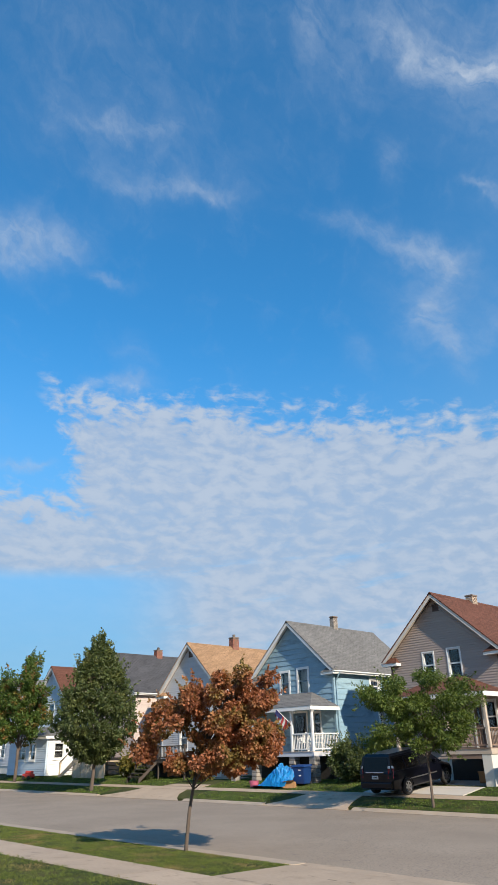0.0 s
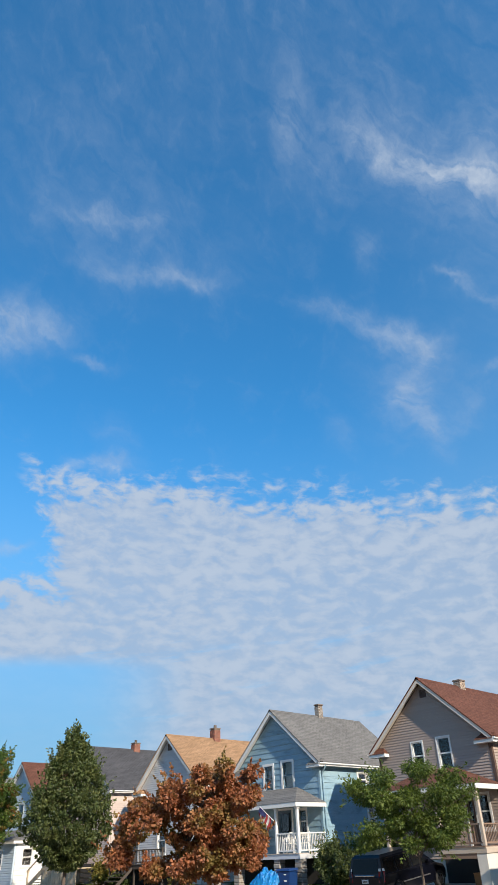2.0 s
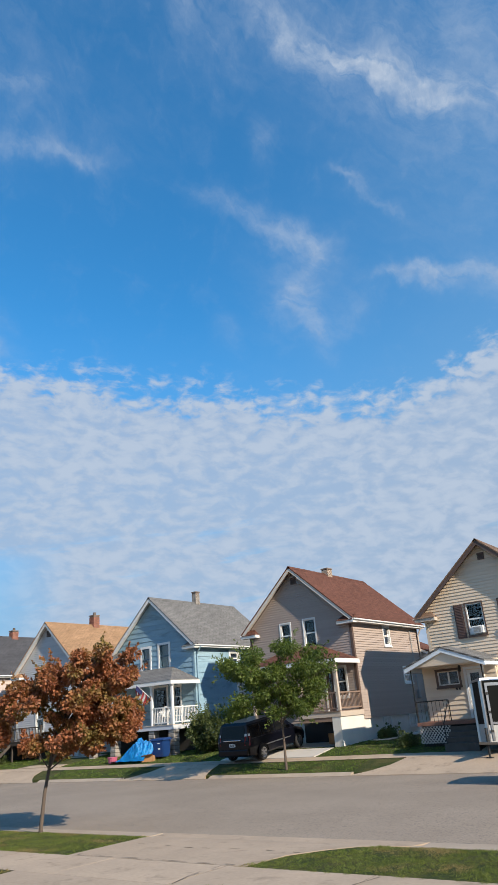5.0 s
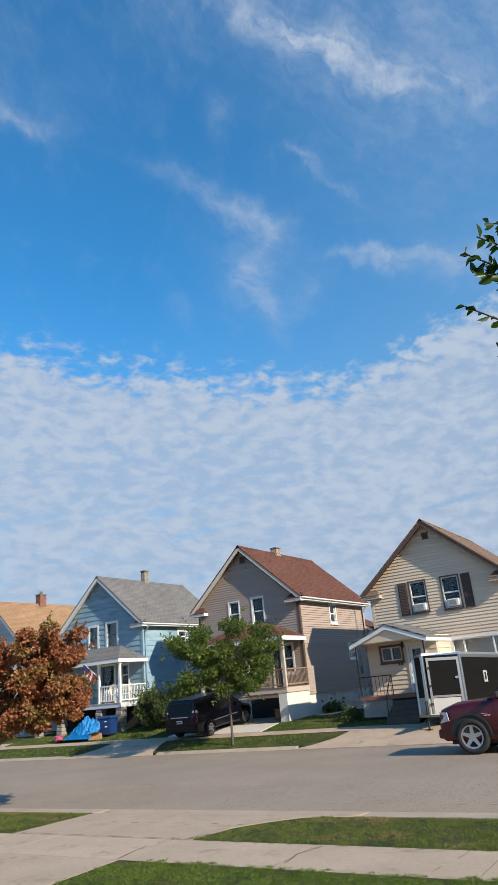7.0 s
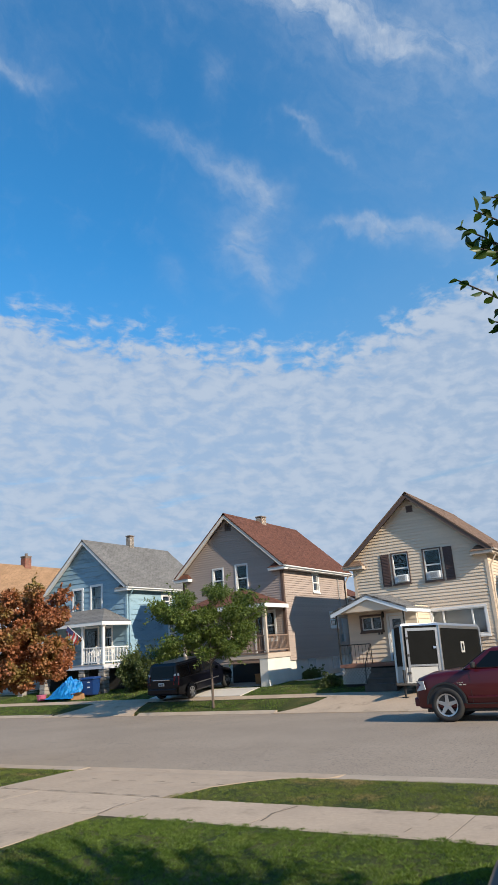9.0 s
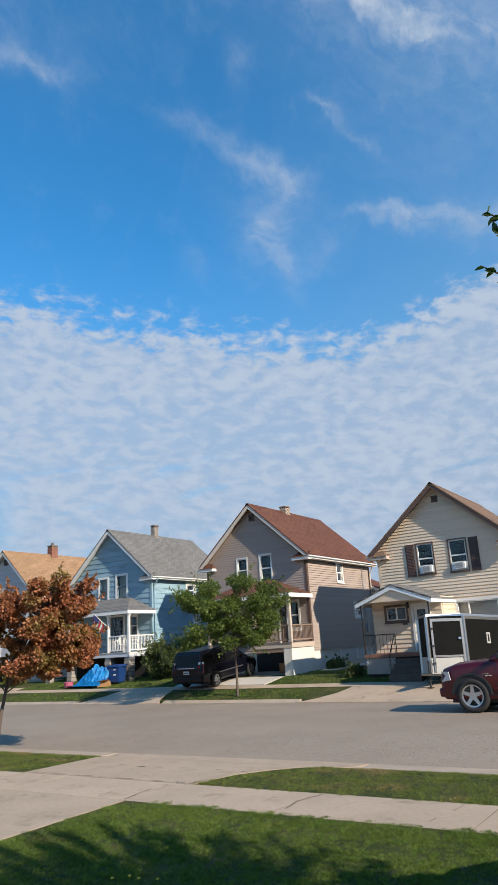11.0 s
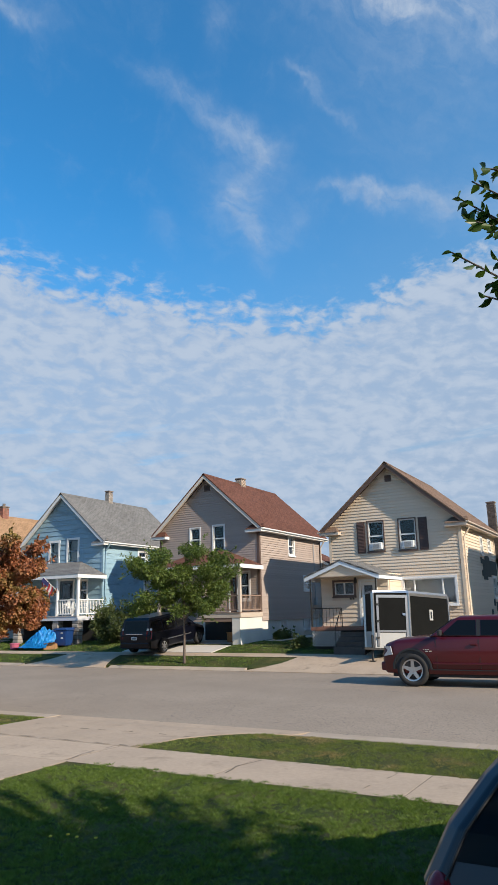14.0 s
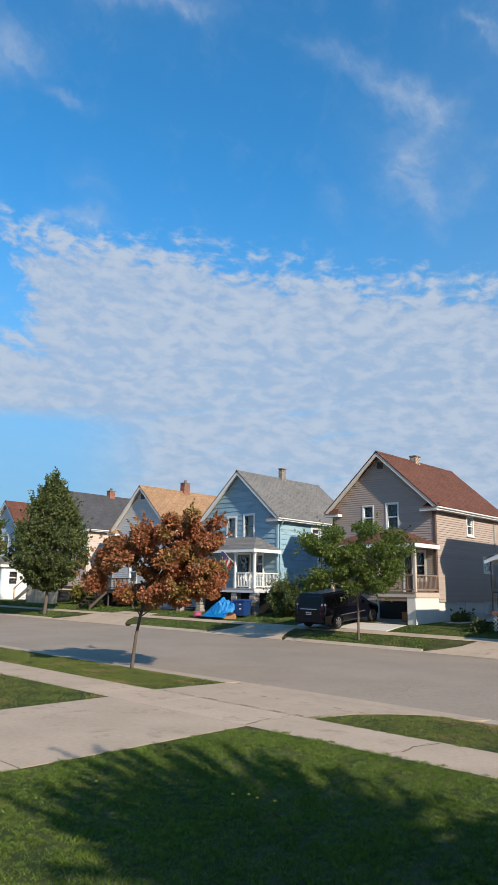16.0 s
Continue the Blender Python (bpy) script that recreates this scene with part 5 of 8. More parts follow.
# plain bars where the number stands, and a small dark lantern, beside the entry door
M_NUMBER = material("dark_number_bars", (0.04, 0.032, 0.028), 0.6, vary=0.1, scale=8, bump=0.0)
for k in range(2):
    bm = bmesh.new()
    box(bm, -11.15 + k * 0.12, -11.07 + k * 0.12, EYF - 0.05, EYF - 0.031, 2.54, 2.67)
    into(cream, part("number_bar", bm, M_NUMBER))
bm = bmesh.new()
soft_box(bm, -10.89, -10.79, EYF - 0.15, EYF - 0.032, 3.22, 3.42, 0.02, 1)
tube(bm, ((-10.84, EYF - 0.09, 3.42), (-10.84, EYF - 0.09, 3.5)), (0.06, 0.015), 8)
into(cream, part("wall_lantern", bm, M_IRON))
# lean-to at the back of the taupe house
bm = bmesh.new()
hull(bm, ((-18.6, 38.25, 0.6), (-16.45, 38.25, 0.6), (-16.45, 40.6, 0.6), (-18.6, 40.6, 0.6)), ((-18.6, 38.25, 5.9), (-16.45, 38.25, 4.85), (-16.45, 40.6, 4.85), (-18.6, 40.6, 5.9)))
into(grey, part("rear_addition", bm, M_GREY))
bm = bmesh.new()
roof_slab(bm, -16.1, 4.85, -18.7, 6.1, 38.22, 40.9, 0.07)
into(grey, part("addition_roof", bm, M_SH_BROWN))
bm = bmesh.new()
roof_slab(bm, -16.1, 4.778, -18.7, 6.028, 38.19, 38.23, 0.16)
into(grey, part("addition_rake", bm, M_WHITE))
into(cream, chimney(None, -6.62, 38.85, 0.6, 7.55, 0.42, 0.42, M_BRICK_DARK, flue=False))

# downpipes
for hx, hy, mat, home in ((-16.5, 38.0, M_TAN, grey), (-6.5, 30.58, M_CREAM, cream), (-26.72, 30.62, M_BLUE, blue)):
    bm = bmesh.new()
    tube(bm, ((hx + 0.3, hy, 6.1 if home is not cream else 5.5), (hx + 0.03, hy, 5.7 if home is not cream else 5.1), (hx + 0.03, hy, 1.2)), 0.04, 8)
    into(home, part("downpipe", bm, mat))
# meter and pipes on the taupe side wall
bm = bmesh.new()
soft_box(bm, -16.56, -16.42, 36.9, 37.15, 2.4, 2.8, 0.02, 1)
tube(bm, ((-16.5, 37.02, 2.8), (-16.5, 37.02, 5.9)), 0.025, 6)
into(grey, part("electric_meter", bm, M_ACGRILLE))


# ---- trees and shrubs ----
M_BARK = material("grey_brown_bark", (0.125, 0.096, 0.078), 0.95, vary=0.3, scale=6, fine=50, bump=0.8, stretch=(1, 1, 0.25))
M_LEAF_RED = leaf_material("rusty_maple_leaves", (0.21, 0.068, 0.034), (0.40, 0.17, 0.085), (0.20, 0.145, 0.045), patch_lo=0.44, patch_hi=0.66)
M_LEAF_GREEN = leaf_material("bright_green_leaves", (0.042, 0.08, 0.014), (0.15, 0.19, 0.04))
M_LEAF_DARK = leaf_material("deep_green_leaves", (0.042, 0.066, 0.022), (0.125, 0.15, 0.055), (0.135, 0.15, 0.05), rough=0.42)
M_LEAF_MIXED = leaf_material("green_leaves_turning_orange", (0.05, 0.1, 0.02), (0.1, 0.15, 0.03), (0.22, 0.11, 0.03))
M_LEAF_APPLE = leaf_material("glossy_fruit_tree_leaves", (0.028, 0.058, 0.013), (0.05, 0.088, 0.02), rough=0.4)
M_LEAF_YELLOW = leaf_material("yellowing_shrub_leaves", (0.16, 0.15, 0.03), (0.26, 0.2, 0.05), (0.08, 0.12, 0.03))


def leaf_mesh(name, centres, ups, sizes, mat, parent, rng, folded=True, slim=0.55, fine=False):
    """Many small folded leaves in one mesh: each a six-point blade with a crease."""
    n = len(centres)
    shape = np.array([(0, 0, 0), (0.35, 0.5, 0.10), (0.75, 0.38, 0.07), (1.0, 0, -0.04), (0.75, -0.38, 0.07), (0.35, -0.5, 0.10)]) if folded else None
    if fine:
        shape = np.array([(0, 0, 0), (0.14, 0.26, 0.06), (0.4, 0.5, 0.12), (0.72, 0.36, 0.07), (1.0, 0, -0.06), (0.72, -0.36, 0.07), (0.4, -0.5, 0.12), (0.14, -0.26, 0.06)])
    shape = shape * np.array([1, slim, 1])
    m, half = len(shape), len(shape) // 2
    c, s = np.asarray(centres, float), np.asarray(sizes, float)
    d = np.asarray(ups, float)
    d /= np.linalg.norm(d, axis=1)[:, None] + 1e-9
    r = rng.normal(size=(n, 3))
    w = np.cross(d, r)
    w /= np.linalg.norm(w, axis=1)[:, None] + 1e-9
    u = np.cross(w, d)
    v = c[:, None, :] + s[:, None, None] * (shape[None, :, 0:1] * d[:, None] + shape[None, :, 1:2] * w[:, None] + shape[None, :, 2:3] * u[:, None])
    verts = v.reshape(-1, 3)
    base = (np.arange(n) * m)[:, None]
    quads = np.concatenate((base + np.arange(half + 1)[None], base + np.array([[0, *range(half, m)]])))
    data = bpy.data.meshes.new(name)
    data.vertices.add(len(verts))
    data.vertices.foreach_set("co", verts.ravel())
    data.loops.add(quads.size)
    data.loops.foreach_set("vertex_index", quads.ravel())
    data.polygons.add(len(quads))
    data.polygons.foreach_set("loop_start", np.arange(len(quads)) * (half + 1))
    data.update()
    data.validate()
    ob = mesh_object(name, data, mat, parent)
    return tagged(ob, kind="stuff")


def crown_points(rng, clumps, per, spread, drop=0.0, flat=1.0):
    """Leaf places in clumps, thinner towards each clump's rim."""
    pts, ups = [], []
    for c, r in clumps:
        k = int(per * (r / spread) ** 2)
        d = rng.normal(size=(k, 3))
        d /= np.linalg.norm(d, axis=1)[:, None]
        rad = r * rng.uniform(0.25, 1.0, size=(k, 1)) ** 0.5
        p = np.array(c) + d * rad * np.array([1, 1, 0.75 * flat])
        pts.append(p)
        ups.append(d + rng.normal(size=(k, 3)) * 0.5 + np.array([0, 0, -0.3 - drop]))
    return np.concatenate(pts), np.concatenate(ups)


def sprigs(rng, clumps, count, length, up, middle, leaves=16):
    """Leafy shoots that leave the crown's outer clumps, outwards and upwards, and break its outline."""
    pts, ups = [], []
    order = rng.permutation(len(clumps))
    for k in range(count):
        c, r = clumps[order[k % len(clumps)]]
        out = (np.array(c) - np.array(middle)) * np.array([1, 1, 0.5])
        d = out / (np.linalg.norm(out) + 1e-6) + np.array([0, 0, up]) + rng.normal(size=3) * 0.35
        d /= np.linalg.norm(d)
        start = np.array(c) + d * r * 0.3 + rng.normal(size=3) * r * 0.4
        size = length * rng.uniform(0.5, 1.2)
        f = rng.uniform(0.1, 1.0, (leaves, 1))
        pts.append(start + d * size * f + rng.normal(size=(leaves, 3)) * 0.045 * length * (1.4 - f))
        ups.append(d * 0.8 + rng.normal(size=(leaves, 3)) * 0.6)
    return np.concatenate(pts), np.concatenate(ups)


def tree(label, at, trunk, limbs, crown_fn, n_clumps, clump_r, per, leaf, mat, seed, lean=(0, 0), group="", name="street_tree", slim=0.55, drop=0.0, shoots=0, reach=0.5, up=0.8, flat=1.0):
    """A street tree. trunk: (height, radius); crown_fn(rng) gives a clump's centre in the tree's own space."""
    rng = np.random.default_rng(seed)
    ob = thing(name, label, "tree", at, group)
    h, r = trunk
    top = Vector((lean[0], lean[1], h))
    bm = bmesh.new()
    mid = top * 0.5 + Vector((rng.uniform(-0.04, 0.04), rng.uniform(-0.04, 0.04), 0))
    tube(bm, ((0, 0, -0.1), (0, 0, 0.06), tuple(mid), tuple(top)), (r * 1.5, r * 1.1, r * 0.95, r * 0.8), 9)
    part("trunk", bm, M_BARK, ob, smooth=True)
    clumps = [(crown_fn(rng), clump_r * rng.uniform(0.6, 1.25)) for _ in range(n_clumps)]
    middle = tuple(np.mean([c for c, _ in clumps], axis=0))
    bm = bmesh.new()
    high = Vector((middle[0], middle[1], lerp(middle[2], max(c[2] for c, _ in clumps), 0.5)))
    tube(bm, (tuple(top * 0.97), tuple(top.lerp(high, 0.5)), tuple(high)), (r * 0.8, r * 0.55, 0.012), 7)
    part("leader", bm, M_BARK, ob, smooth=True)
    for k in range(limbs):
        c = Vector(clumps[k % len(clumps)][0])
        bm = bmesh.new()
        a = top * rng.uniform(0.8, 1.0) if c.z < middle[2] else top.lerp(high, rng.uniform(0.0, 0.6))
        b = a.lerp(c, 0.5) + Vector((0, 0, 0.1 * (c - a).length))
        tube(bm, (tuple(a), tuple(b), tuple(c)), (r * 0.42, r * 0.26, 0.008), 6)
        part("limb", bm, M_BARK, ob)
    pts, ups = crown_points(rng, clumps, per, clump_r, drop, flat)
    if shoots:
        more, ways = sprigs(rng, clumps, shoots, reach, up, middle)
        pts, ups = np.concatenate((pts, more)), np.concatenate((ups, ways))
    leaf_mesh("crown", pts, ups, leaf * rng.uniform(0.65, 1.25, len(pts)), mat, ob, rng, slim=slim)
    return ob


def lobed(facing, lobes, deep, lift=1.0, near=0.0):
    """Clump centres in a crown of rounded lobes. lobes: (place across, height, radius); facing: the bearing that the crown is broadest across; deep: half depth."""
    d = np.array([math.sin(radians(facing)), math.cos(radians(facing)), 0.0])
    right = np.array([d[1], -d[0], 0.0])
    u = np.array([l[0] for l in lobes])
    mid, half = (u.max() + u.min()) / 2, (u.max() - u.min()) / 2 + 0.3
    weight = np.array([l[2] for l in lobes]) ** 2
    weight /= weight.sum()
    def fn(rng):
        a, z, r = lobes[rng.choice(len(lobes), p=weight)]
        o = rng.normal(size=3)
        o *= r * rng.uniform(0.3, 1.0) / np.linalg.norm(o)
        v = rng.uniform(-1, 1) * deep * math.sqrt(max(0.1, 1 - ((a - mid) / half) ** 2)) - near
        return tuple(right * (a + o[0]) + d * (v + o[1]) + np.array([0, 0, z + o[2] * lift]))
    return fn


def ball(cx, cy, cz, rx, ry, rz, inner=0.35, skew=None):
    """Clump centres in an uneven ellipsoid shell."""
    def fn(rng):
        d = rng.normal(size=3)
        d /= np.linalg.norm(d)
        f = rng.uniform(inner, 1.0) ** 0.6
        p = np.array([cx, cy, cz]) + d * f * np.array([rx, ry, rz])
        if skew:
            p = skew(p)
        return tuple(p)
    return fn


def cone(cx, cy, z0, z1, r0, peak=0.35):
    """Clump centres in an egg-shaped crown that narrows to a point."""
    def fn(rng):
        t = rng.uniform(0, 1)
        width = r0 * (t / peak) ** 0.5 if t < peak else r0 * ((1 - t) / (1 - peak)) ** 0.68
        a, f = rng.uniform(0, 2 * math.pi), rng.uniform(0.2, 1.0) ** 0.5
        return (cx + math.cos(a) * f * width, cy + math.sin(a) * f * width, lerp(z0, z1, t))
    return fn


# rusty maple in the near strip
MAPLE = ((-0.85, 2.24, 0.3), (-0.65, 3.11, 0.22), (-0.72, 2.65, 0.3), (-0.18, 2.92, 0.36), (0.27, 3.29, 0.38), (0.78, 3.46, 0.42), (1.46, 3.62, 0.34), (2.0, 3.72, 0.24), (1.49, 3.01, 0.48), (1.95, 3.18, 0.38),
         (0.87, 2.74, 0.48), (2.08, 2.51, 0.38), (1.51, 2.24, 0.42), (0.84, 2.07, 0.38), (-0.17, 1.9, 0.2), (0.49, 1.9, 0.28), (1.32, 1.85, 0.32), (1.94, 1.99, 0.32), (0.3, 2.45, 0.26))
tree("small maple with rust-red autumn leaves in the grass strip", (-14.95, 11.35, 0.11), (1.62, 0.043), 22, lobed(-52.8, [(a - 0.1, z, r) for a, z, r in MAPLE], 1.1, near=0.45), 215, 0.2, 205, 0.077, M_LEAF_RED, 3, (0.12, 0.16), slim=0.7, shoots=150, reach=0.34, up=0.7)
# bright green locust across the street
LOCUST = ((-2.0, 4.0, 0.36), (-1.06, 4.2, 0.42), (0.39, 4.5, 0.45), (1.6, 4.3, 0.36), (1.8, 3.72, 0.4), (1.05, 3.62, 0.5), (0.0, 3.64, 0.5), (-0.92, 3.42, 0.5), (-1.62, 3.66, 0.36), (1.4, 2.95, 0.48),
          (0.35, 2.85, 0.5), (-0.68, 2.75, 0.42), (0.71, 2.25, 0.42), (-1.5, 2.7, 0.3), (-1.24, 2.3, 0.34), (1.1, 2.4, 0.36), (-0.21, 2.2, 0.3), (-1.75, 2.3, 0.24))
tree("small bright green locust tree in the grass strip", (-16.75, 24.15, 0.17), (1.9, 0.05), 18, lobed(-34.7, LOCUST, 1.6, 0.8), 230, 0.33, 165, 0.105, M_LEAF_GREEN, 8, (-0.02, 0.0), slim=0.4, drop=0.25, shoots=200, reach=0.6, up=0.1, flat=0.75)
# tall pear and the tree beside it, farther along
tree("tall egg-shaped dark green street tree", (-41.75, 24.3, 0.19), (2.0, 0.11), 18, cone(0.1, 0, 1.7, 8.6, 2.85, 0.3), 560, 0.28, 75, 0.165, M_LEAF_DARK, 12, (0.15, 0), shoots=620, reach=0.8, up=1.9)
tree("tall leafy street tree with a few orange leaves", (-56.2, 25.9, 0.35), (2.6, 0.12), 18, lobed(-65, ((0.6, 9.2, 0.5), (0.5, 8.3, 0.8), (0.2, 7.2, 1.0), (-1.4, 7.3, 0.7), (-1.2, 6.2, 1.1), (1.0, 6.3, 1.0), (-0.2, 5.2, 1.3), (1.4, 4.8, 0.9), (-2.0, 4.8, 0.9), (0.6, 3.7, 0.9), (-1.2, 3.6, 0.9)), 2.2), 260, 0.38, 110, 0.17, M_LEAF_MIXED, 15, shoots=220, reach=0.9, up=1.0)


def shrub(label, at, rx, ry, rz, n, leaf, mat, seed, per=240, name="shrub"):
    rng = np.random.default_rng(seed)
    ob = thing(name, label, "shrub", at)
    bm = bmesh.new()
    for k in range(7):
        a = rng.uniform(0, 6.28)
        tube(bm, ((0.05 * math.cos(a), 0.05 * math.sin(a), -0.05), (rx * 0.4 * math.cos(a), ry * 0.4 * math.sin(a), rz * 0.8), (rx * 0.7 * math.cos(a), ry * 0.7 * math.sin(a), rz * 1.5)), (0.02, 0.013, 0.004), 5)
    part("stems", bm, M_BARK, ob)
    fn = ball(0, 0, rz, rx, ry, rz * 0.95, 0.2)
    clumps = [(fn(rng), 0.28 * rng.uniform(0.7, 1.2)) for _ in range(n)]
    pts, ups = crown_points(rng, clumps, per, 0.3)
    more, ways = sprigs(rng, clumps, n * 2, 0.5 * min(rx, rz) + 0.1, 0.7, (0, 0, rz * 0.6))
    pts, ups = np.concatenate((pts, more)), np.concatenate((ups, ways))
    pts[:, 2] = np.maximum(pts[:, 2], 0.02)
    leaf_mesh("foliage", pts, ups, leaf * rng.uniform(0.6, 1.3, len(pts)), mat, ob, rng)


shrub("large dense green shrub beside the blue porch", (-24.35, 28.7, land(28.7)), 1.45, 0.9, 0.95, 52, 0.1, M_LEAF_DARK, 21)
shrub("tall green shrub beside the blue house", (-23.0, 29.5, land(29.5)), 1.15, 0.8, 1.25, 46, 0.1, M_LEAF_GREEN, 22)
shrub("yellowing garden shrub by the pale house steps", (-44.7, 29.0, land(29)), 0.75, 0.6, 0.75, 22, 0.12, M_LEAF_YELLOW, 23)
shrub("low green shrub by a front porch", (-41.6, 28.2, land(28.2)), 0.6, 0.5, 0.4, 14, 0.1, M_LEAF_DARK, 24)
shrub("low green shrub by a front porch", (-35.6, 28.0, land(28.0)), 0.5, 0.5, 0.4, 14, 0.1, M_LEAF_YELLOW, 25)
shrub("small dark shrub by the lattice", (-13.2, 27.9, land(27.9)), 0.26, 0.25, 0.2, 8, 0.08, M_LEAF_DARK, 26)
shrub("low weedy growth along the foundation", (-15.9, 31.6, land(31.0)), 0.25, 1.0, 0.16, 14, 0.08, M_LEAF_DARK, 27)


def fruit_tree():
    """The near tree: its crown hangs over the lawn, with leafy twigs reaching out on one side."""
    rng = np.random.default_rng(40)
    at = Vector((2.6, 3.0, 0.2))
    ob = thing("fruit_tree", "leafy fruit tree with glossy dark green leaves over the lawn", "tree", at)
    bm = bmesh.new()
    tube(bm, ((0, 0, -0.1), (0.03, 0, 0.1), (0.05, 0.05, 0.9), (0.0, 0.1, 1.8)), (0.19, 0.14, 0.12, 0.11), 10)
    part("trunk", bm, M_BARK, ob, smooth=True)
    pts, ups, sizes = [], [], []

    def spray(path, r0, leaves, size, reach=0.72):
        """A branch with leaves set along its outer part."""
        path = [Vector(p) for p in path]
        bm = bmesh.new()
        rad = [lerp(r0, 0.003, i / (len(path) - 1)) for i in range(len(path))]
        tube(bm, [tuple(p) for p in path], rad, 6)
        part("branch", bm, M_BARK, ob)
        for k in range(leaves):
            f = 1 - (k + rng.uniform(0, 1)) / leaves * reach
            i = min(int(f * (len(path) - 1)), len(path) - 2)
            p = path[i].lerp(path[i + 1], f * (len(path) - 1) - i)
            d = (path[i + 1] - path[i]).normalized()
            side = Vector(rng.normal(size=3))
            side = (side - d * side.dot(d)).normalized()
            up = d * 0.55 + side * 0.8 + Vector((0, 0, -0.1))
            pts.append(tuple(p))
            ups.append(tuple(up))
            sizes.append(size * rng.uniform(0.65, 1.15))

    # reaching twigs, given by where they end
    for tip, n in TWIGS:
        tip = Vector(tip) - at
        root = Vector((0.0, 0.1, 2.1))
        rise = rng.uniform(0.25, 1.1)
        a = tip + Vector((1.3, 0.3, -0.62 * rise))
        b = tip + Vector((0.52, 0.1 + rng.uniform(-0.08, 0.08), -0.42 * rise))
        c = tip + Vector((0.2, rng.uniform(-0.04, 0.04), -0.2 * rise))
        spray((root, a, b, c, tip), 0.009, int(n * 1.6), 0.058, 0.32)
        for _ in range(4):
            o = Vector((rng.uniform(0.08, 0.3), rng.uniform(-0.12, 0.15), rng.uniform(-0.16, 0.12)))
            spray((b, b.lerp(c, 0.6) + o * 0.4, b.lerp(tip, 0.6) + o), 0.003, n // 2 + 5, 0.055, 0.5)
    # the body of the crown
    for _ in range(310):
        d = rng.normal(size=3)
        d /= np.linalg.norm(d)
        f = rng.uniform(0.45, 1.0)
        end = Vector((0.75 + d[0] * f * 2.2, 0.25 + d[1] * f * 2.3, 4.35 + d[2] * f * 2.1))
        root = Vector((0, 0.1, 1.8)).lerp(Vector((0.3, 0.2, 4.3)), rng.uniform(0.1, 0.8))
        spray((root, root.lerp(end, 0.5) + Vector((0, 0, 0.15)), root.lerp(end, 0.8), end), 0.02, 95, 0.098)
    leaf_mesh("crown", pts, ups, np.array(sizes), M_LEAF_APPLE, ob, rng, slim=0.5, fine=True)


TWIGS = (
    ((-0.47, 2.50, 3.58), 9), ((-0.46, 2.68, 3.92), 14), ((-0.38, 2.60, 3.92), 10), ((-0.32, 2.52, 3.91), 12), ((-0.29, 2.70, 4.00), 12), ((-0.17, 2.62, 3.98), 10), ((-0.42, 2.55, 3.74), 12), ((-0.42, 2.72, 3.80), 10),
    ((-0.36, 2.65, 3.79), 12), ((-0.24, 2.58, 3.84), 14), ((-0.37, 2.50, 3.37), 12), ((-0.36, 2.68, 3.50), 14), ((-0.32, 2.60, 3.55), 18), ((-0.31, 2.52, 3.30), 12), ((-0.28, 2.70, 3.54), 20), ((-0.24, 2.62, 3.54), 24),
    ((-0.29, 2.55, 3.27), 10), ((-0.33, 2.72, 3.26), 8), ((-0.24, 2.65, 3.41), 24), ((-0.26, 2.58, 3.19), 10), ((-0.22, 2.50, 3.12), 8), ((-0.22, 2.68, 3.51), 26), ((-0.20, 2.60, 3.77), 18), ((-0.22, 2.52, 3.26), 14),
)
fruit_tree()


# ---- grass ----
def grass(name, n, area, h, seed, width, label, keep, mat=M_BLADE):
    """Single blades of mown grass, scattered over a patch of lawn."""
    rng = np.random.default_rng(seed)
    x0, x1, y0, y1 = area
    p = np.stack([rng.uniform(x0, x1, n), rng.uniform(y0, y1, n)], 1)
    p = p[keep(p[:, 0], p[:, 1])]
    clump = np.array([0.5 * noise.noise((a * 2.2, b * 2.2, 3.0)) + 0.7 * noise.noise((a * 11.0, b * 11.0, 7.0)) for a, b in p])
    dense = rng.uniform(0, 1, len(p)) < 0.62 + 1.1 * clump
    p, clump = p[dense], clump[dense]
    n = len(p)
    z = np.array([land(y) for y in p[:, 1]])
    hh = h * rng.uniform(0.5, 1.25, n) * (1 + 0.9 * clump)
    a = rng.uniform(0, 2 * np.pi, n)
    lean = rng.normal(size=(n, 2)) * 0.45
    w = np.stack([np.cos(a), np.sin(a)], 1) * width * rng.uniform(0.6, 1.2, (n, 1))
    base = np.concatenate([p, z[:, None] - 0.01], 1)
    v = np.empty((n, 4, 3))
    v[:, 0, :2], v[:, 0, 2] = p - w, base[:, 2]
    v[:, 1, :2], v[:, 1, 2] = p + w, base[:, 2]
    v[:, 2, :2], v[:, 2, 2] = p + w * 0.6 + lean * hh[:, None] * 0.5, base[:, 2] + hh * 0.6
    v[:, 3, :2], v[:, 3, 2] = p + lean * hh[:, None] * 1.2, base[:, 2] + hh
    faces = (np.arange(n) * 4)[:, None] + np.array([[0, 1, 2, 3]])
    data = bpy.data.meshes.new(name)
    data.vertices.add(n * 4)
    data.vertices.foreach_set("co", v.ravel())
    data.loops.add(n * 4)
    data.loops.foreach_set("vertex_index", faces.ravel())
    data.polygons.add(n)
    data.polygons.foreach_set("loop_start", np.arange(n) * 4)
    data.update()
    data.validate()
    tagged(mesh_object(name, data, mat), label, "grass", kind="stuff")


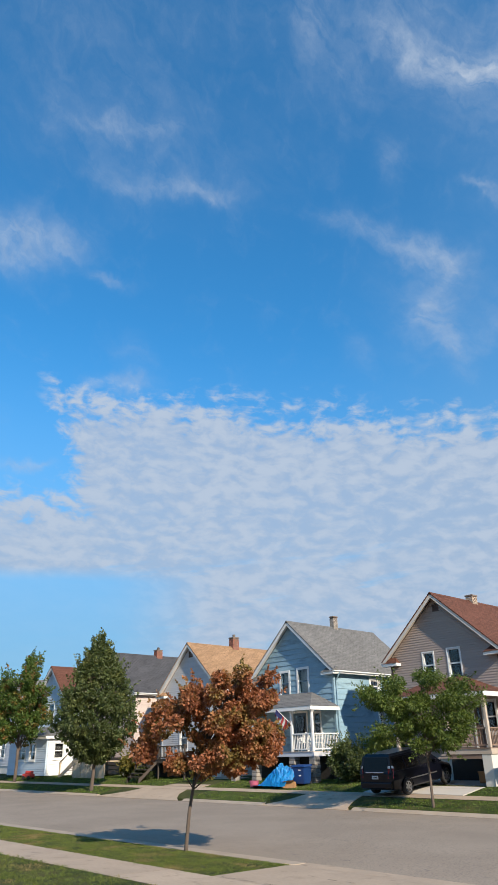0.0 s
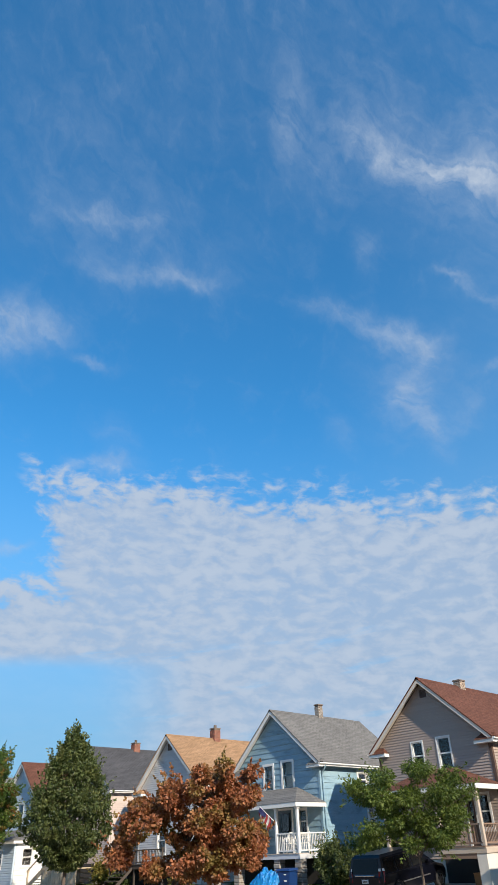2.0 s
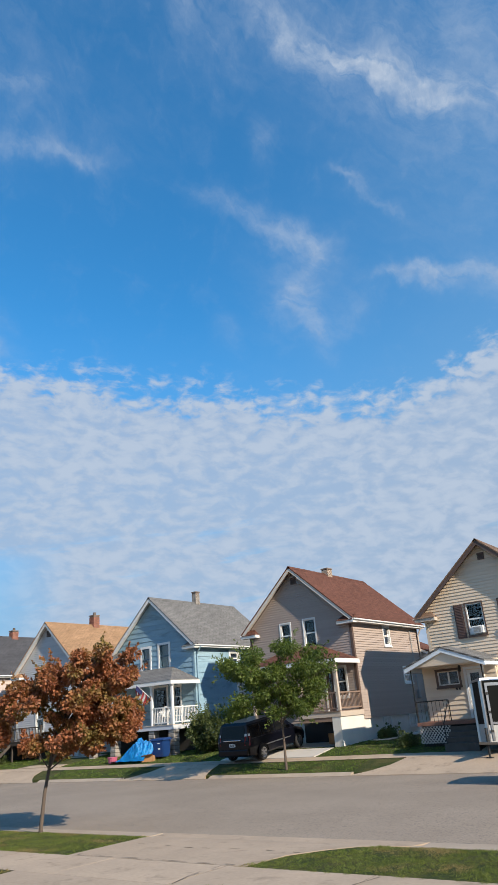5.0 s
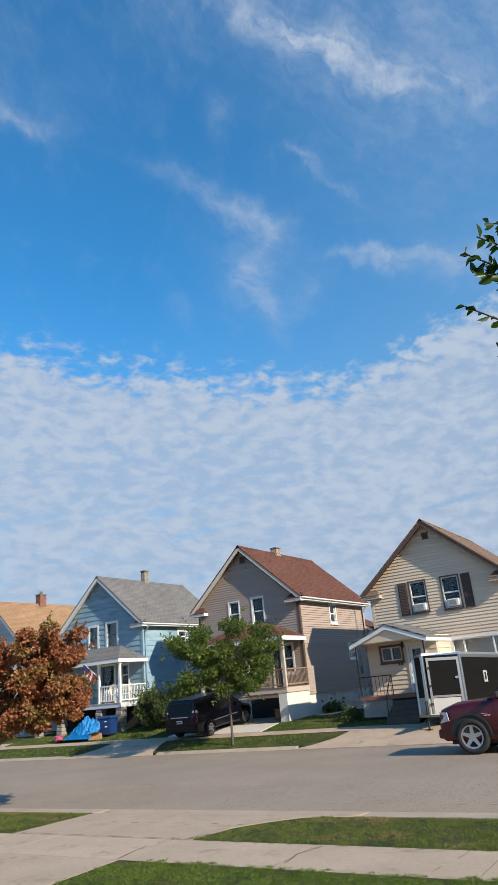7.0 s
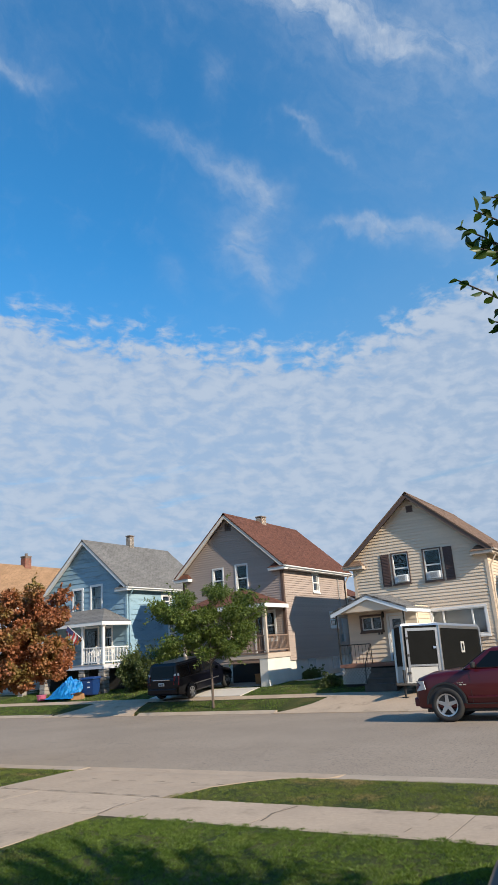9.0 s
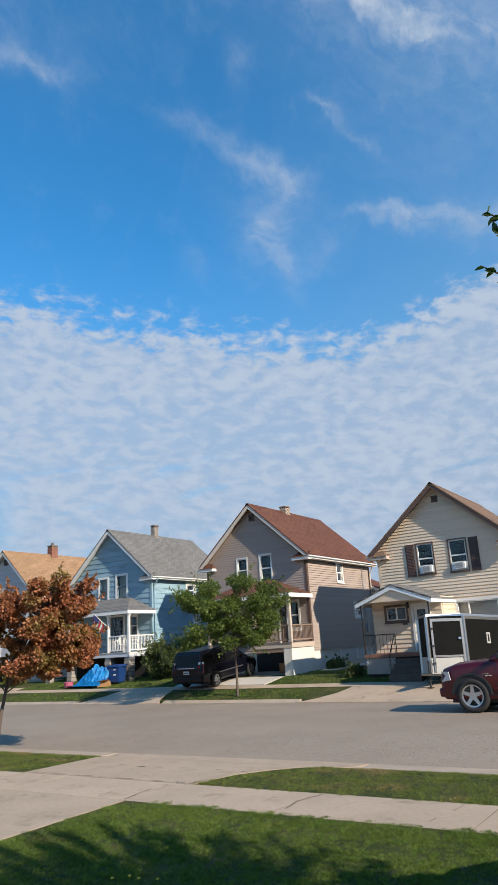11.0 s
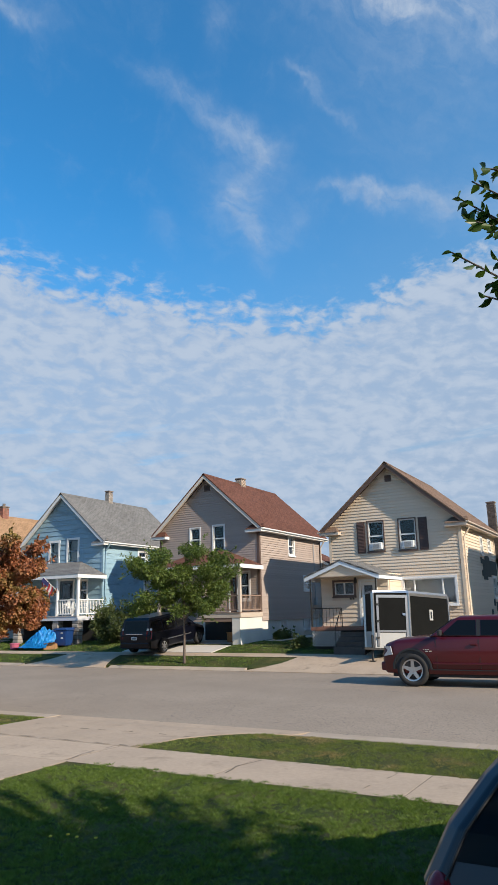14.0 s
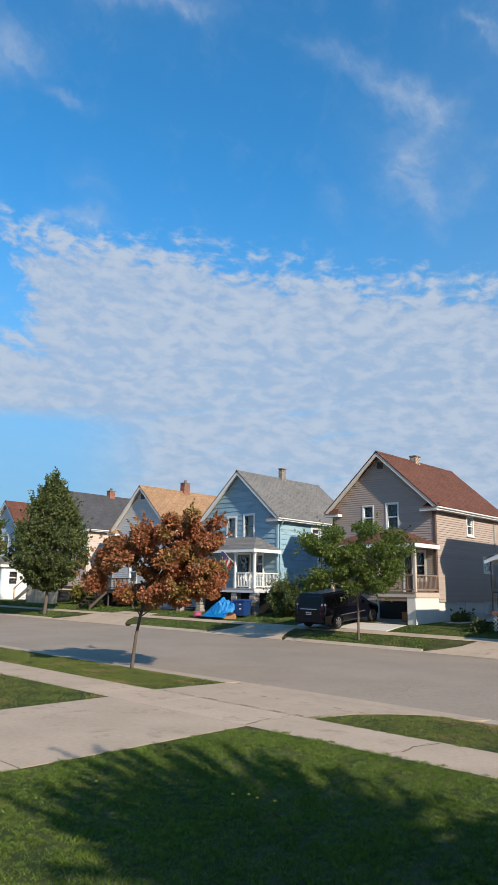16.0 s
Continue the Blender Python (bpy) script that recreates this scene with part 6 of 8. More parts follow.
def off_drive(x, y):
    edge = 0.10 * np.sin(x * 7) * 0.3 + 0.06 * np.sin(x * 23)
    lawn = (y < 7.92 + edge * 0.6) & ((x > -7.45 + 0.05 * np.sin(y * 9)) | (x < -11.05)) & ~((x > -7.9) & (x < -7.0) & (y > 7.45 + (x + 7.5)))
    strip_ = (y > 9.14 + edge * 0.6) & (y < 11.46)
    right = strip_ & (x > -7.4 + np.maximum(0, (y - 9.2)) ** 1.6 * 0.33)
    left = strip_ & (x < -11.28 - np.maximum(0, y - 9.2) * 0.1)
    return lawn | right | left


grass("grass", 900000, (-9.5, 0.6, 2.6, 8.1), 0.03, 1, 0.0026, "short mown green grass on the near lawn", off_drive)
grass("grass", 420000, (-26, 2.5, 9.0, 11.6), 0.03, 2, 0.0032, "green grass in the strip beside the kerb", off_drive, M_BLADE_DRY)
grass("grass", 180000, (-30, -9.5, 4.0, 8.1), 0.034, 3, 0.0045, "dry patchy grass beyond the driveway", off_drive, M_BLADE_DRY)


def far_lawn(x, y):
    drive = ((x > -22.1) & (x < -16.9)) | ((x > -10.3) & (x < -5.7)) | ((x > -37.3) & (x < -33.5))
    mouth = ((x > -25.4) & (x < -20.0)) | ((x > -13.6) & (x < -5.4)) | ((x > -39.7) & (x < -31.1))
    return ((y < 25.18) & ~mouth) | ((y > 26.53) & ~drive)


grass("grass", 250000, (-62, 0, 23.7, 30.2), 0.05, 4, 0.011, "mown lawn in front of the houses", far_lawn)
M_DANDELION = material("dandelion_yellow", (0.75, 0.5, 0.03), 0.7, vary=0.1, scale=20, bump=0.1)
for k, (x, y) in enumerate(((-5.06, 5.14), (-4.95, 5.25), (-4.82, 5.23), (-4.64, 5.28), (-6.32, 4.42))):
    d = thing("dandelion", "yellow dandelion flower in the lawn", "flower", (x, y, 0.2), "dandelions in the lawn")
    bm = bmesh.new()
    tube(bm, ((0, 0, -0.01), (0, 0, 0.06)), 0.003, 5)
    part("stalk", bm, M_BLADE, d)
    bm = bmesh.new()
    bmesh.ops.create_uvsphere(bm, u_segments=10, v_segments=5, radius=0.017, matrix=Matrix.Translation((0, 0, 0.065)) @ Matrix.Diagonal((1, 1, 0.5, 1)))
    part("flower_head", bm, M_DANDELION, d)


# ---- vehicles ----
def paint(name, colour, rough=0.25, metal=0.3, dust=0.12, coat=0.4):
    mat = material(name, colour, rough, metal, vary=0.06, scale=1.5, fine=200, bump=0.0, blotch=(tuple(min(1, c * 0.6 + 0.12) for c in colour), 0.6, 0.9, 1.2) if dust else None, spec=0.3 if coat < 0.3 else 0.6)
    for node in mat.node_tree.nodes:
        if node.type == "BSDF_PRINCIPLED":
            node.inputs["Coat Weight"].default_value = coat
            node.inputs["Coat Roughness"].default_value = 0.06
    return mat


M_RED = paint("dark_red_car_paint", (0.085, 0.004, 0.008), rough=0.3, dust=0)
M_NAVY = paint("navy_car_paint", (0.004, 0.005, 0.011), rough=0.3, dust=0, coat=0.18)
M_NAVY2 = paint("deep_blue_car_paint", (0.005, 0.007, 0.013), rough=0.4, dust=0)
M_TYRE = material("tyre_rubber", (0.022, 0.022, 0.023), 0.85, vary=0.2, scale=8, bump=0.2)
M_ALLOY = material("silver_alloy", (0.55, 0.55, 0.56), 0.3, metal=0.9, vary=0.06, scale=6, bump=0.02)
M_CHROME = material("chrome", (0.75, 0.75, 0.76), 0.12, metal=1.0, vary=0.03, scale=6, bump=0.0)
M_TRIMBLACK = material("black_plastic", (0.018, 0.018, 0.019), 0.6, vary=0.15, scale=8, bump=0.1)
M_CARGLASS = material("tinted_car_glass", (0.006, 0.007, 0.008), 0.08, vary=0.05, scale=2, bump=0.0, spec=0.22)
M_LAMPRED = material("red_lamp_lens", (0.17, 0.008, 0.012), 0.15, vary=0.1, scale=10, bump=0.0)
M_LAMPCLEAR = material("clear_lamp_lens", (0.62, 0.64, 0.66), 0.12, metal=0.3, vary=0.1, scale=12, bump=0.0)
M_PLATE = material("plate_white", (0.65, 0.66, 0.68), 0.5, vary=0.04, scale=8, bump=0.0)


def loft(bm, rings, cap=True):
    made = [[bm.verts.new(p) for p in r] for r in rings]
    for a, b in zip(made, made[1:]):
        n = len(a)
        for i in range(n):
            bm.faces.new((a[i], a[(i + 1) % n], b[(i + 1) % n], b[i]))
    if cap:
        bm.faces.new(made[0][::-1])
        bm.faces.new(made[-1])


def section(x, w, z0, z1, r=0.12, tuck=0.04, crown=0.03):
    """A rounded body section across a car at length x: half width w from z0 to z1."""
    zm = z0 + (z1 - z0) * 0.55
    half = [(w - tuck - 0.05, z0), (w - tuck, z0 + 0.06), (w, zm), (w - 0.015, z1 - r), (w - r * 0.45, z1 - r * 0.3), (w - r * 1.3, z1), (w * 0.4, z1 + crown)]
    return [(x, y, z) for y, z in half] + [(x, -y, z) for y, z in half[::-1]]


def wheel(car, x, y, r, w, side, spokes=5, rim=None, name="wheel"):
    """A tyre with tread shoulders, and a spoked rim under it. side: +1 or -1 along y, the outer face."""
    bm = bmesh.new()
    prof = ((r * 0.66, -w / 2), (r * 0.86, -w / 2 - 0.008), (r * 0.97, -w / 2 + 0.02), (r, -w / 4), (r, w / 4), (r * 0.97, w / 2 - 0.02), (r * 0.86, w / 2 + 0.008), (r * 0.66, w / 2))
    seg = 28
    rings = [[(x + q * math.cos(a), y + d, r + q * math.sin(a)) for q, d in prof] for a in (2 * math.pi * k / seg for k in range(seg))]
    made = [[bm.verts.new(p) for p in ring] for ring in rings]
    for i in range(seg):
        a, b = made[i], made[(i + 1) % seg]
        for k in range(len(prof)):
            k2 = (k + 1) % len(prof)
            bm.faces.new((a[k], a[k2], b[k2], b[k]))
    tyre = part(name, bm, M_TYRE, car, smooth=True)
    face = y + side * (w / 2 - 0.02)
    bm = bmesh.new()
    ring_in, ring_out = r * 0.58, r * 0.67
    v = []
    for k in range(seg):
        a = 2 * math.pi * k / seg
        v.append([bm.verts.new((x + q * math.cos(a), d, r + q * math.sin(a))) for q, d in ((ring_out, face + side * 0.01), (ring_in, face), (ring_in, face - side * 0.1), (ring_out, face - side * 0.1))])
    for k in range(seg):
        a, b = v[k], v[(k + 1) % seg]
        for i in range(4):
            bm.faces.new((a[i], a[(i + 1) % 4], b[(i + 1) % 4], b[i]))
    for k in range(spokes):
        a = 2 * math.pi * k / spokes + 0.3
        ux, uz = math.cos(a), math.sin(a)
        px, pz = -uz, ux
        def at(q, s, d):
            return (x + ux * q + px * s, d, r + uz * q + pz * s)
        q1, s0, s1 = r * 0.6, r * 0.13, r * 0.085
        hull(bm, (at(0.02, -s0, face - side * 0.05), at(0.02, s0, face - side * 0.05), at(0.02, s0, face - side * 0.01), at(0.02, -s0, face - side * 0.01)), (at(q1, -s1, face - side * 0.05), at(q1, s1, face - side * 0.05), at(q1, s1, face), at(q1, -s1, face)))
    part("rim", bm, rim or M_ALLOY, tyre)
    bm = bmesh.new()
    tube(bm, ((x, face - side * 0.12, r), (x, face - side * 0.10, r)), r * 0.6, 20)
    part("brake_disc", bm, M_TRIMBLACK, tyre)
    bm = bmesh.new()
    tube(bm, ((x, face - side * 0.05, r), (x, face + side * 0.005, r)), r * 0.13, 12)
    part("hub_cap", bm, rim or M_ALLOY, tyre)


def arch(car, x, y, r, side, mat, wide=0.06):
    """A wheel arch: a dark well and a flared lip round it."""
    bm = bmesh.new()
    pts = [(x + r * math.cos(a), r * 0.92 + r * math.sin(a)) for a in (math.pi * k / 14 for k in range(15))]
    lo = [(px, y + side * 0.006, pz) for px, pz in pts]
    hull(bm, lo, [(px, y - side * 0.25, pz) for px, pz in pts])
    well = part("wheel_well", bm, M_TRIMBLACK, car)
    bm = bmesh.new()
    rows = []
    for k in range(15):
        a = math.pi * k / 14
        c, s = math.cos(a), math.sin(a)
        rows.append([bm.verts.new((x + q * c, y + side * d, r * 0.92 + q * s)) for q, d in ((r * 0.99, 0.0), (r * 0.99, 0.035), (r + wide, 0.03), (r + wide, 0.0))])
    for a, b in zip(rows, rows[1:]):
        for i in range(4):
            bm.faces.new((a[i], a[(i + 1) % 4], b[(i + 1) % 4], b[i]))
    bm.faces.new(rows[0])
    bm.faces.new(rows[-1][::-1])
    part("arch_lip", bm, mat, well)


def plate4(bm, quad, n, t=0.008):
    """A thin slab on four corners, thickened along n."""
    n = Vector(n).normalized() * t
    hull(bm, [tuple(Vector(p)) for p in quad], [tuple(Vector(p) + n) for p in quad])


def pickup():
    """Facing -x; the near side is -y. Own space: front bumper at x = 0."""
    car = thing("pickup_truck", "dark red pickup truck parked at the kerb", "truck", (-6.9, 20.8, 0.02), turn=1.0)
    W = 0.98
    bm = bmesh.new()
    loft(bm, [section(0.06, W - 0.10, 0.42, 0.98, 0.10), section(0.16, W - 0.03, 0.36, 1.16, 0.12), section(0.5, W, 0.34, 1.27, 0.12), section(1.0, W, 0.34, 1.32, 0.13), section(1.42, W, 0.34, 1.34, 0.13), section(1.55, W, 0.34, 1.36, 0.1), section(3.70, W, 0.34, 1.36, 0.06), section(3.72, W - 0.01, 0.34, 1.36, 0.06)])
    part("cab_body", bm, M_RED, car, smooth=True)
    bm = bmesh.new()
    z0, z1 = 1.34, 1.90
    # greenhouse: ring loft between the belt line and the roof
    belt = [(1.42, -0.93, z0), (3.72, -0.93, z0), (3.72, 0.93, z0), (1.42, 0.93, z0)]
    eave = [(2.13, -0.77, z1 - 0.07), (3.58, -0.77, z1 - 0.06), (3.58, 0.77, z1 - 0.06), (2.13, 0.77, z1 - 0.07)]
    roof = [(2.32, -0.66, z1), (3.46, -0.66, z1 + 0.01), (3.46, 0.66, z1 + 0.01), (2.32, 0.66, z1)]
    loft(bm, [belt, eave, roof])
    bmesh.ops.bevel(bm, geom=bm.edges[:], offset=0.045, segments=3, profile=0.5, affect="EDGES")
    cab = part("cab_roof", bm, M_RED, car)
    for s in (-1, 1):
        def on(x, f, out=0.004):
            return (x, s * (lerp(0.93, 0.77, f) + out), lerp(z0, z1 - 0.065, f))
        for quad in (((1.76, 0.08), (2.72, 0.08), (2.72, 0.9), (2.24, 0.9)), ((2.86, 0.08), (3.50, 0.08), (3.46, 0.9), (2.86, 0.9))):
            bm = bmesh.new()
            plate4(bm, [on(*q) for q in quad], (0, s, 0.2), 0.01)
            part("side_window", bm, M_CARGLASS, cab)
        bm = bmesh.new()
        plate4(bm, [on(2.74, 0.06), on(2.84, 0.06), on(2.84, 0.92), on(2.74, 0.92)], (0, s, 0.2), 0.012)
        part("door_pillar", bm, M_TRIMBLACK, cab)
    bm = bmesh.new()
    plate4(bm, [(1.50, -0.82, z0 + 0.06), (1.50, 0.82, z0 + 0.06), (2.08, 0.70, z1 - 0.09), (2.08, -0.70, z1 - 0.09)], (-0.62, 0, 0.78), 0.02)
    part("windscreen", bm, M_CARGLASS, cab)
    bm = bmesh.new()
    plate4(bm, [(3.70, -0.78, z0 + 0.08), (3.70, 0.78, z0 + 0.08), (3.60, 0.68, z1 - 0.12), (3.60, -0.68, z1 - 0.12)], (1, 0, 0.2), 0.02)
    part("rear_window", bm, M_CARGLASS, cab)
    # load bed with open top
    bm = bmesh.new()
    for a, b, c, d, e, f in ((3.745, 5.75, -W, -W + 0.09, 0.45, 1.33), (3.745, 5.75, W - 0.09, W, 0.45, 1.33), (3.745, 3.88, -W + 0.09, W - 0.09, 0.45, 1.33), (3.88, 5.70, -W + 0.09, W - 0.09, 0.45, 0.75)):
        soft_box(bm, a, b, c, d, e, f, 0.02, 1)
    part("load_bed", bm, M_RED, car)
    bm = bmesh.new()
    soft_box(bm, 5.70, 5.77, -0.88, 0.88, 0.5, 1.32, 0.02, 1)
    part("tailgate", bm, M_RED, car)
    for s in (-1, 1):
        y = s * W
        for x in (0.92, 4.5):
            arch(car, x, y, 0.52, s, M_TRIMBLACK, 0.045)
            wheel(car, x, s * (W - 0.10), 0.45, 0.28, s)
        bm = bmesh.new()
        plate4(bm, [(0.05, s * 0.55, 0.82), (0.12, s * 0.94, 0.82), (0.38, s * 1.0, 0.87), (0.34, s * 1.0, 1.09), (0.11, s * 0.94, 1.1), (0.04, s * 0.55, 1.05)], (-0.6, s * 0.8, 0), 0.02)
        part("headlight", bm, M_LAMPCLEAR, car)
        bm = bmesh.new()
        soft_box(bm, 1.72, 1.83, *sorted((s * (W - 0.02), s * (W + 0.2))), 1.38, 1.54, 0.035, 2)
        part("wing_mirror", bm, M_TRIMBLACK, car)
        for x in (2.55, 3.42):
            bm = bmesh.new()
            soft_box(bm, x, x + 0.2, *sorted((s * (W - 0.005), s * (W + 0.035))), 1.12, 1.17, 0.012, 1)
            part("door_handle", bm, M_RED, car)
        bm = bmesh.new()
        box(bm, 1.45, 3.7, *sorted((s * (W - 0.05), s * (W - 0.005))), 0.455, 0.48)
        part("sill_strip", bm, M_TRIMBLACK, car)
        for x in (1.62, 2.79, 3.62):
            bm = bmesh.new()
            box(bm, x, x + 0.005, *sorted((s * (W - 0.06), s * (W - 0.003))), 0.5, 1.28)
            part("door_gap", bm, M_TRIMBLACK, car)
        bm = bmesh.new()
        for k in range(3):
            box(bm, 1.26 + k * 0.06, 1.305 + k * 0.06, *sorted((s * (W - 0.01), s * (W + 0.006))), 1.0, 1.015)
        for k in range(2):
            box(bm, 1.32 + k * 0.10, 1.40 + k * 0.10, *sorted((s * (W - 0.01), s * (W + 0.006))), 0.945, 0.975)
        part("badge_bars", bm, M_CHROME, car)
    bm = bmesh.new()
    soft_box(bm, -0.02, 0.16, -0.9, 0.9, 0.42, 0.66, 0.05, 2)
    part("front_bumper", bm, M_RED, car)
    bm = bmesh.new()
    soft_box(bm, 0.02, 0.10, -0.54, 0.54, 0.72, 1.08, 0.03, 1)
    grille = part("grille", bm, M_TRIMBLACK, car)
    bm = bmesh.new()
    for a, b, c, d in ((-0.54, 0.54, 0.88, 0.92), (-0.02, 0.02, 0.74, 1.06)):
        soft_box(bm, 0.0, 0.03, a, b, c, d, 0.008, 1)
    part("crossbars", bm, M_RED, grille)
    for s in (-1, 1):
        bm = bmesh.new()
        soft_box(bm, 1.5, 3.66, *sorted((s * (W - 0.03), s * (W + 0.012))), 0.60, 0.66, 0.012, 1)
        part("side_moulding", bm, M_RED, car)
        bm = bmesh.new()
        soft_box(bm, 1.0, 1.06, *sorted((s * (W - 0.3), s * (W - 0.28))), 0.3, 0.9, 0.005, 1)
        part("splash_guard", bm, M_TRIMBLACK, car)
    bm = bmesh.new()
    box(bm, 0.3, 5.6, -0.8, 0.8, 0.26, 0.40)
    part("chassis", bm, M_TRIMBLACK, car)
    bm = bmesh.new()
    tube(bm, ((3.95, -0.75, 1.33), (4.0, -0.75, 1.52), (4.35, -0.75, 1.35)), 0.025, 6)
    part("bed_rack", bm, M_TRIMBLACK, car)


pickup()


def minivan():
    """Facing +y in the drive; own space runs along x from the rear (0) to the nose."""
    car = thing("minivan", "dark navy minivan parked in the drive", "van", (-20.72, 25.5, 0.36), turn=90)
    car.matrix_basis = Matrix.Translation((-20.12, 25.2, 0.33)) @ Euler((0, radians(-6.1), radians(87.8)), "XYZ").to_matrix().to_4x4() @ Matrix.Scale(0.94, 4)
    W = 0.97
    bm = bmesh.new()
    loft(bm, [section(0.0, W - 0.08, 0.36, 0.94, 0.08), section(0.08, W - 0.02, 0.3, 1.0, 0.08), section(0.4, W, 0.26, 1.04, 0.06), section(3.3, W, 0.26, 1.02, 0.08), section(3.9, W - 0.02, 0.28, 0.98, 0.14), section(4.5, W - 0.1, 0.3, 0.84, 0.16), section(4.72, W - 0.25, 0.36, 0.66, 0.12)])
    part("body", bm, M_NAVY, car)
    bm = bmesh.new()
    loft(bm, [[(0.04, -0.93, 0.98), (3.75, -0.93, 0.98), (3.75, 0.93, 0.98), (0.04, 0.93, 0.98)], [(0.22, -0.78, 1.62), (2.75, -0.78, 1.66), (2.75, 0.78, 1.66), (0.22, 0.78, 1.62)], [(0.34, -0.66, 1.72), (2.55, -0.66, 1.74), (2.55, 0.66, 1.74), (0.34, 0.66, 1.72)]])
    cab = part("greenhouse", bm, M_NAVY, car)
    for s in (-1, 1):
        def on(x, f):
            return (x, s * (lerp(0.93, 0.78, f) + 0.004), lerp(0.98, 1.63, f))
        for quad in (((0.22, 0.12), (1.05, 0.12), (1.05, 0.88), (0.36, 0.88)), ((1.12, 0.12), (2.1, 0.12), (2.1, 0.9), (1.12, 0.9)), ((2.17, 0.12), (3.2, 0.12), (2.7, 0.9), (2.17, 0.9))):
            bm = bmesh.new()
            plate4(bm, [on(*q) for q in quad], (0, s, 0.2), 0.008)
            part("side_window", bm, M_CARGLASS, cab)
        for x in (0.98, 3.86):
            arch(car, x, s * W, 0.37, s, M_NAVY, 0.03)
            wheel(car, x, s * (W - 0.07), 0.33, 0.22, s, 6)
        bm = bmesh.new()
        box(bm, 1.2, 3.2, *sorted((s * (W - 0.004), s * (W + 0.014))), 0.60, 0.64)
        part("side_moulding", bm, M_ALLOY, car)
        bm = bmesh.new()
        plate4(bm, [(-0.005, s * 0.70, 0.78), (0.1, s * 0.965, 0.78), (0.20, s * 0.945, 1.16), (0.06, s * 0.72, 1.16)], (-0.7, s * 0.7, 0), 0.03)
        part("tail_lamp", bm, M_LAMPRED, car)
        bm = bmesh.new()
        plate4(bm, [(0.06, s * 0.72, 1.165), (0.20, s * 0.945, 1.165), (0.22, s * 0.92, 1.26), (0.09, s * 0.72, 1.26)], (-0.7, s * 0.7, 0), 0.03)
        part("reversing_lamp", bm, M_LAMPCLEAR, car)
        bm = bmesh.new()
        soft_box(bm, 3.05, 3.2, *sorted((s * 0.95, s * 1.14)), 1.02, 1.18, 0.04, 2)
        part("wing_mirror", bm, M_NAVY, car)
    bm = bmesh.new()
    plate4(bm, [(0.075, -0.74, 1.08), (0.075, 0.74, 1.08), (0.205, 0.66, 1.58), (0.205, -0.66, 1.58)], (-1, 0, 0.2), 0.01)
    part("rear_window", bm, M_CARGLASS, cab)
    bm = bmesh.new()
    plate4(bm, [(3.66, -0.8, 1.03), (3.66, 0.8, 1.03), (2.83, 0.7, 1.6), (2.83, -0.7, 1.6)], (0.6, 0, 0.8), 0.01)
    part("windscreen", bm, M_CARGLASS, cab)
    bm = bmesh.new()
    soft_box(bm, -0.07, 0.06, -0.88, 0.88, 0.36, 0.62, 0.04, 2)
    part("rear_bumper", bm, M_NAVY, car)
    bm = bmesh.new()
    soft_box(bm, -0.03, 0.02, -0.52, 0.52, 0.985, 1.03, 0.01, 1)
    part("chrome_strip", bm, M_CHROME, car)
    bm = bmesh.new()
    soft_box(bm, -0.045, -0.005, -0.17, 0.17, 0.74, 0.88, 0.006, 1)
    pl = part("number_plate", bm, M_PLATE, car)
    bm = bmesh.new()
    for k in range(5):
        box(bm, -0.05, -0.046, -0.12 + k * 0.05, -0.085 + k * 0.05, 0.78, 0.84)
    part("plate_bars", bm, M_TRIMBLACK, pl)


minivan()


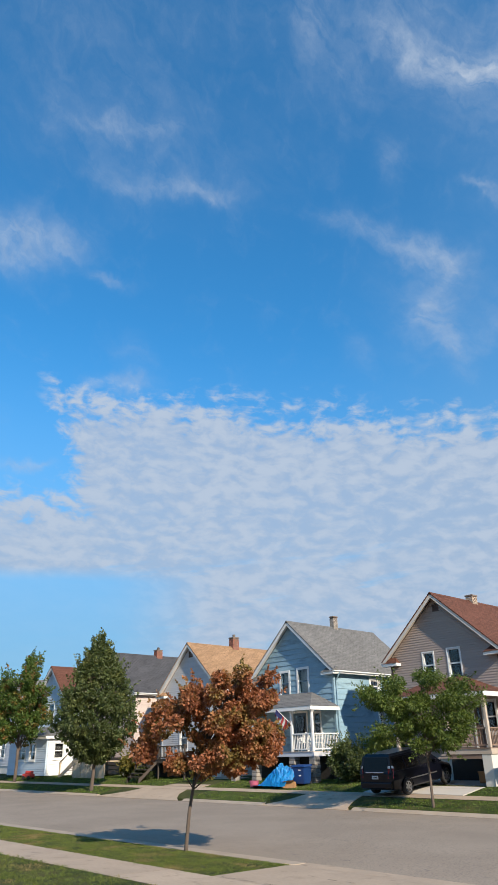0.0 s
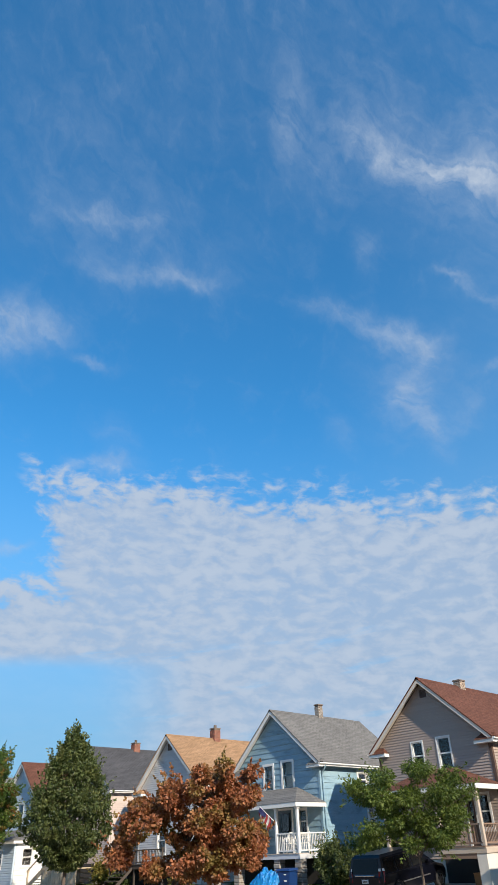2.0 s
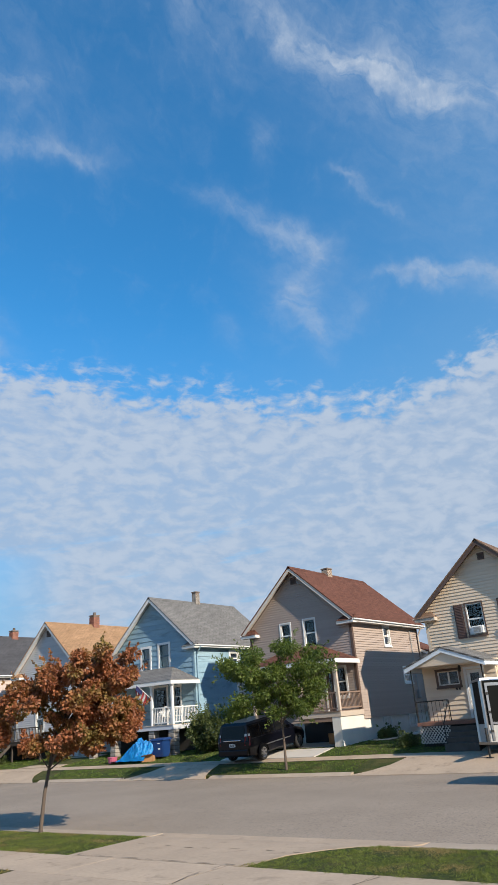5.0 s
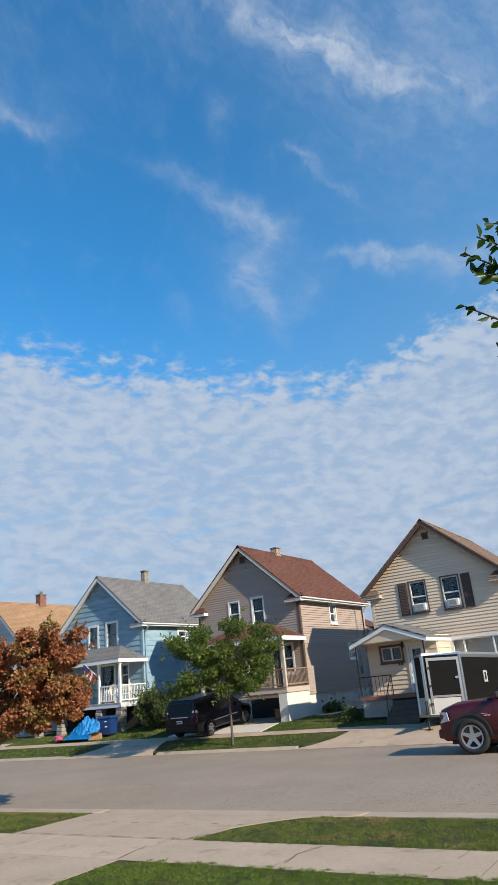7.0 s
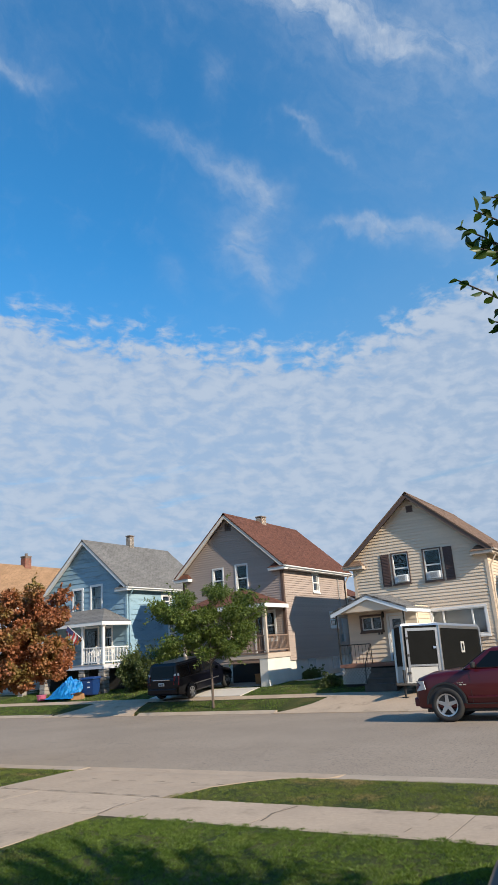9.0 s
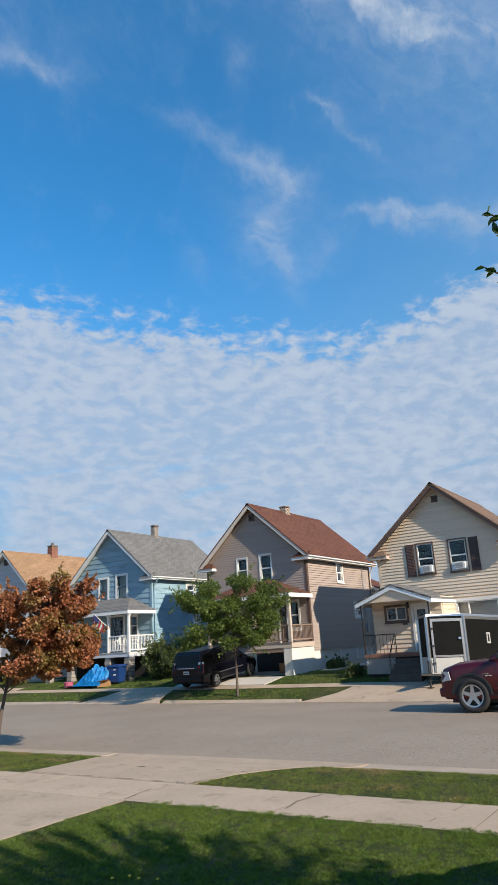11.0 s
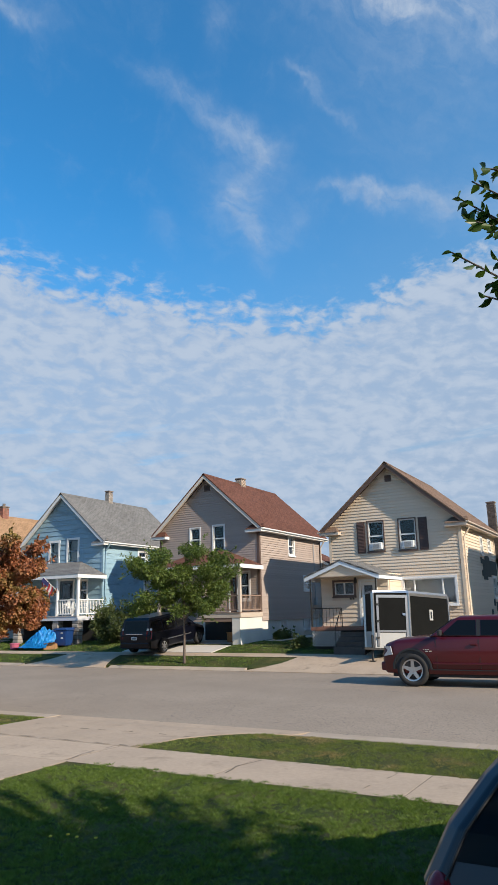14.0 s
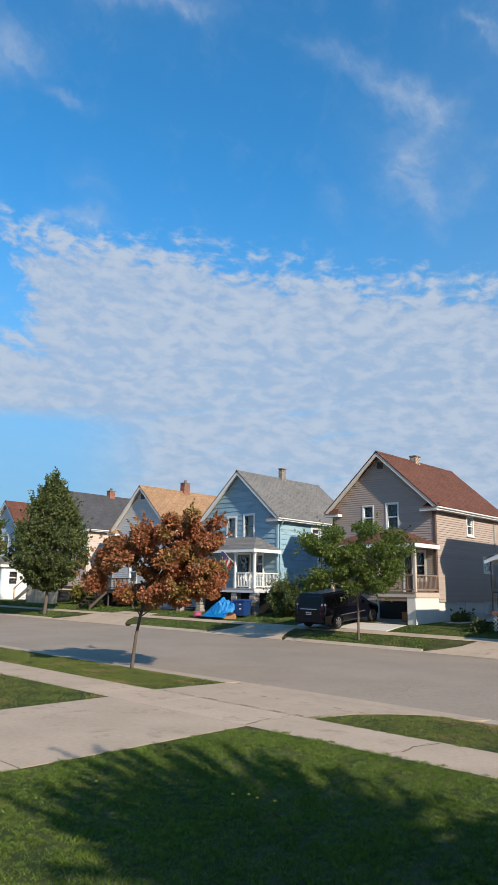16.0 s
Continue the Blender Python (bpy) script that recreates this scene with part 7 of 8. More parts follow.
def hatchback():
    """The car close by, seen over its tail. Own space: tail at y = 0, nose towards +y."""
    car = thing("hatchback_car", "deep blue hatchback parked on the lawn side, in shade", "car", (0.02, 2.78, 0.23))
    W = 0.955
    def sec(y, w, z0, z1, r=0.12):
        return [(b, a, c) for a, b, c in section(y, w, z0, z1, r)]
    bm = bmesh.new()
    loft(bm, [sec(0.0, W - 0.16, 0.34, 0.84), sec(0.10, W - 0.05, 0.28, 0.96), sec(0.4, W, 0.25, 1.0), sec(2.9, W, 0.25, 0.98), sec(3.6, W - 0.03, 0.27, 0.9), sec(4.1, W - 0.15, 0.3, 0.74), sec(4.25, W - 0.3, 0.36, 0.6)])
    part("body", bm, M_NAVY2, car, smooth=True)
    bm = bmesh.new()
    rings = []
    for k, (f, z, yr, yfr, w) in enumerate(((0, 0.97, 0.10, 3.3, 0.935), (0.3, 1.17, 0.17, 2.95, 0.835), (0.65, 1.34, 0.29, 2.5, 0.70), (0.9, 1.46, 0.40, 2.25, 0.575), (1.0, 1.51, 0.52, 2.1, 0.46))):
        rings.append([(-w, yr + 0.09, z), (-w + 0.015, yr + 0.04, z), (-w + 0.06, yr, z), (w - 0.06, yr, z), (w - 0.015, yr + 0.04, z), (w, yr + 0.09, z), (w, yfr, z), (-w, yfr, z)])
    loft(bm, rings)
    bmesh.ops.bevel(bm, geom=bm.edges[:], offset=0.008, segments=2, profile=0.5, affect="EDGES")
    cab = part("greenhouse", bm, M_NAVY2, car)
    def back(x, f, out=0.006):
        """A point on the sloping hatch."""
        zs = (0.97, 1.17, 1.34, 1.46)
        ys = (0.10, 0.17, 0.29, 0.40)
        ws = (0.935, 0.835, 0.70, 0.575)
        g = f * 3
        i = min(int(g), 2)
        u = g - i
        return (x * (lerp(ws[i], ws[i + 1], u) - 0.065), lerp(ys[i], ys[i + 1], u) - out, lerp(zs[i], zs[i + 1], u))
    bm = bmesh.new()
    rows = [[bm.verts.new(back(-0.95 + 1.9 * i / 8, 0.16 + 0.8 * k / 5, 0.004)) for i in range(9)] for k in range(6)]
    for a, b in zip(rows, rows[1:]):
        for i in range(8):
            bm.faces.new((a[i], a[i + 1], b[i + 1], b[i]))
    bmesh.ops.solidify(bm, geom=bm.faces[:], thickness=-0.003)
    part("rear_window", bm, M_CARGLASS, cab, "dark tinted rear window")
    for s in (-1, 1):
        bm = bmesh.new()
        tube(bm, [back(s * 0.965, 0.02 + 0.94 * k / 6, 0.012) for k in range(7)], 0.006, 6)
        part("hatch_seal", bm, M_TRIMBLACK, cab)
    bm = bmesh.new()
    rows = []
    for i in range(9):
        x = -0.52 + 1.04 * i / 8
        e = 0.05 * (abs(i - 4) / 4) ** 2
        rows.append([bm.verts.new((x, y + e, z)) for y, z in ((0.62, 1.54), (0.26, 1.555), (0.225, 1.535), (0.27, 1.475), (0.5, 1.475))])
    for a, b in zip(rows, rows[1:]):
        for k in range(5):
            bm.faces.new((a[k], a[(k + 1) % 5], b[(k + 1) % 5], b[k]))
    bm.faces.new(rows[0])
    bm.faces.new(rows[-1][::-1])
    part("roof_spoiler", bm, M_NAVY2, car, smooth=False)
    for s in (-1, 1):
        bm = bmesh.new()
        tmp = bmesh.new()
        bmesh.ops.create_uvsphere(tmp, u_segments=16, v_segments=10, radius=1.0)
        merge(bm, tmp, Matrix.Translation((s * 0.85, 0.14, 0.89)) @ Matrix.Diagonal((0.075, 0.12, 0.14, 1)))
        part("tail_lamp", bm, M_LAMPRED, car, "red tail lamp", smooth=True)
        bm = bmesh.new()
        tube(bm, ((s * 0.45, 0.085, 1.08), (s * 0.45, 0.19, 1.08)), (0.1, 0.115), 20)
        hs = part("lamp_housing", bm, M_TRIMBLACK, car)
        bm = bmesh.new()
        tube(bm, ((s * 0.45, 0.068, 1.085), (s * 0.45, 0.086, 1.085)), (0.045, 0.06), 16)
        part("clear_lens", bm, M_LAMPCLEAR, hs)
    for s in (-1, 1):
        for y in (0.72, 3.35):
            bm = bmesh.new()
            tube(bm, ((s * (W - 0.20), y, 0.31), (s * (W - 0.17), y, 0.31), (s * (W - 0.02), y, 0.31), (s * (W + 0.004), y, 0.31)), (0.28, 0.31, 0.31, 0.28), 24)
            tyre = part("wheel", bm, M_TYRE, car)
            bm = bmesh.new()
            tube(bm, ((s * (W + 0.002), y, 0.31), (s * (W + 0.012), y, 0.31)), (0.2, 0.18), 20)
            part("rim", bm, M_ALLOY, tyre)
    bm = bmesh.new()
    soft_box(bm, -0.78, 0.78, -0.06, 0.1, 0.34, 0.6, 0.05, 2)
    part("rear_bumper", bm, M_NAVY2, car)
    bm = bmesh.new()
    plate4(bm, [(-0.7, 3.28, 1.02), (0.7, 3.28, 1.02), (0.55, 2.2, 1.45), (-0.55, 2.2, 1.45)], (0, 0.5, 0.8), 0.01)
    part("windscreen", bm, M_CARGLASS, cab)


hatchback()


def trailer():
    """An enclosed cargo trailer with a pointed nose; own space: nose tip at y = 0, box towards +y."""
    tr = thing("cargo_trailer", "black enclosed trailer with silver trim and pointed nose", "trailer", (-8.86, 24.9, 0.32), turn=-12)
    tr.matrix_basis = tr.matrix_basis @ pose(0, 0, 0, -2.5, 0, 0)
    M_SIDE = material("black_trailer_skin", (0.009, 0.0095, 0.0095), 0.6, vary=0.2, scale=2.5, bump=0.05, blotch=((0.02, 0.021, 0.021), 0.62, 0.85, 1.4), spec=0.06)
    M_SKIN = material("white_trailer_panel", (0.42, 0.42, 0.41), 0.45, vary=0.08, scale=2.5, bump=0.05)
    w, n, L, z0, z1 = 0.95, 1.0, 4.2, 0.42, 2.42
    foot = [(0, 0), (w, n), (w, L), (-w, L), (-w, n)]
    bm = bmesh.new()
    hull(bm, [(x, y, z0) for x, y in foot], [(x, y, z1) for x, y in foot])
    part("box", bm, M_SIDE, tr)
    bm = bmesh.new()
    hull(bm, [(x * 1.03, y - 0.02, z1) for x, y in foot], [(x * 0.98, y + 0.02, z1 + 0.09) for x, y in foot])
    part("roof", bm, M_ALLOY, tr)
    for x, y in ((0, -0.02), (w, n - 0.03), (-w, n - 0.03), (w, L), (-w, L)):
        bm = bmesh.new()
        soft_box(bm, x - 0.06, x + 0.06, y - 0.03, y + 0.06, z0, z1, 0.02, 1)
        part("corner_post", bm, M_ALLOY, tr)
    ang = math.atan2(n, w)
    def nose(u, z, out, s=1):
        """A point on the nose panel: u along it from the tip."""
        return (s * (u * math.cos(ang) + out * math.sin(ang)), u * math.sin(ang) - out * math.cos(ang), z)
    length = math.hypot(w, n)
    def panel(name, u0, u1, za, zb, out, mat, s=1, parent=tr):
        bm = bmesh.new()
        hull(bm, [nose(u, z, 0.002, s) for u, z in ((u0, za), (u1, za), (u1, zb), (u0, zb))], [nose(u, z, out, s) for u, z in ((u0, za), (u1, za), (u1, zb), (u0, zb))])
        return part(name, bm, mat, parent)
    panel("stone_guard", 0.05, length - 0.05, z0 + 0.02, 0.98, 0.015, M_SKIN)
    panel("stone_guard", 0.05, length - 0.05, z0 + 0.02, 1.02, 0.015, M_SKIN, -1)
    dr = panel("nose_door", 0.22, length - 0.16, 1.08, 2.22, 0.03, M_SIDE)
    for u0, u1, za, zb in ((0.13, 0.21, 0.5, 2.34), (length - 0.15, length - 0.07, 0.5, 2.34), (0.21, length - 0.15, 2.24, 2.34), (0.21, length - 0.15, 1.0, 1.07)):
        panel("door_frame", u0, u1, za, zb, 0.045, M_ALLOY, 1, dr)
    for z in (0.75, 1.35, 1.95):
        panel("hinge", 0.10, 0.2, z, z + 0.08, 0.07, M_TRIMBLACK, 1, dr)
    panel("latch", length - 0.28, length - 0.17, 1.6, 1.68, 0.07, M_CHROME, 1, dr)
    bm = bmesh.new()
    for a, b, c, d in ((2.55, 2.62, 1.45, 1.85), (2.75, 2.82, 1.45, 1.85), (2.62, 2.75, 1.45, 1.52), (2.62, 2.75, 1.78, 1.85)):
        box(bm, w + 0.002, w + 0.03, a, b, c, d)
    part("vent_frame", bm, M_SKIN, tr)
    bm = bmesh.new()
    box(bm, w + 0.002, w + 0.02, n + 0.05, L - 0.05, z0, z0 + 0.12)
    box(bm, w + 0.002, w + 0.02, n + 0.05, L - 0.05, z1 - 0.1, z1)
    part("side_rail", bm, M_ALLOY, tr)
    for s in (-1, 1):
        bm = bmesh.new()
        tube(bm, ((s * (w - 0.02), 2.7, 0.0), (s * (w + 0.18), 2.7, 0.0)), 0.32, 20)
        bmesh.ops.translate(bm, verts=bm.verts[:], vec=(0, 0, 0.24))
        part("wheel", bm, M_TYRE, tr)
    bm = bmesh.new()
    tube(bm, ((0, -0.12, -0.02), (0, -0.12, 0.9)), 0.035, 8)
    box(bm, -0.1, 0.1, -0.2, -0.04, -0.03, 0.0)
    part("jack_stand", bm, M_TRIMBLACK, tr)
    bm = bmesh.new()
    hull(bm, ((-0.06, -0.75, 0.40), (0.06, -0.75, 0.40), (0.5, 0.7, 0.34), (-0.5, 0.7, 0.34)), ((-0.06, -0.75, 0.47), (0.06, -0.75, 0.47), (0.5, 0.7, 0.42), (-0.5, 0.7, 0.42)))
    part("tow_bar", bm, M_TRIMBLACK, tr)


trailer()


# ---- yard things ----
M_TARP = material("bright_blue_tarp", (0.02, 0.36, 0.82), 0.4, vary=0.15, scale=3, bump=0.1, second=(0.012, 0.24, 0.62))
M_BIN = material("blue_bin_plastic", (0.007, 0.038, 0.15), 0.5, vary=0.12, scale=4, bump=0.1)
M_PINK2 = material("faded_pink_plastic", (0.5, 0.12, 0.2), 0.6, vary=0.15, scale=5, bump=0.1)
M_CARD = material("brown_cardboard", (0.4, 0.22, 0.1), 0.85, vary=0.15, scale=5, bump=0.2)
M_DARKWOOD = material("dark_stained_wood", (0.07, 0.055, 0.045), 0.75, vary=0.2, scale=3, bump=0.2, per=0.1)
M_REDPLAST = material("red_toy_plastic", (0.5, 0.05, 0.04), 0.5, vary=0.12, scale=5, bump=0.05)


def tarp_pile():
    """A crumpled tarpaulin thrown over a heap, with a few things sticking out at its foot."""
    rng = np.random.default_rng(7)
    at = (-28.35, 27.35, land(27.35))
    ob = thing("tarp", "bright blue tarpaulin thrown over a heap", "tarpaulin", at)
    bm = bmesh.new()
    nu, nv = 80, 56
    grid = []
    for j in range(nv):
        row = []
        for i in range(nu):
            u, v = i / (nu - 1) * 2 - 1, j / (nv - 1) * 2 - 1
            x, y = u * 1.25, v * 0.8
            h = 1.0 * max(0.0, 1 - (abs(u - 0.35) * 0.95) ** 1.6) * max(0.0, 1 - abs(v) ** 2.2)
            f = noise.fractal((x * 1.7, y * 1.7, 5.0), 0.8, 2.1, 4)
            ridge = abs(noise.noise((x * 3.1, y * 2.7, 1.0))) + 0.5 * abs(noise.noise((x * 7.3, y * 6.1, 4.0)))
            h = max(0.02, h + 0.35 * f * (h + 0.12) - 0.5 * ridge * (h + 0.08))
            row.append(bm.verts.new((x + 0.08 * f, y + 0.06 * f, h + 0.02)))
        grid.append(row)
    for a, b in zip(grid, grid[1:]):
        for i in range(nu - 1):
            bm.faces.new((a[i], a[i + 1], b[i + 1], b[i]))
    bmesh.ops.solidify(bm, geom=bm.faces[:], thickness=0.012)
    part("sheet", bm, M_TARP, ob)


tarp_pile()
box_thing = thing("cardboard_box", "crushed brown cardboard box beside the tarp", "box", (-27.15, 27.05, land(27.05)), turn=25)
bm = bmesh.new()
hull(bm, ((-0.3, -0.2, 0), (0.3, -0.2, 0), (0.3, 0.2, 0), (-0.3, 0.2, 0)), ((-0.26, -0.22, 0.22), (0.3, -0.16, 0.3), (0.27, 0.2, 0.26), (-0.3, 0.17, 0.18)))
part("carton", bm, M_CARD, box_thing)
bm = bmesh.new()
hull(bm, ((-0.26, -0.22, 0.22), (0.3, -0.16, 0.3), (0.34, -0.36, 0.36), (-0.24, -0.4, 0.3)), ((-0.26, -0.22, 0.226), (0.3, -0.16, 0.306), (0.34, -0.36, 0.366), (-0.24, -0.4, 0.306)))
part("flap", bm, M_CARD, box_thing)
toy = thing("toy_tub", "faded pink plastic tub beside the tarp", "tub", (-29.75, 27.0, land(27.0)))
bm = bmesh.new()
tube(bm, ((0, 0, 0), (0, 0, 0.28)), (0.2, 0.26), 14)
part("tub", bm, M_PINK2, toy)
bm = bmesh.new()
tube(bm, ((0, 0, 0.27), (0, 0, 0.3)), (0.28, 0.28), 14)
part("rim", bm, M_PINK2, toy)


def bin_(at, turn):
    """A tall lidded bin on two wheels with pale label bars on its front."""
    ob = thing("recycling_bin", "tall blue plastic bin with a lid by the blue porch", "bin", at, turn=turn)
    bm = bmesh.new()
    hull(bm, ((-0.34, -0.3, 0.06), (0.34, -0.3, 0.06), (0.34, 0.3, 0.06), (-0.34, 0.3, 0.06)), ((-0.4, -0.36, 0.84), (0.4, -0.36, 0.84), (0.4, 0.36, 0.84), (-0.4, 0.36, 0.84)))
    bmesh.ops.bevel(bm, geom=bm.edges[:], offset=0.03, segments=2, affect="EDGES")
    part("body", bm, M_BIN, ob)
    bm = bmesh.new()
    hull(bm, ((-0.43, -0.4, 0.85), (0.43, -0.4, 0.85), (0.43, 0.4, 0.85), (-0.43, 0.4, 0.85)), ((-0.38, -0.34, 0.92), (0.38, -0.34, 0.92), (0.38, 0.36, 0.96), (-0.38, 0.36, 0.96)))
    part("lid", bm, M_BIN, ob)
    for s in (-1, 1):
        bm = bmesh.new()
        tube(bm, ((s * 0.3, 0.3, 0.1), (s * 0.37, 0.3, 0.1)), 0.1, 14)
        part("wheel", bm, M_TYRE, ob)
    bm = bmesh.new()
    tube(bm, ((-0.3, 0.42, 0.86), (-0.3, 0.47, 0.88), (0.3, 0.47, 0.88), (0.3, 0.42, 0.86)), 0.018, 6)
    part("handle", bm, M_BIN, ob)
    for z in (0.42, 0.68):
        bm = bmesh.new()
        box(bm, 0.05, 0.2, -0.362 + (0.84 - z) * 0.07, -0.345 + (0.84 - z) * 0.07, z, z + 0.06)
        part("label_bar", bm, M_WHITE, ob)


bin_((-26.95, 27.75, land(27.75)), 8)

# inside the garage under the porch
for x, y, w, h, m in ((-17.65, 29.6, 0.45, 0.4, M_CARD), (-17.35, 29.7, 0.4, 0.6, M_REDPLAST), (-17.2, 29.2, 0.3, 0.3, M_DARKWOOD)):
    ob = thing("storage_box", "storage box in the dark garage under the porch", "box", (x, y, land(y) + 0.03), "boxes in the garage")
    bm = bmesh.new()
    soft_box(bm, -w / 2, w / 2, -w / 2, w / 2, 0, h, 0.02, 1)
    part("carton", bm, m, ob)
    bm = bmesh.new()
    box(bm, -w / 2 - 0.01, w / 2 + 0.01, -w / 2 - 0.01, w / 2 + 0.01, h, h + 0.04)
    part("lid", bm, m, ob)


# ---- porches farther along ----
porch_deck(orange, -43.2, -37.6, 28.3, 1.85, M_DARKWOOD, M_DARKWOOD)
baluster_rail(orange, M_DARKWOOD, (-43.1, 28.4), (-42.0, 28.4), 1.92, 2.62, 0.14)
baluster_rail(orange, M_DARKWOOD, (-40.5, 28.4), (-37.7, 28.4), 1.92, 2.62, 0.14)
for px in (-43.1, -42.0, -40.5, -37.7):
    post(orange, M_DARKWOOD, px, 28.4, 0.6, 2.7, 0.1)
for k in range(5):
    bm = bmesh.new()
    box(bm, -41.9, -40.6, 28.28 - (k + 1) * 0.27, 28.28 - k * 0.27, 1.62 - k * 0.2, 1.66 - k * 0.2)
    into(orange, part("stair_tread", bm, M_DARKWOOD))
for x in (-41.94, -40.58):
    bm = bmesh.new()
    hull(bm, ((x - 0.02, 28.28, 1.55), (x + 0.02, 28.28, 1.55), (x + 0.02, 26.95, 0.46), (x - 0.02, 26.95, 0.46)), ((x - 0.02, 28.28, 1.72), (x + 0.02, 28.28, 1.72), (x + 0.02, 26.95, 0.72), (x - 0.02, 26.95, 0.72)))
    into(orange, part("stair_stringer", bm, M_DARKWOOD))
# dark sheet set under this deck in place of its shade
bm = bmesh.new()
box(bm, -43.0, -37.8, 29.6, 29.7, 0.6, 1.6)
into(orange, part("underporch_shade", bm, M_SHADEBLACK))
# pale wooden stairs and deck of the house with the charcoal roof
porch_deck(charcoal, -51.6, -46.9, 28.3, 1.95, M_PALEWOOD, M_PALEWOOD)
for k in range(15):
    a = -51.4 + k * 0.3
    bm = bmesh.new()
    box(bm, a, a + 0.26, 28.26, 28.29, 0.6, 1.7)
    into(charcoal, part("skirt_board", bm, M_PALEWOOD))
for k in range(7):
    bm = bmesh.new()
    x = -51.65 - k * 0.3
    box(bm, x - 0.3, x, 28.4, 29.6, 1.76 - k * 0.17, 1.80 - k * 0.17)
    into(charcoal, part("stair_tread", bm, M_PALEWOOD))
for y in (28.38, 29.62):
    bm = bmesh.new()
    hull(bm, ((-51.62, y - 0.025, 1.5), (-51.62, y + 0.025, 1.5), (-53.8, y + 0.025, 0.5), (-53.8, y - 0.025, 0.5)), ((-51.62, y - 0.025, 1.85), (-51.62, y + 0.025, 1.85), (-53.8, y + 0.025, 0.78), (-53.8, y - 0.025, 0.78)))
    into(charcoal, part("stair_stringer", bm, M_PALEWOOD))
    bm = bmesh.new()
    hull(bm, ((-51.62, y - 0.03, 2.75), (-51.62, y + 0.03, 2.75), (-53.8, y + 0.03, 1.65), (-53.8, y - 0.03, 1.65)), ((-51.62, y - 0.03, 2.83), (-51.62, y + 0.03, 2.83), (-53.8, y + 0.03, 1.73), (-53.8, y - 0.03, 1.73)))
    into(charcoal, part("stair_rail", bm, M_PALEWOOD))
    for x, zt in ((-51.62, 2.8), (-53.75, 1.7)):
        post(charcoal, M_PALEWOOD, x, y, 0.6, zt, 0.1)
baluster_rail(charcoal, M_PALEWOOD, (-51.5, 28.36), (-47.0, 28.36), 2.05, 2.85, 0.18)
for k in range(4):
    bm = bmesh.new()
    box(bm, -46.8, -45.2, 28.5, 28.53, 0.95 + k * 0.28, 1.15 + k * 0.28)
    into(charcoal, part("fence_board", bm, M_DARKWOOD))

# enclosed porch of the light blue house; its side's sunlit glare is painted white
into(brown, boarded("porch_wall", M_SKYBLUE, None, 0, -62.6, -55.7, 0.75, 3.5, 28.1, -1, 0.16, ((-60.6, -59.4, 1.9, 3.1), (-58.6, -57.6, 1.9, 3.1))))
into(brown, boarded("porch_side", M_WHITE, None, 1, 28.24, YF - 0.03, 0.75, 3.5, -55.7, 1, 0.16, ((28.8, 29.6, 2.0, 3.1),)))
into(brown, window(None, 0, 28.1, -1, -60.6, -59.4, 1.9, 3.1, M_WHITE), window(None, 0, 28.1, -1, -58.6, -57.6, 1.9, 3.1, M_WHITE), window(None, 1, -55.7, 1, 28.8, 29.6, 2.0, 3.1, M_WHITE))
porch_roof(brown, -62.9, -55.4, 27.8, 3.65, -62.0, -57.2, 4.5, M_SH_GREY, M_WHITE)


def toy_car(at):
    ob = thing("toy_car", "red plastic ride-on toy on the lawn", "toy", at, turn=20)
    bm = bmesh.new()
    soft_box(bm, -0.45, 0.45, -0.25, 0.25, 0.15, 0.42, 0.06, 2)
    soft_box(bm, -0.2, 0.35, -0.22, 0.22, 0.4, 0.62, 0.08, 2)
    part("body", bm, M_REDPLAST, ob)
    for x in (-0.28, 0.28):
        for y in (-0.26, 0.26):
            bm = bmesh.new()
            tube(bm, ((x, y - 0.04, 0.14), (x, y + 0.04, 0.14)), 0.14, 12)
            part("wheel", bm, M_TYRE, ob)


toy_car((-56.8, 27.3, land(27.3)))


# ---- the rise beyond the row ----
M_POLE = material("weathered_pole_wood", (0.16, 0.13, 0.11), 0.9, vary=0.2, scale=3, bump=0.4, stretch=(1, 1, 0.2))
M_WIRE = material("black_cable", (0.02, 0.02, 0.02), 0.6, vary=0.1, scale=3, bump=0.0)


def utility_pole(x, y, top, arm):
    ob = thing("utility_pole", "weathered wooden utility pole with a crossarm", "pole", (x, y, land(y)), "utility poles on the rise")
    h = top - land(y)
    bm = bmesh.new()
    tube(bm, ((0, 0, -0.2), (0, 0, h)), (0.11, 0.075), 10)
    part("pole", bm, M_POLE, ob)
    bm = bmesh.new()
    box(bm, -arm, arm, -0.04, 0.04, h - 0.7, h - 0.6)
    part("crossarm", bm, M_POLE, ob)
    for s in (-0.9, -0.35, 0.35, 0.9):
        bm = bmesh.new()
        tube(bm, ((s * arm, 0, h - 0.6), (s * arm, 0, h - 0.42)), 0.05, 8)
        part("insulator", bm, M_TRIMBLACK, ob)
    bm = bmesh.new()
    tube(bm, ((0.3, 0, h - 2.0), (0.3, 0, h - 1.5)), 0.13, 12)
    part("transformer", bm, M_ACGRILLE, ob)


utility_pole(-11.1, 75, 8.5, 0.5)
utility_pole(-8.9, 75, 12.7, 0.7)


def cable(a, b, sag, r=0.03):
    a, b = Vector(a), Vector(b)
    mid = (a + b) / 2
    ob = tagged(new("overhead_cable"), "thin black overhead cable between poles", "cable", "overhead cables")
    ob.location = mid
    bm = bmesh.new()
    tube(bm, [tuple(a.lerp(b, f) - mid - Vector((0, 0, sag * 4 * f * (1 - f)))) for f in (k / 12 for k in range(13))], r, 5)
    part("wire", bm, M_WIRE, ob)


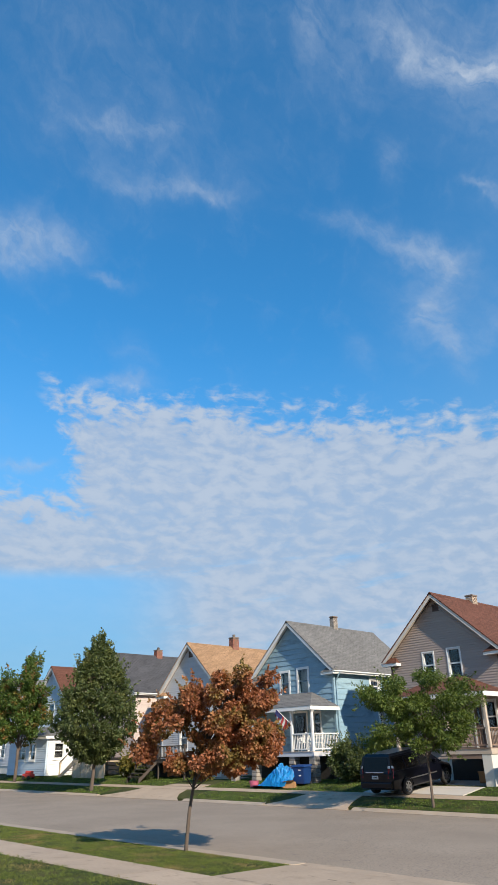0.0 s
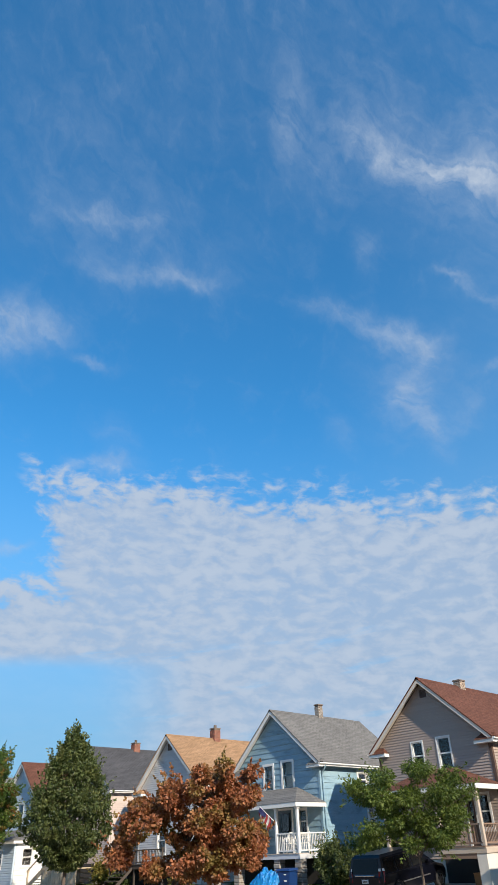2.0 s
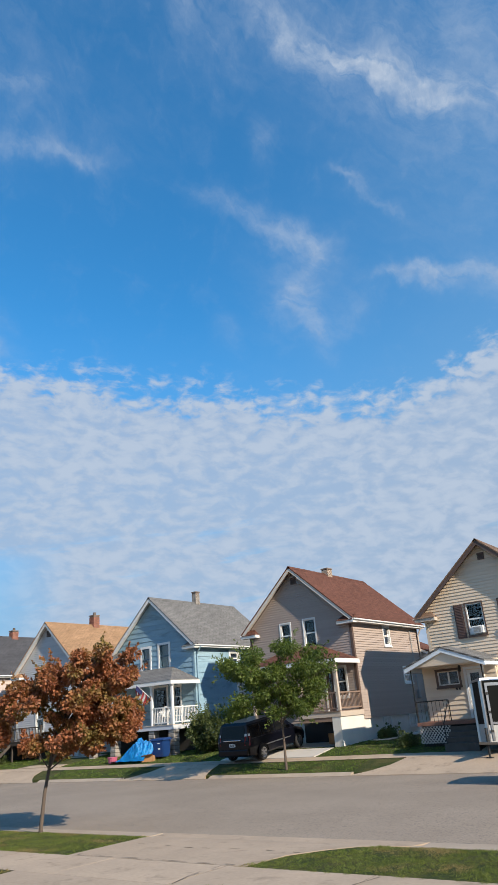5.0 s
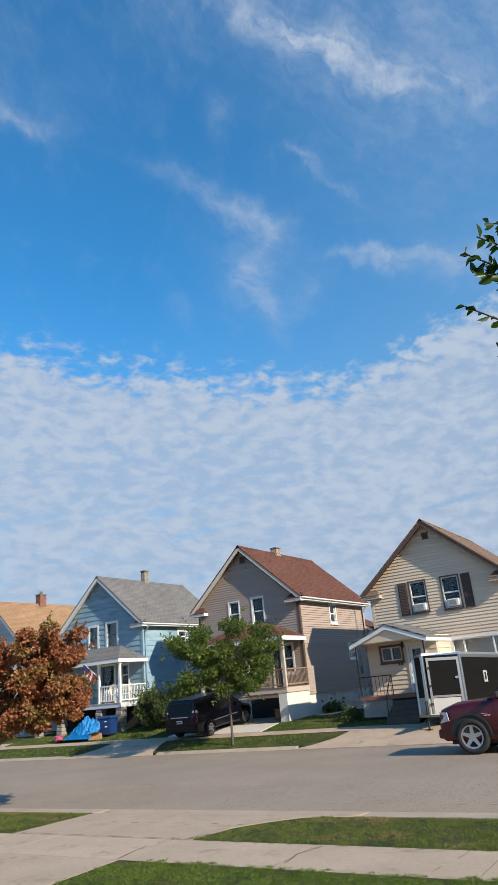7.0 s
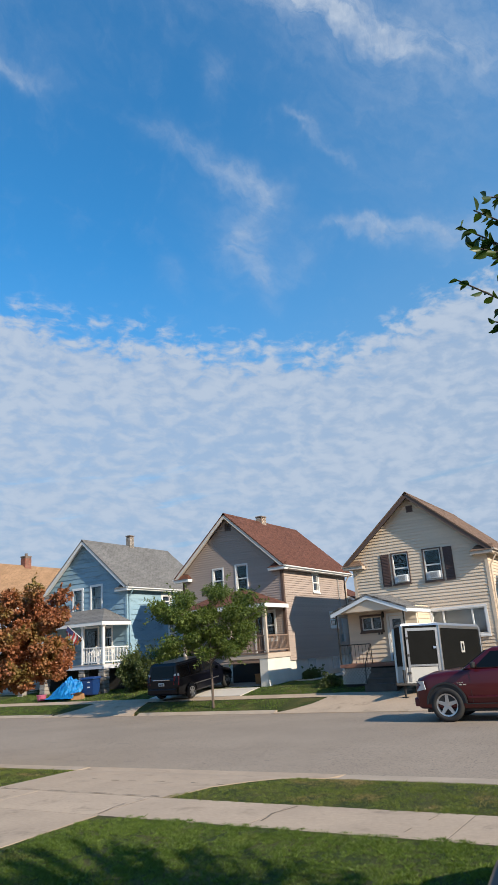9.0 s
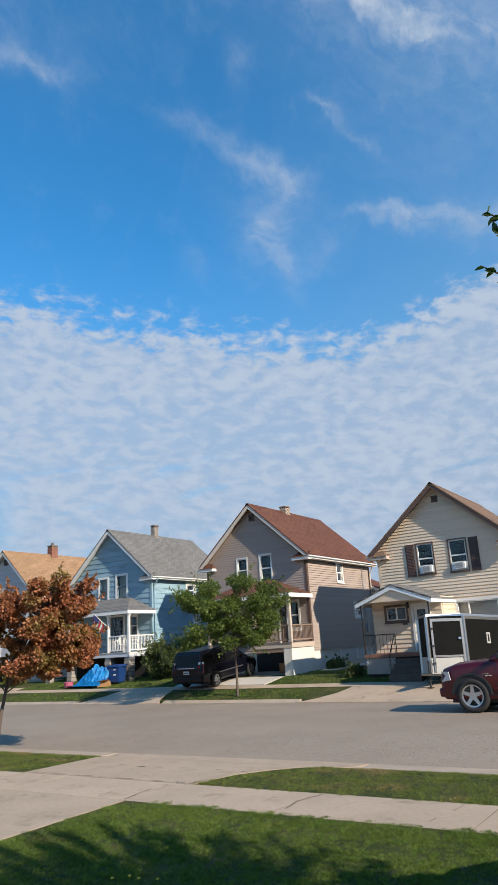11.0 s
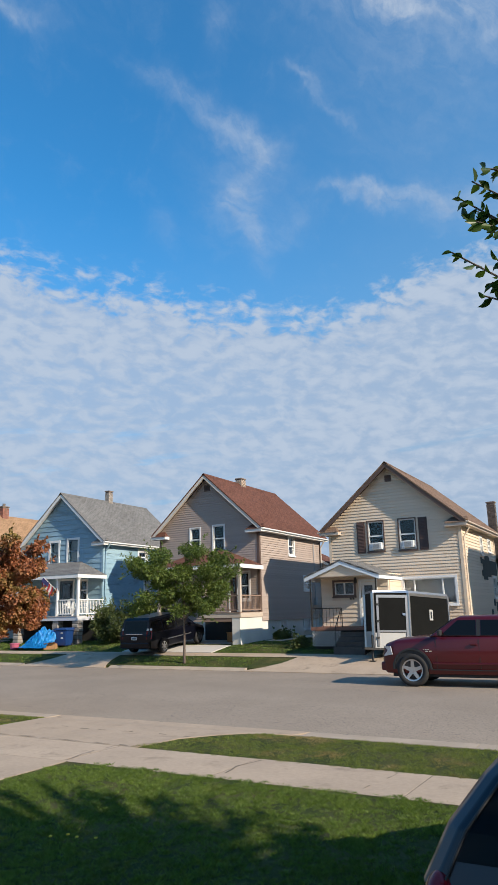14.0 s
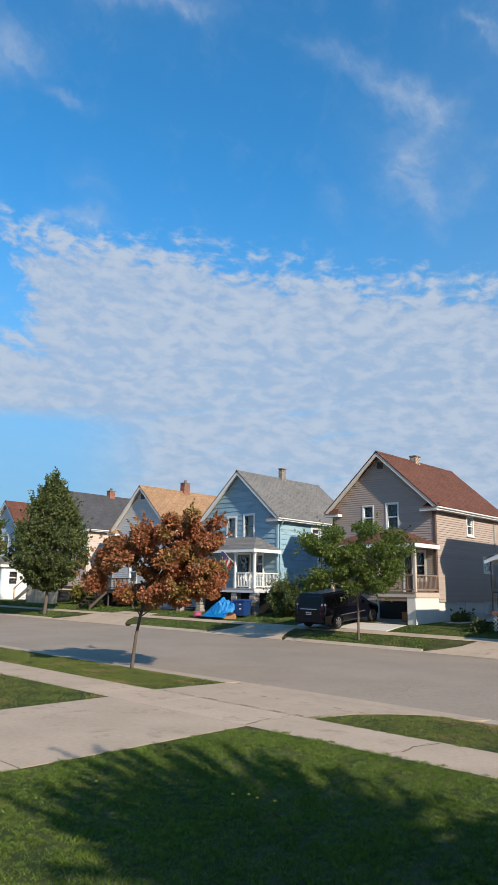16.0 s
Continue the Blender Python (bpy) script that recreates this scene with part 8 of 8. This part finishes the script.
cable((-60, 76, 7.2), (-11.2, 75, 6.4), 0.8)
cable((-11.2, 75, 6.3), (20, 75, 6.7), 0.5)
cable((-11.2, 75, 5.7), (20, 75, 5.5), 0.4)
cable((-14.5, 42, 6.4), (-8.0, 40.5, 4.2), 0.15, 0.014)


def far_car(at, mat, turn, label="dark car parked on the rise behind the houses"):
    """A parked car seen small, across the rise."""
    ob = thing("parked_car", label, "car", at, turn=turn)
    bm = bmesh.new()
    loft(bm, [section(0, 0.75, 0.3, 0.8), section(0.3, 0.88, 0.28, 0.95), section(3.6, 0.88, 0.28, 0.95), section(4.3, 0.75, 0.3, 0.75)])
    part("body", bm, mat, ob)
    bm = bmesh.new()
    loft(bm, [[(0.3, -0.82, 0.92), (3.3, -0.82, 0.92), (3.3, 0.82, 0.92), (0.3, 0.82, 0.92)], [(0.8, -0.65, 1.45), (2.5, -0.65, 1.45), (2.5, 0.65, 1.45), (0.8, 0.65, 1.45)]])
    part("cabin", bm, M_CARGLASS, ob)
    for x in (0.85, 3.4):
        for s in (-1, 1):
            bm = bmesh.new()
            tube(bm, ((x, s * 0.7, 0.32), (x, s * 0.9, 0.32)), 0.32, 14)
            part("wheel", bm, M_TYRE, ob)


far_car((-11.9, 88, land(88)), M_NAVY, 0)
far_car((-78.3, 31.5, land(31.5)), M_ALLOY, 0, "silver car parked beside a house at the end of the row")
strip("road", M_ROAD, ((85.5, land(85.5) + 0.03), (91, land(91) + 0.03)), -200, 200, "far asphalt lane on the rise", "road", 20)
shed = gable_house("house", "small white house on the rise", -14.0, -8.2, 97, 104, land(97), land(97) + 0.3, land(97) + 2.6, land(97) + 4.4, M_WHITEISH, M_SH_GREY, M_WHITE, M_WHITE, returns=False)
tree("leafy green tree on the rise", (-13.3, 92, land(92)), (1.2, 0.12), 8, ball(0, 0, 2.2, 1.2, 1.2, 1.3), 40, 0.5, 120, 0.25, M_LEAF_DARK, 60)
tree("leafy green tree on the rise", (-20.0, 96, land(96)), (1.2, 0.12), 8, ball(0, 0, 2.6, 1.8, 1.8, 1.6), 50, 0.6, 120, 0.3, M_LEAF_DARK, 61)

M_DRYGRASS = lawn_material("dry_slope_grass", (0.19, 0.15, 0.07), (0.27, 0.205, 0.11), 0.25)
strip("ground_slope", M_DRYGRASS, ((43, land(43) + 0.02), (46, land(46) + 0.02), (58, land(58) + 0.02), (66, land(66) + 0.02), (75, land(75) + 0.02), (85.4, land(85.4) + 0.02)), -200, 200, "dry brown grass slope below the far lane", "grass", 20)
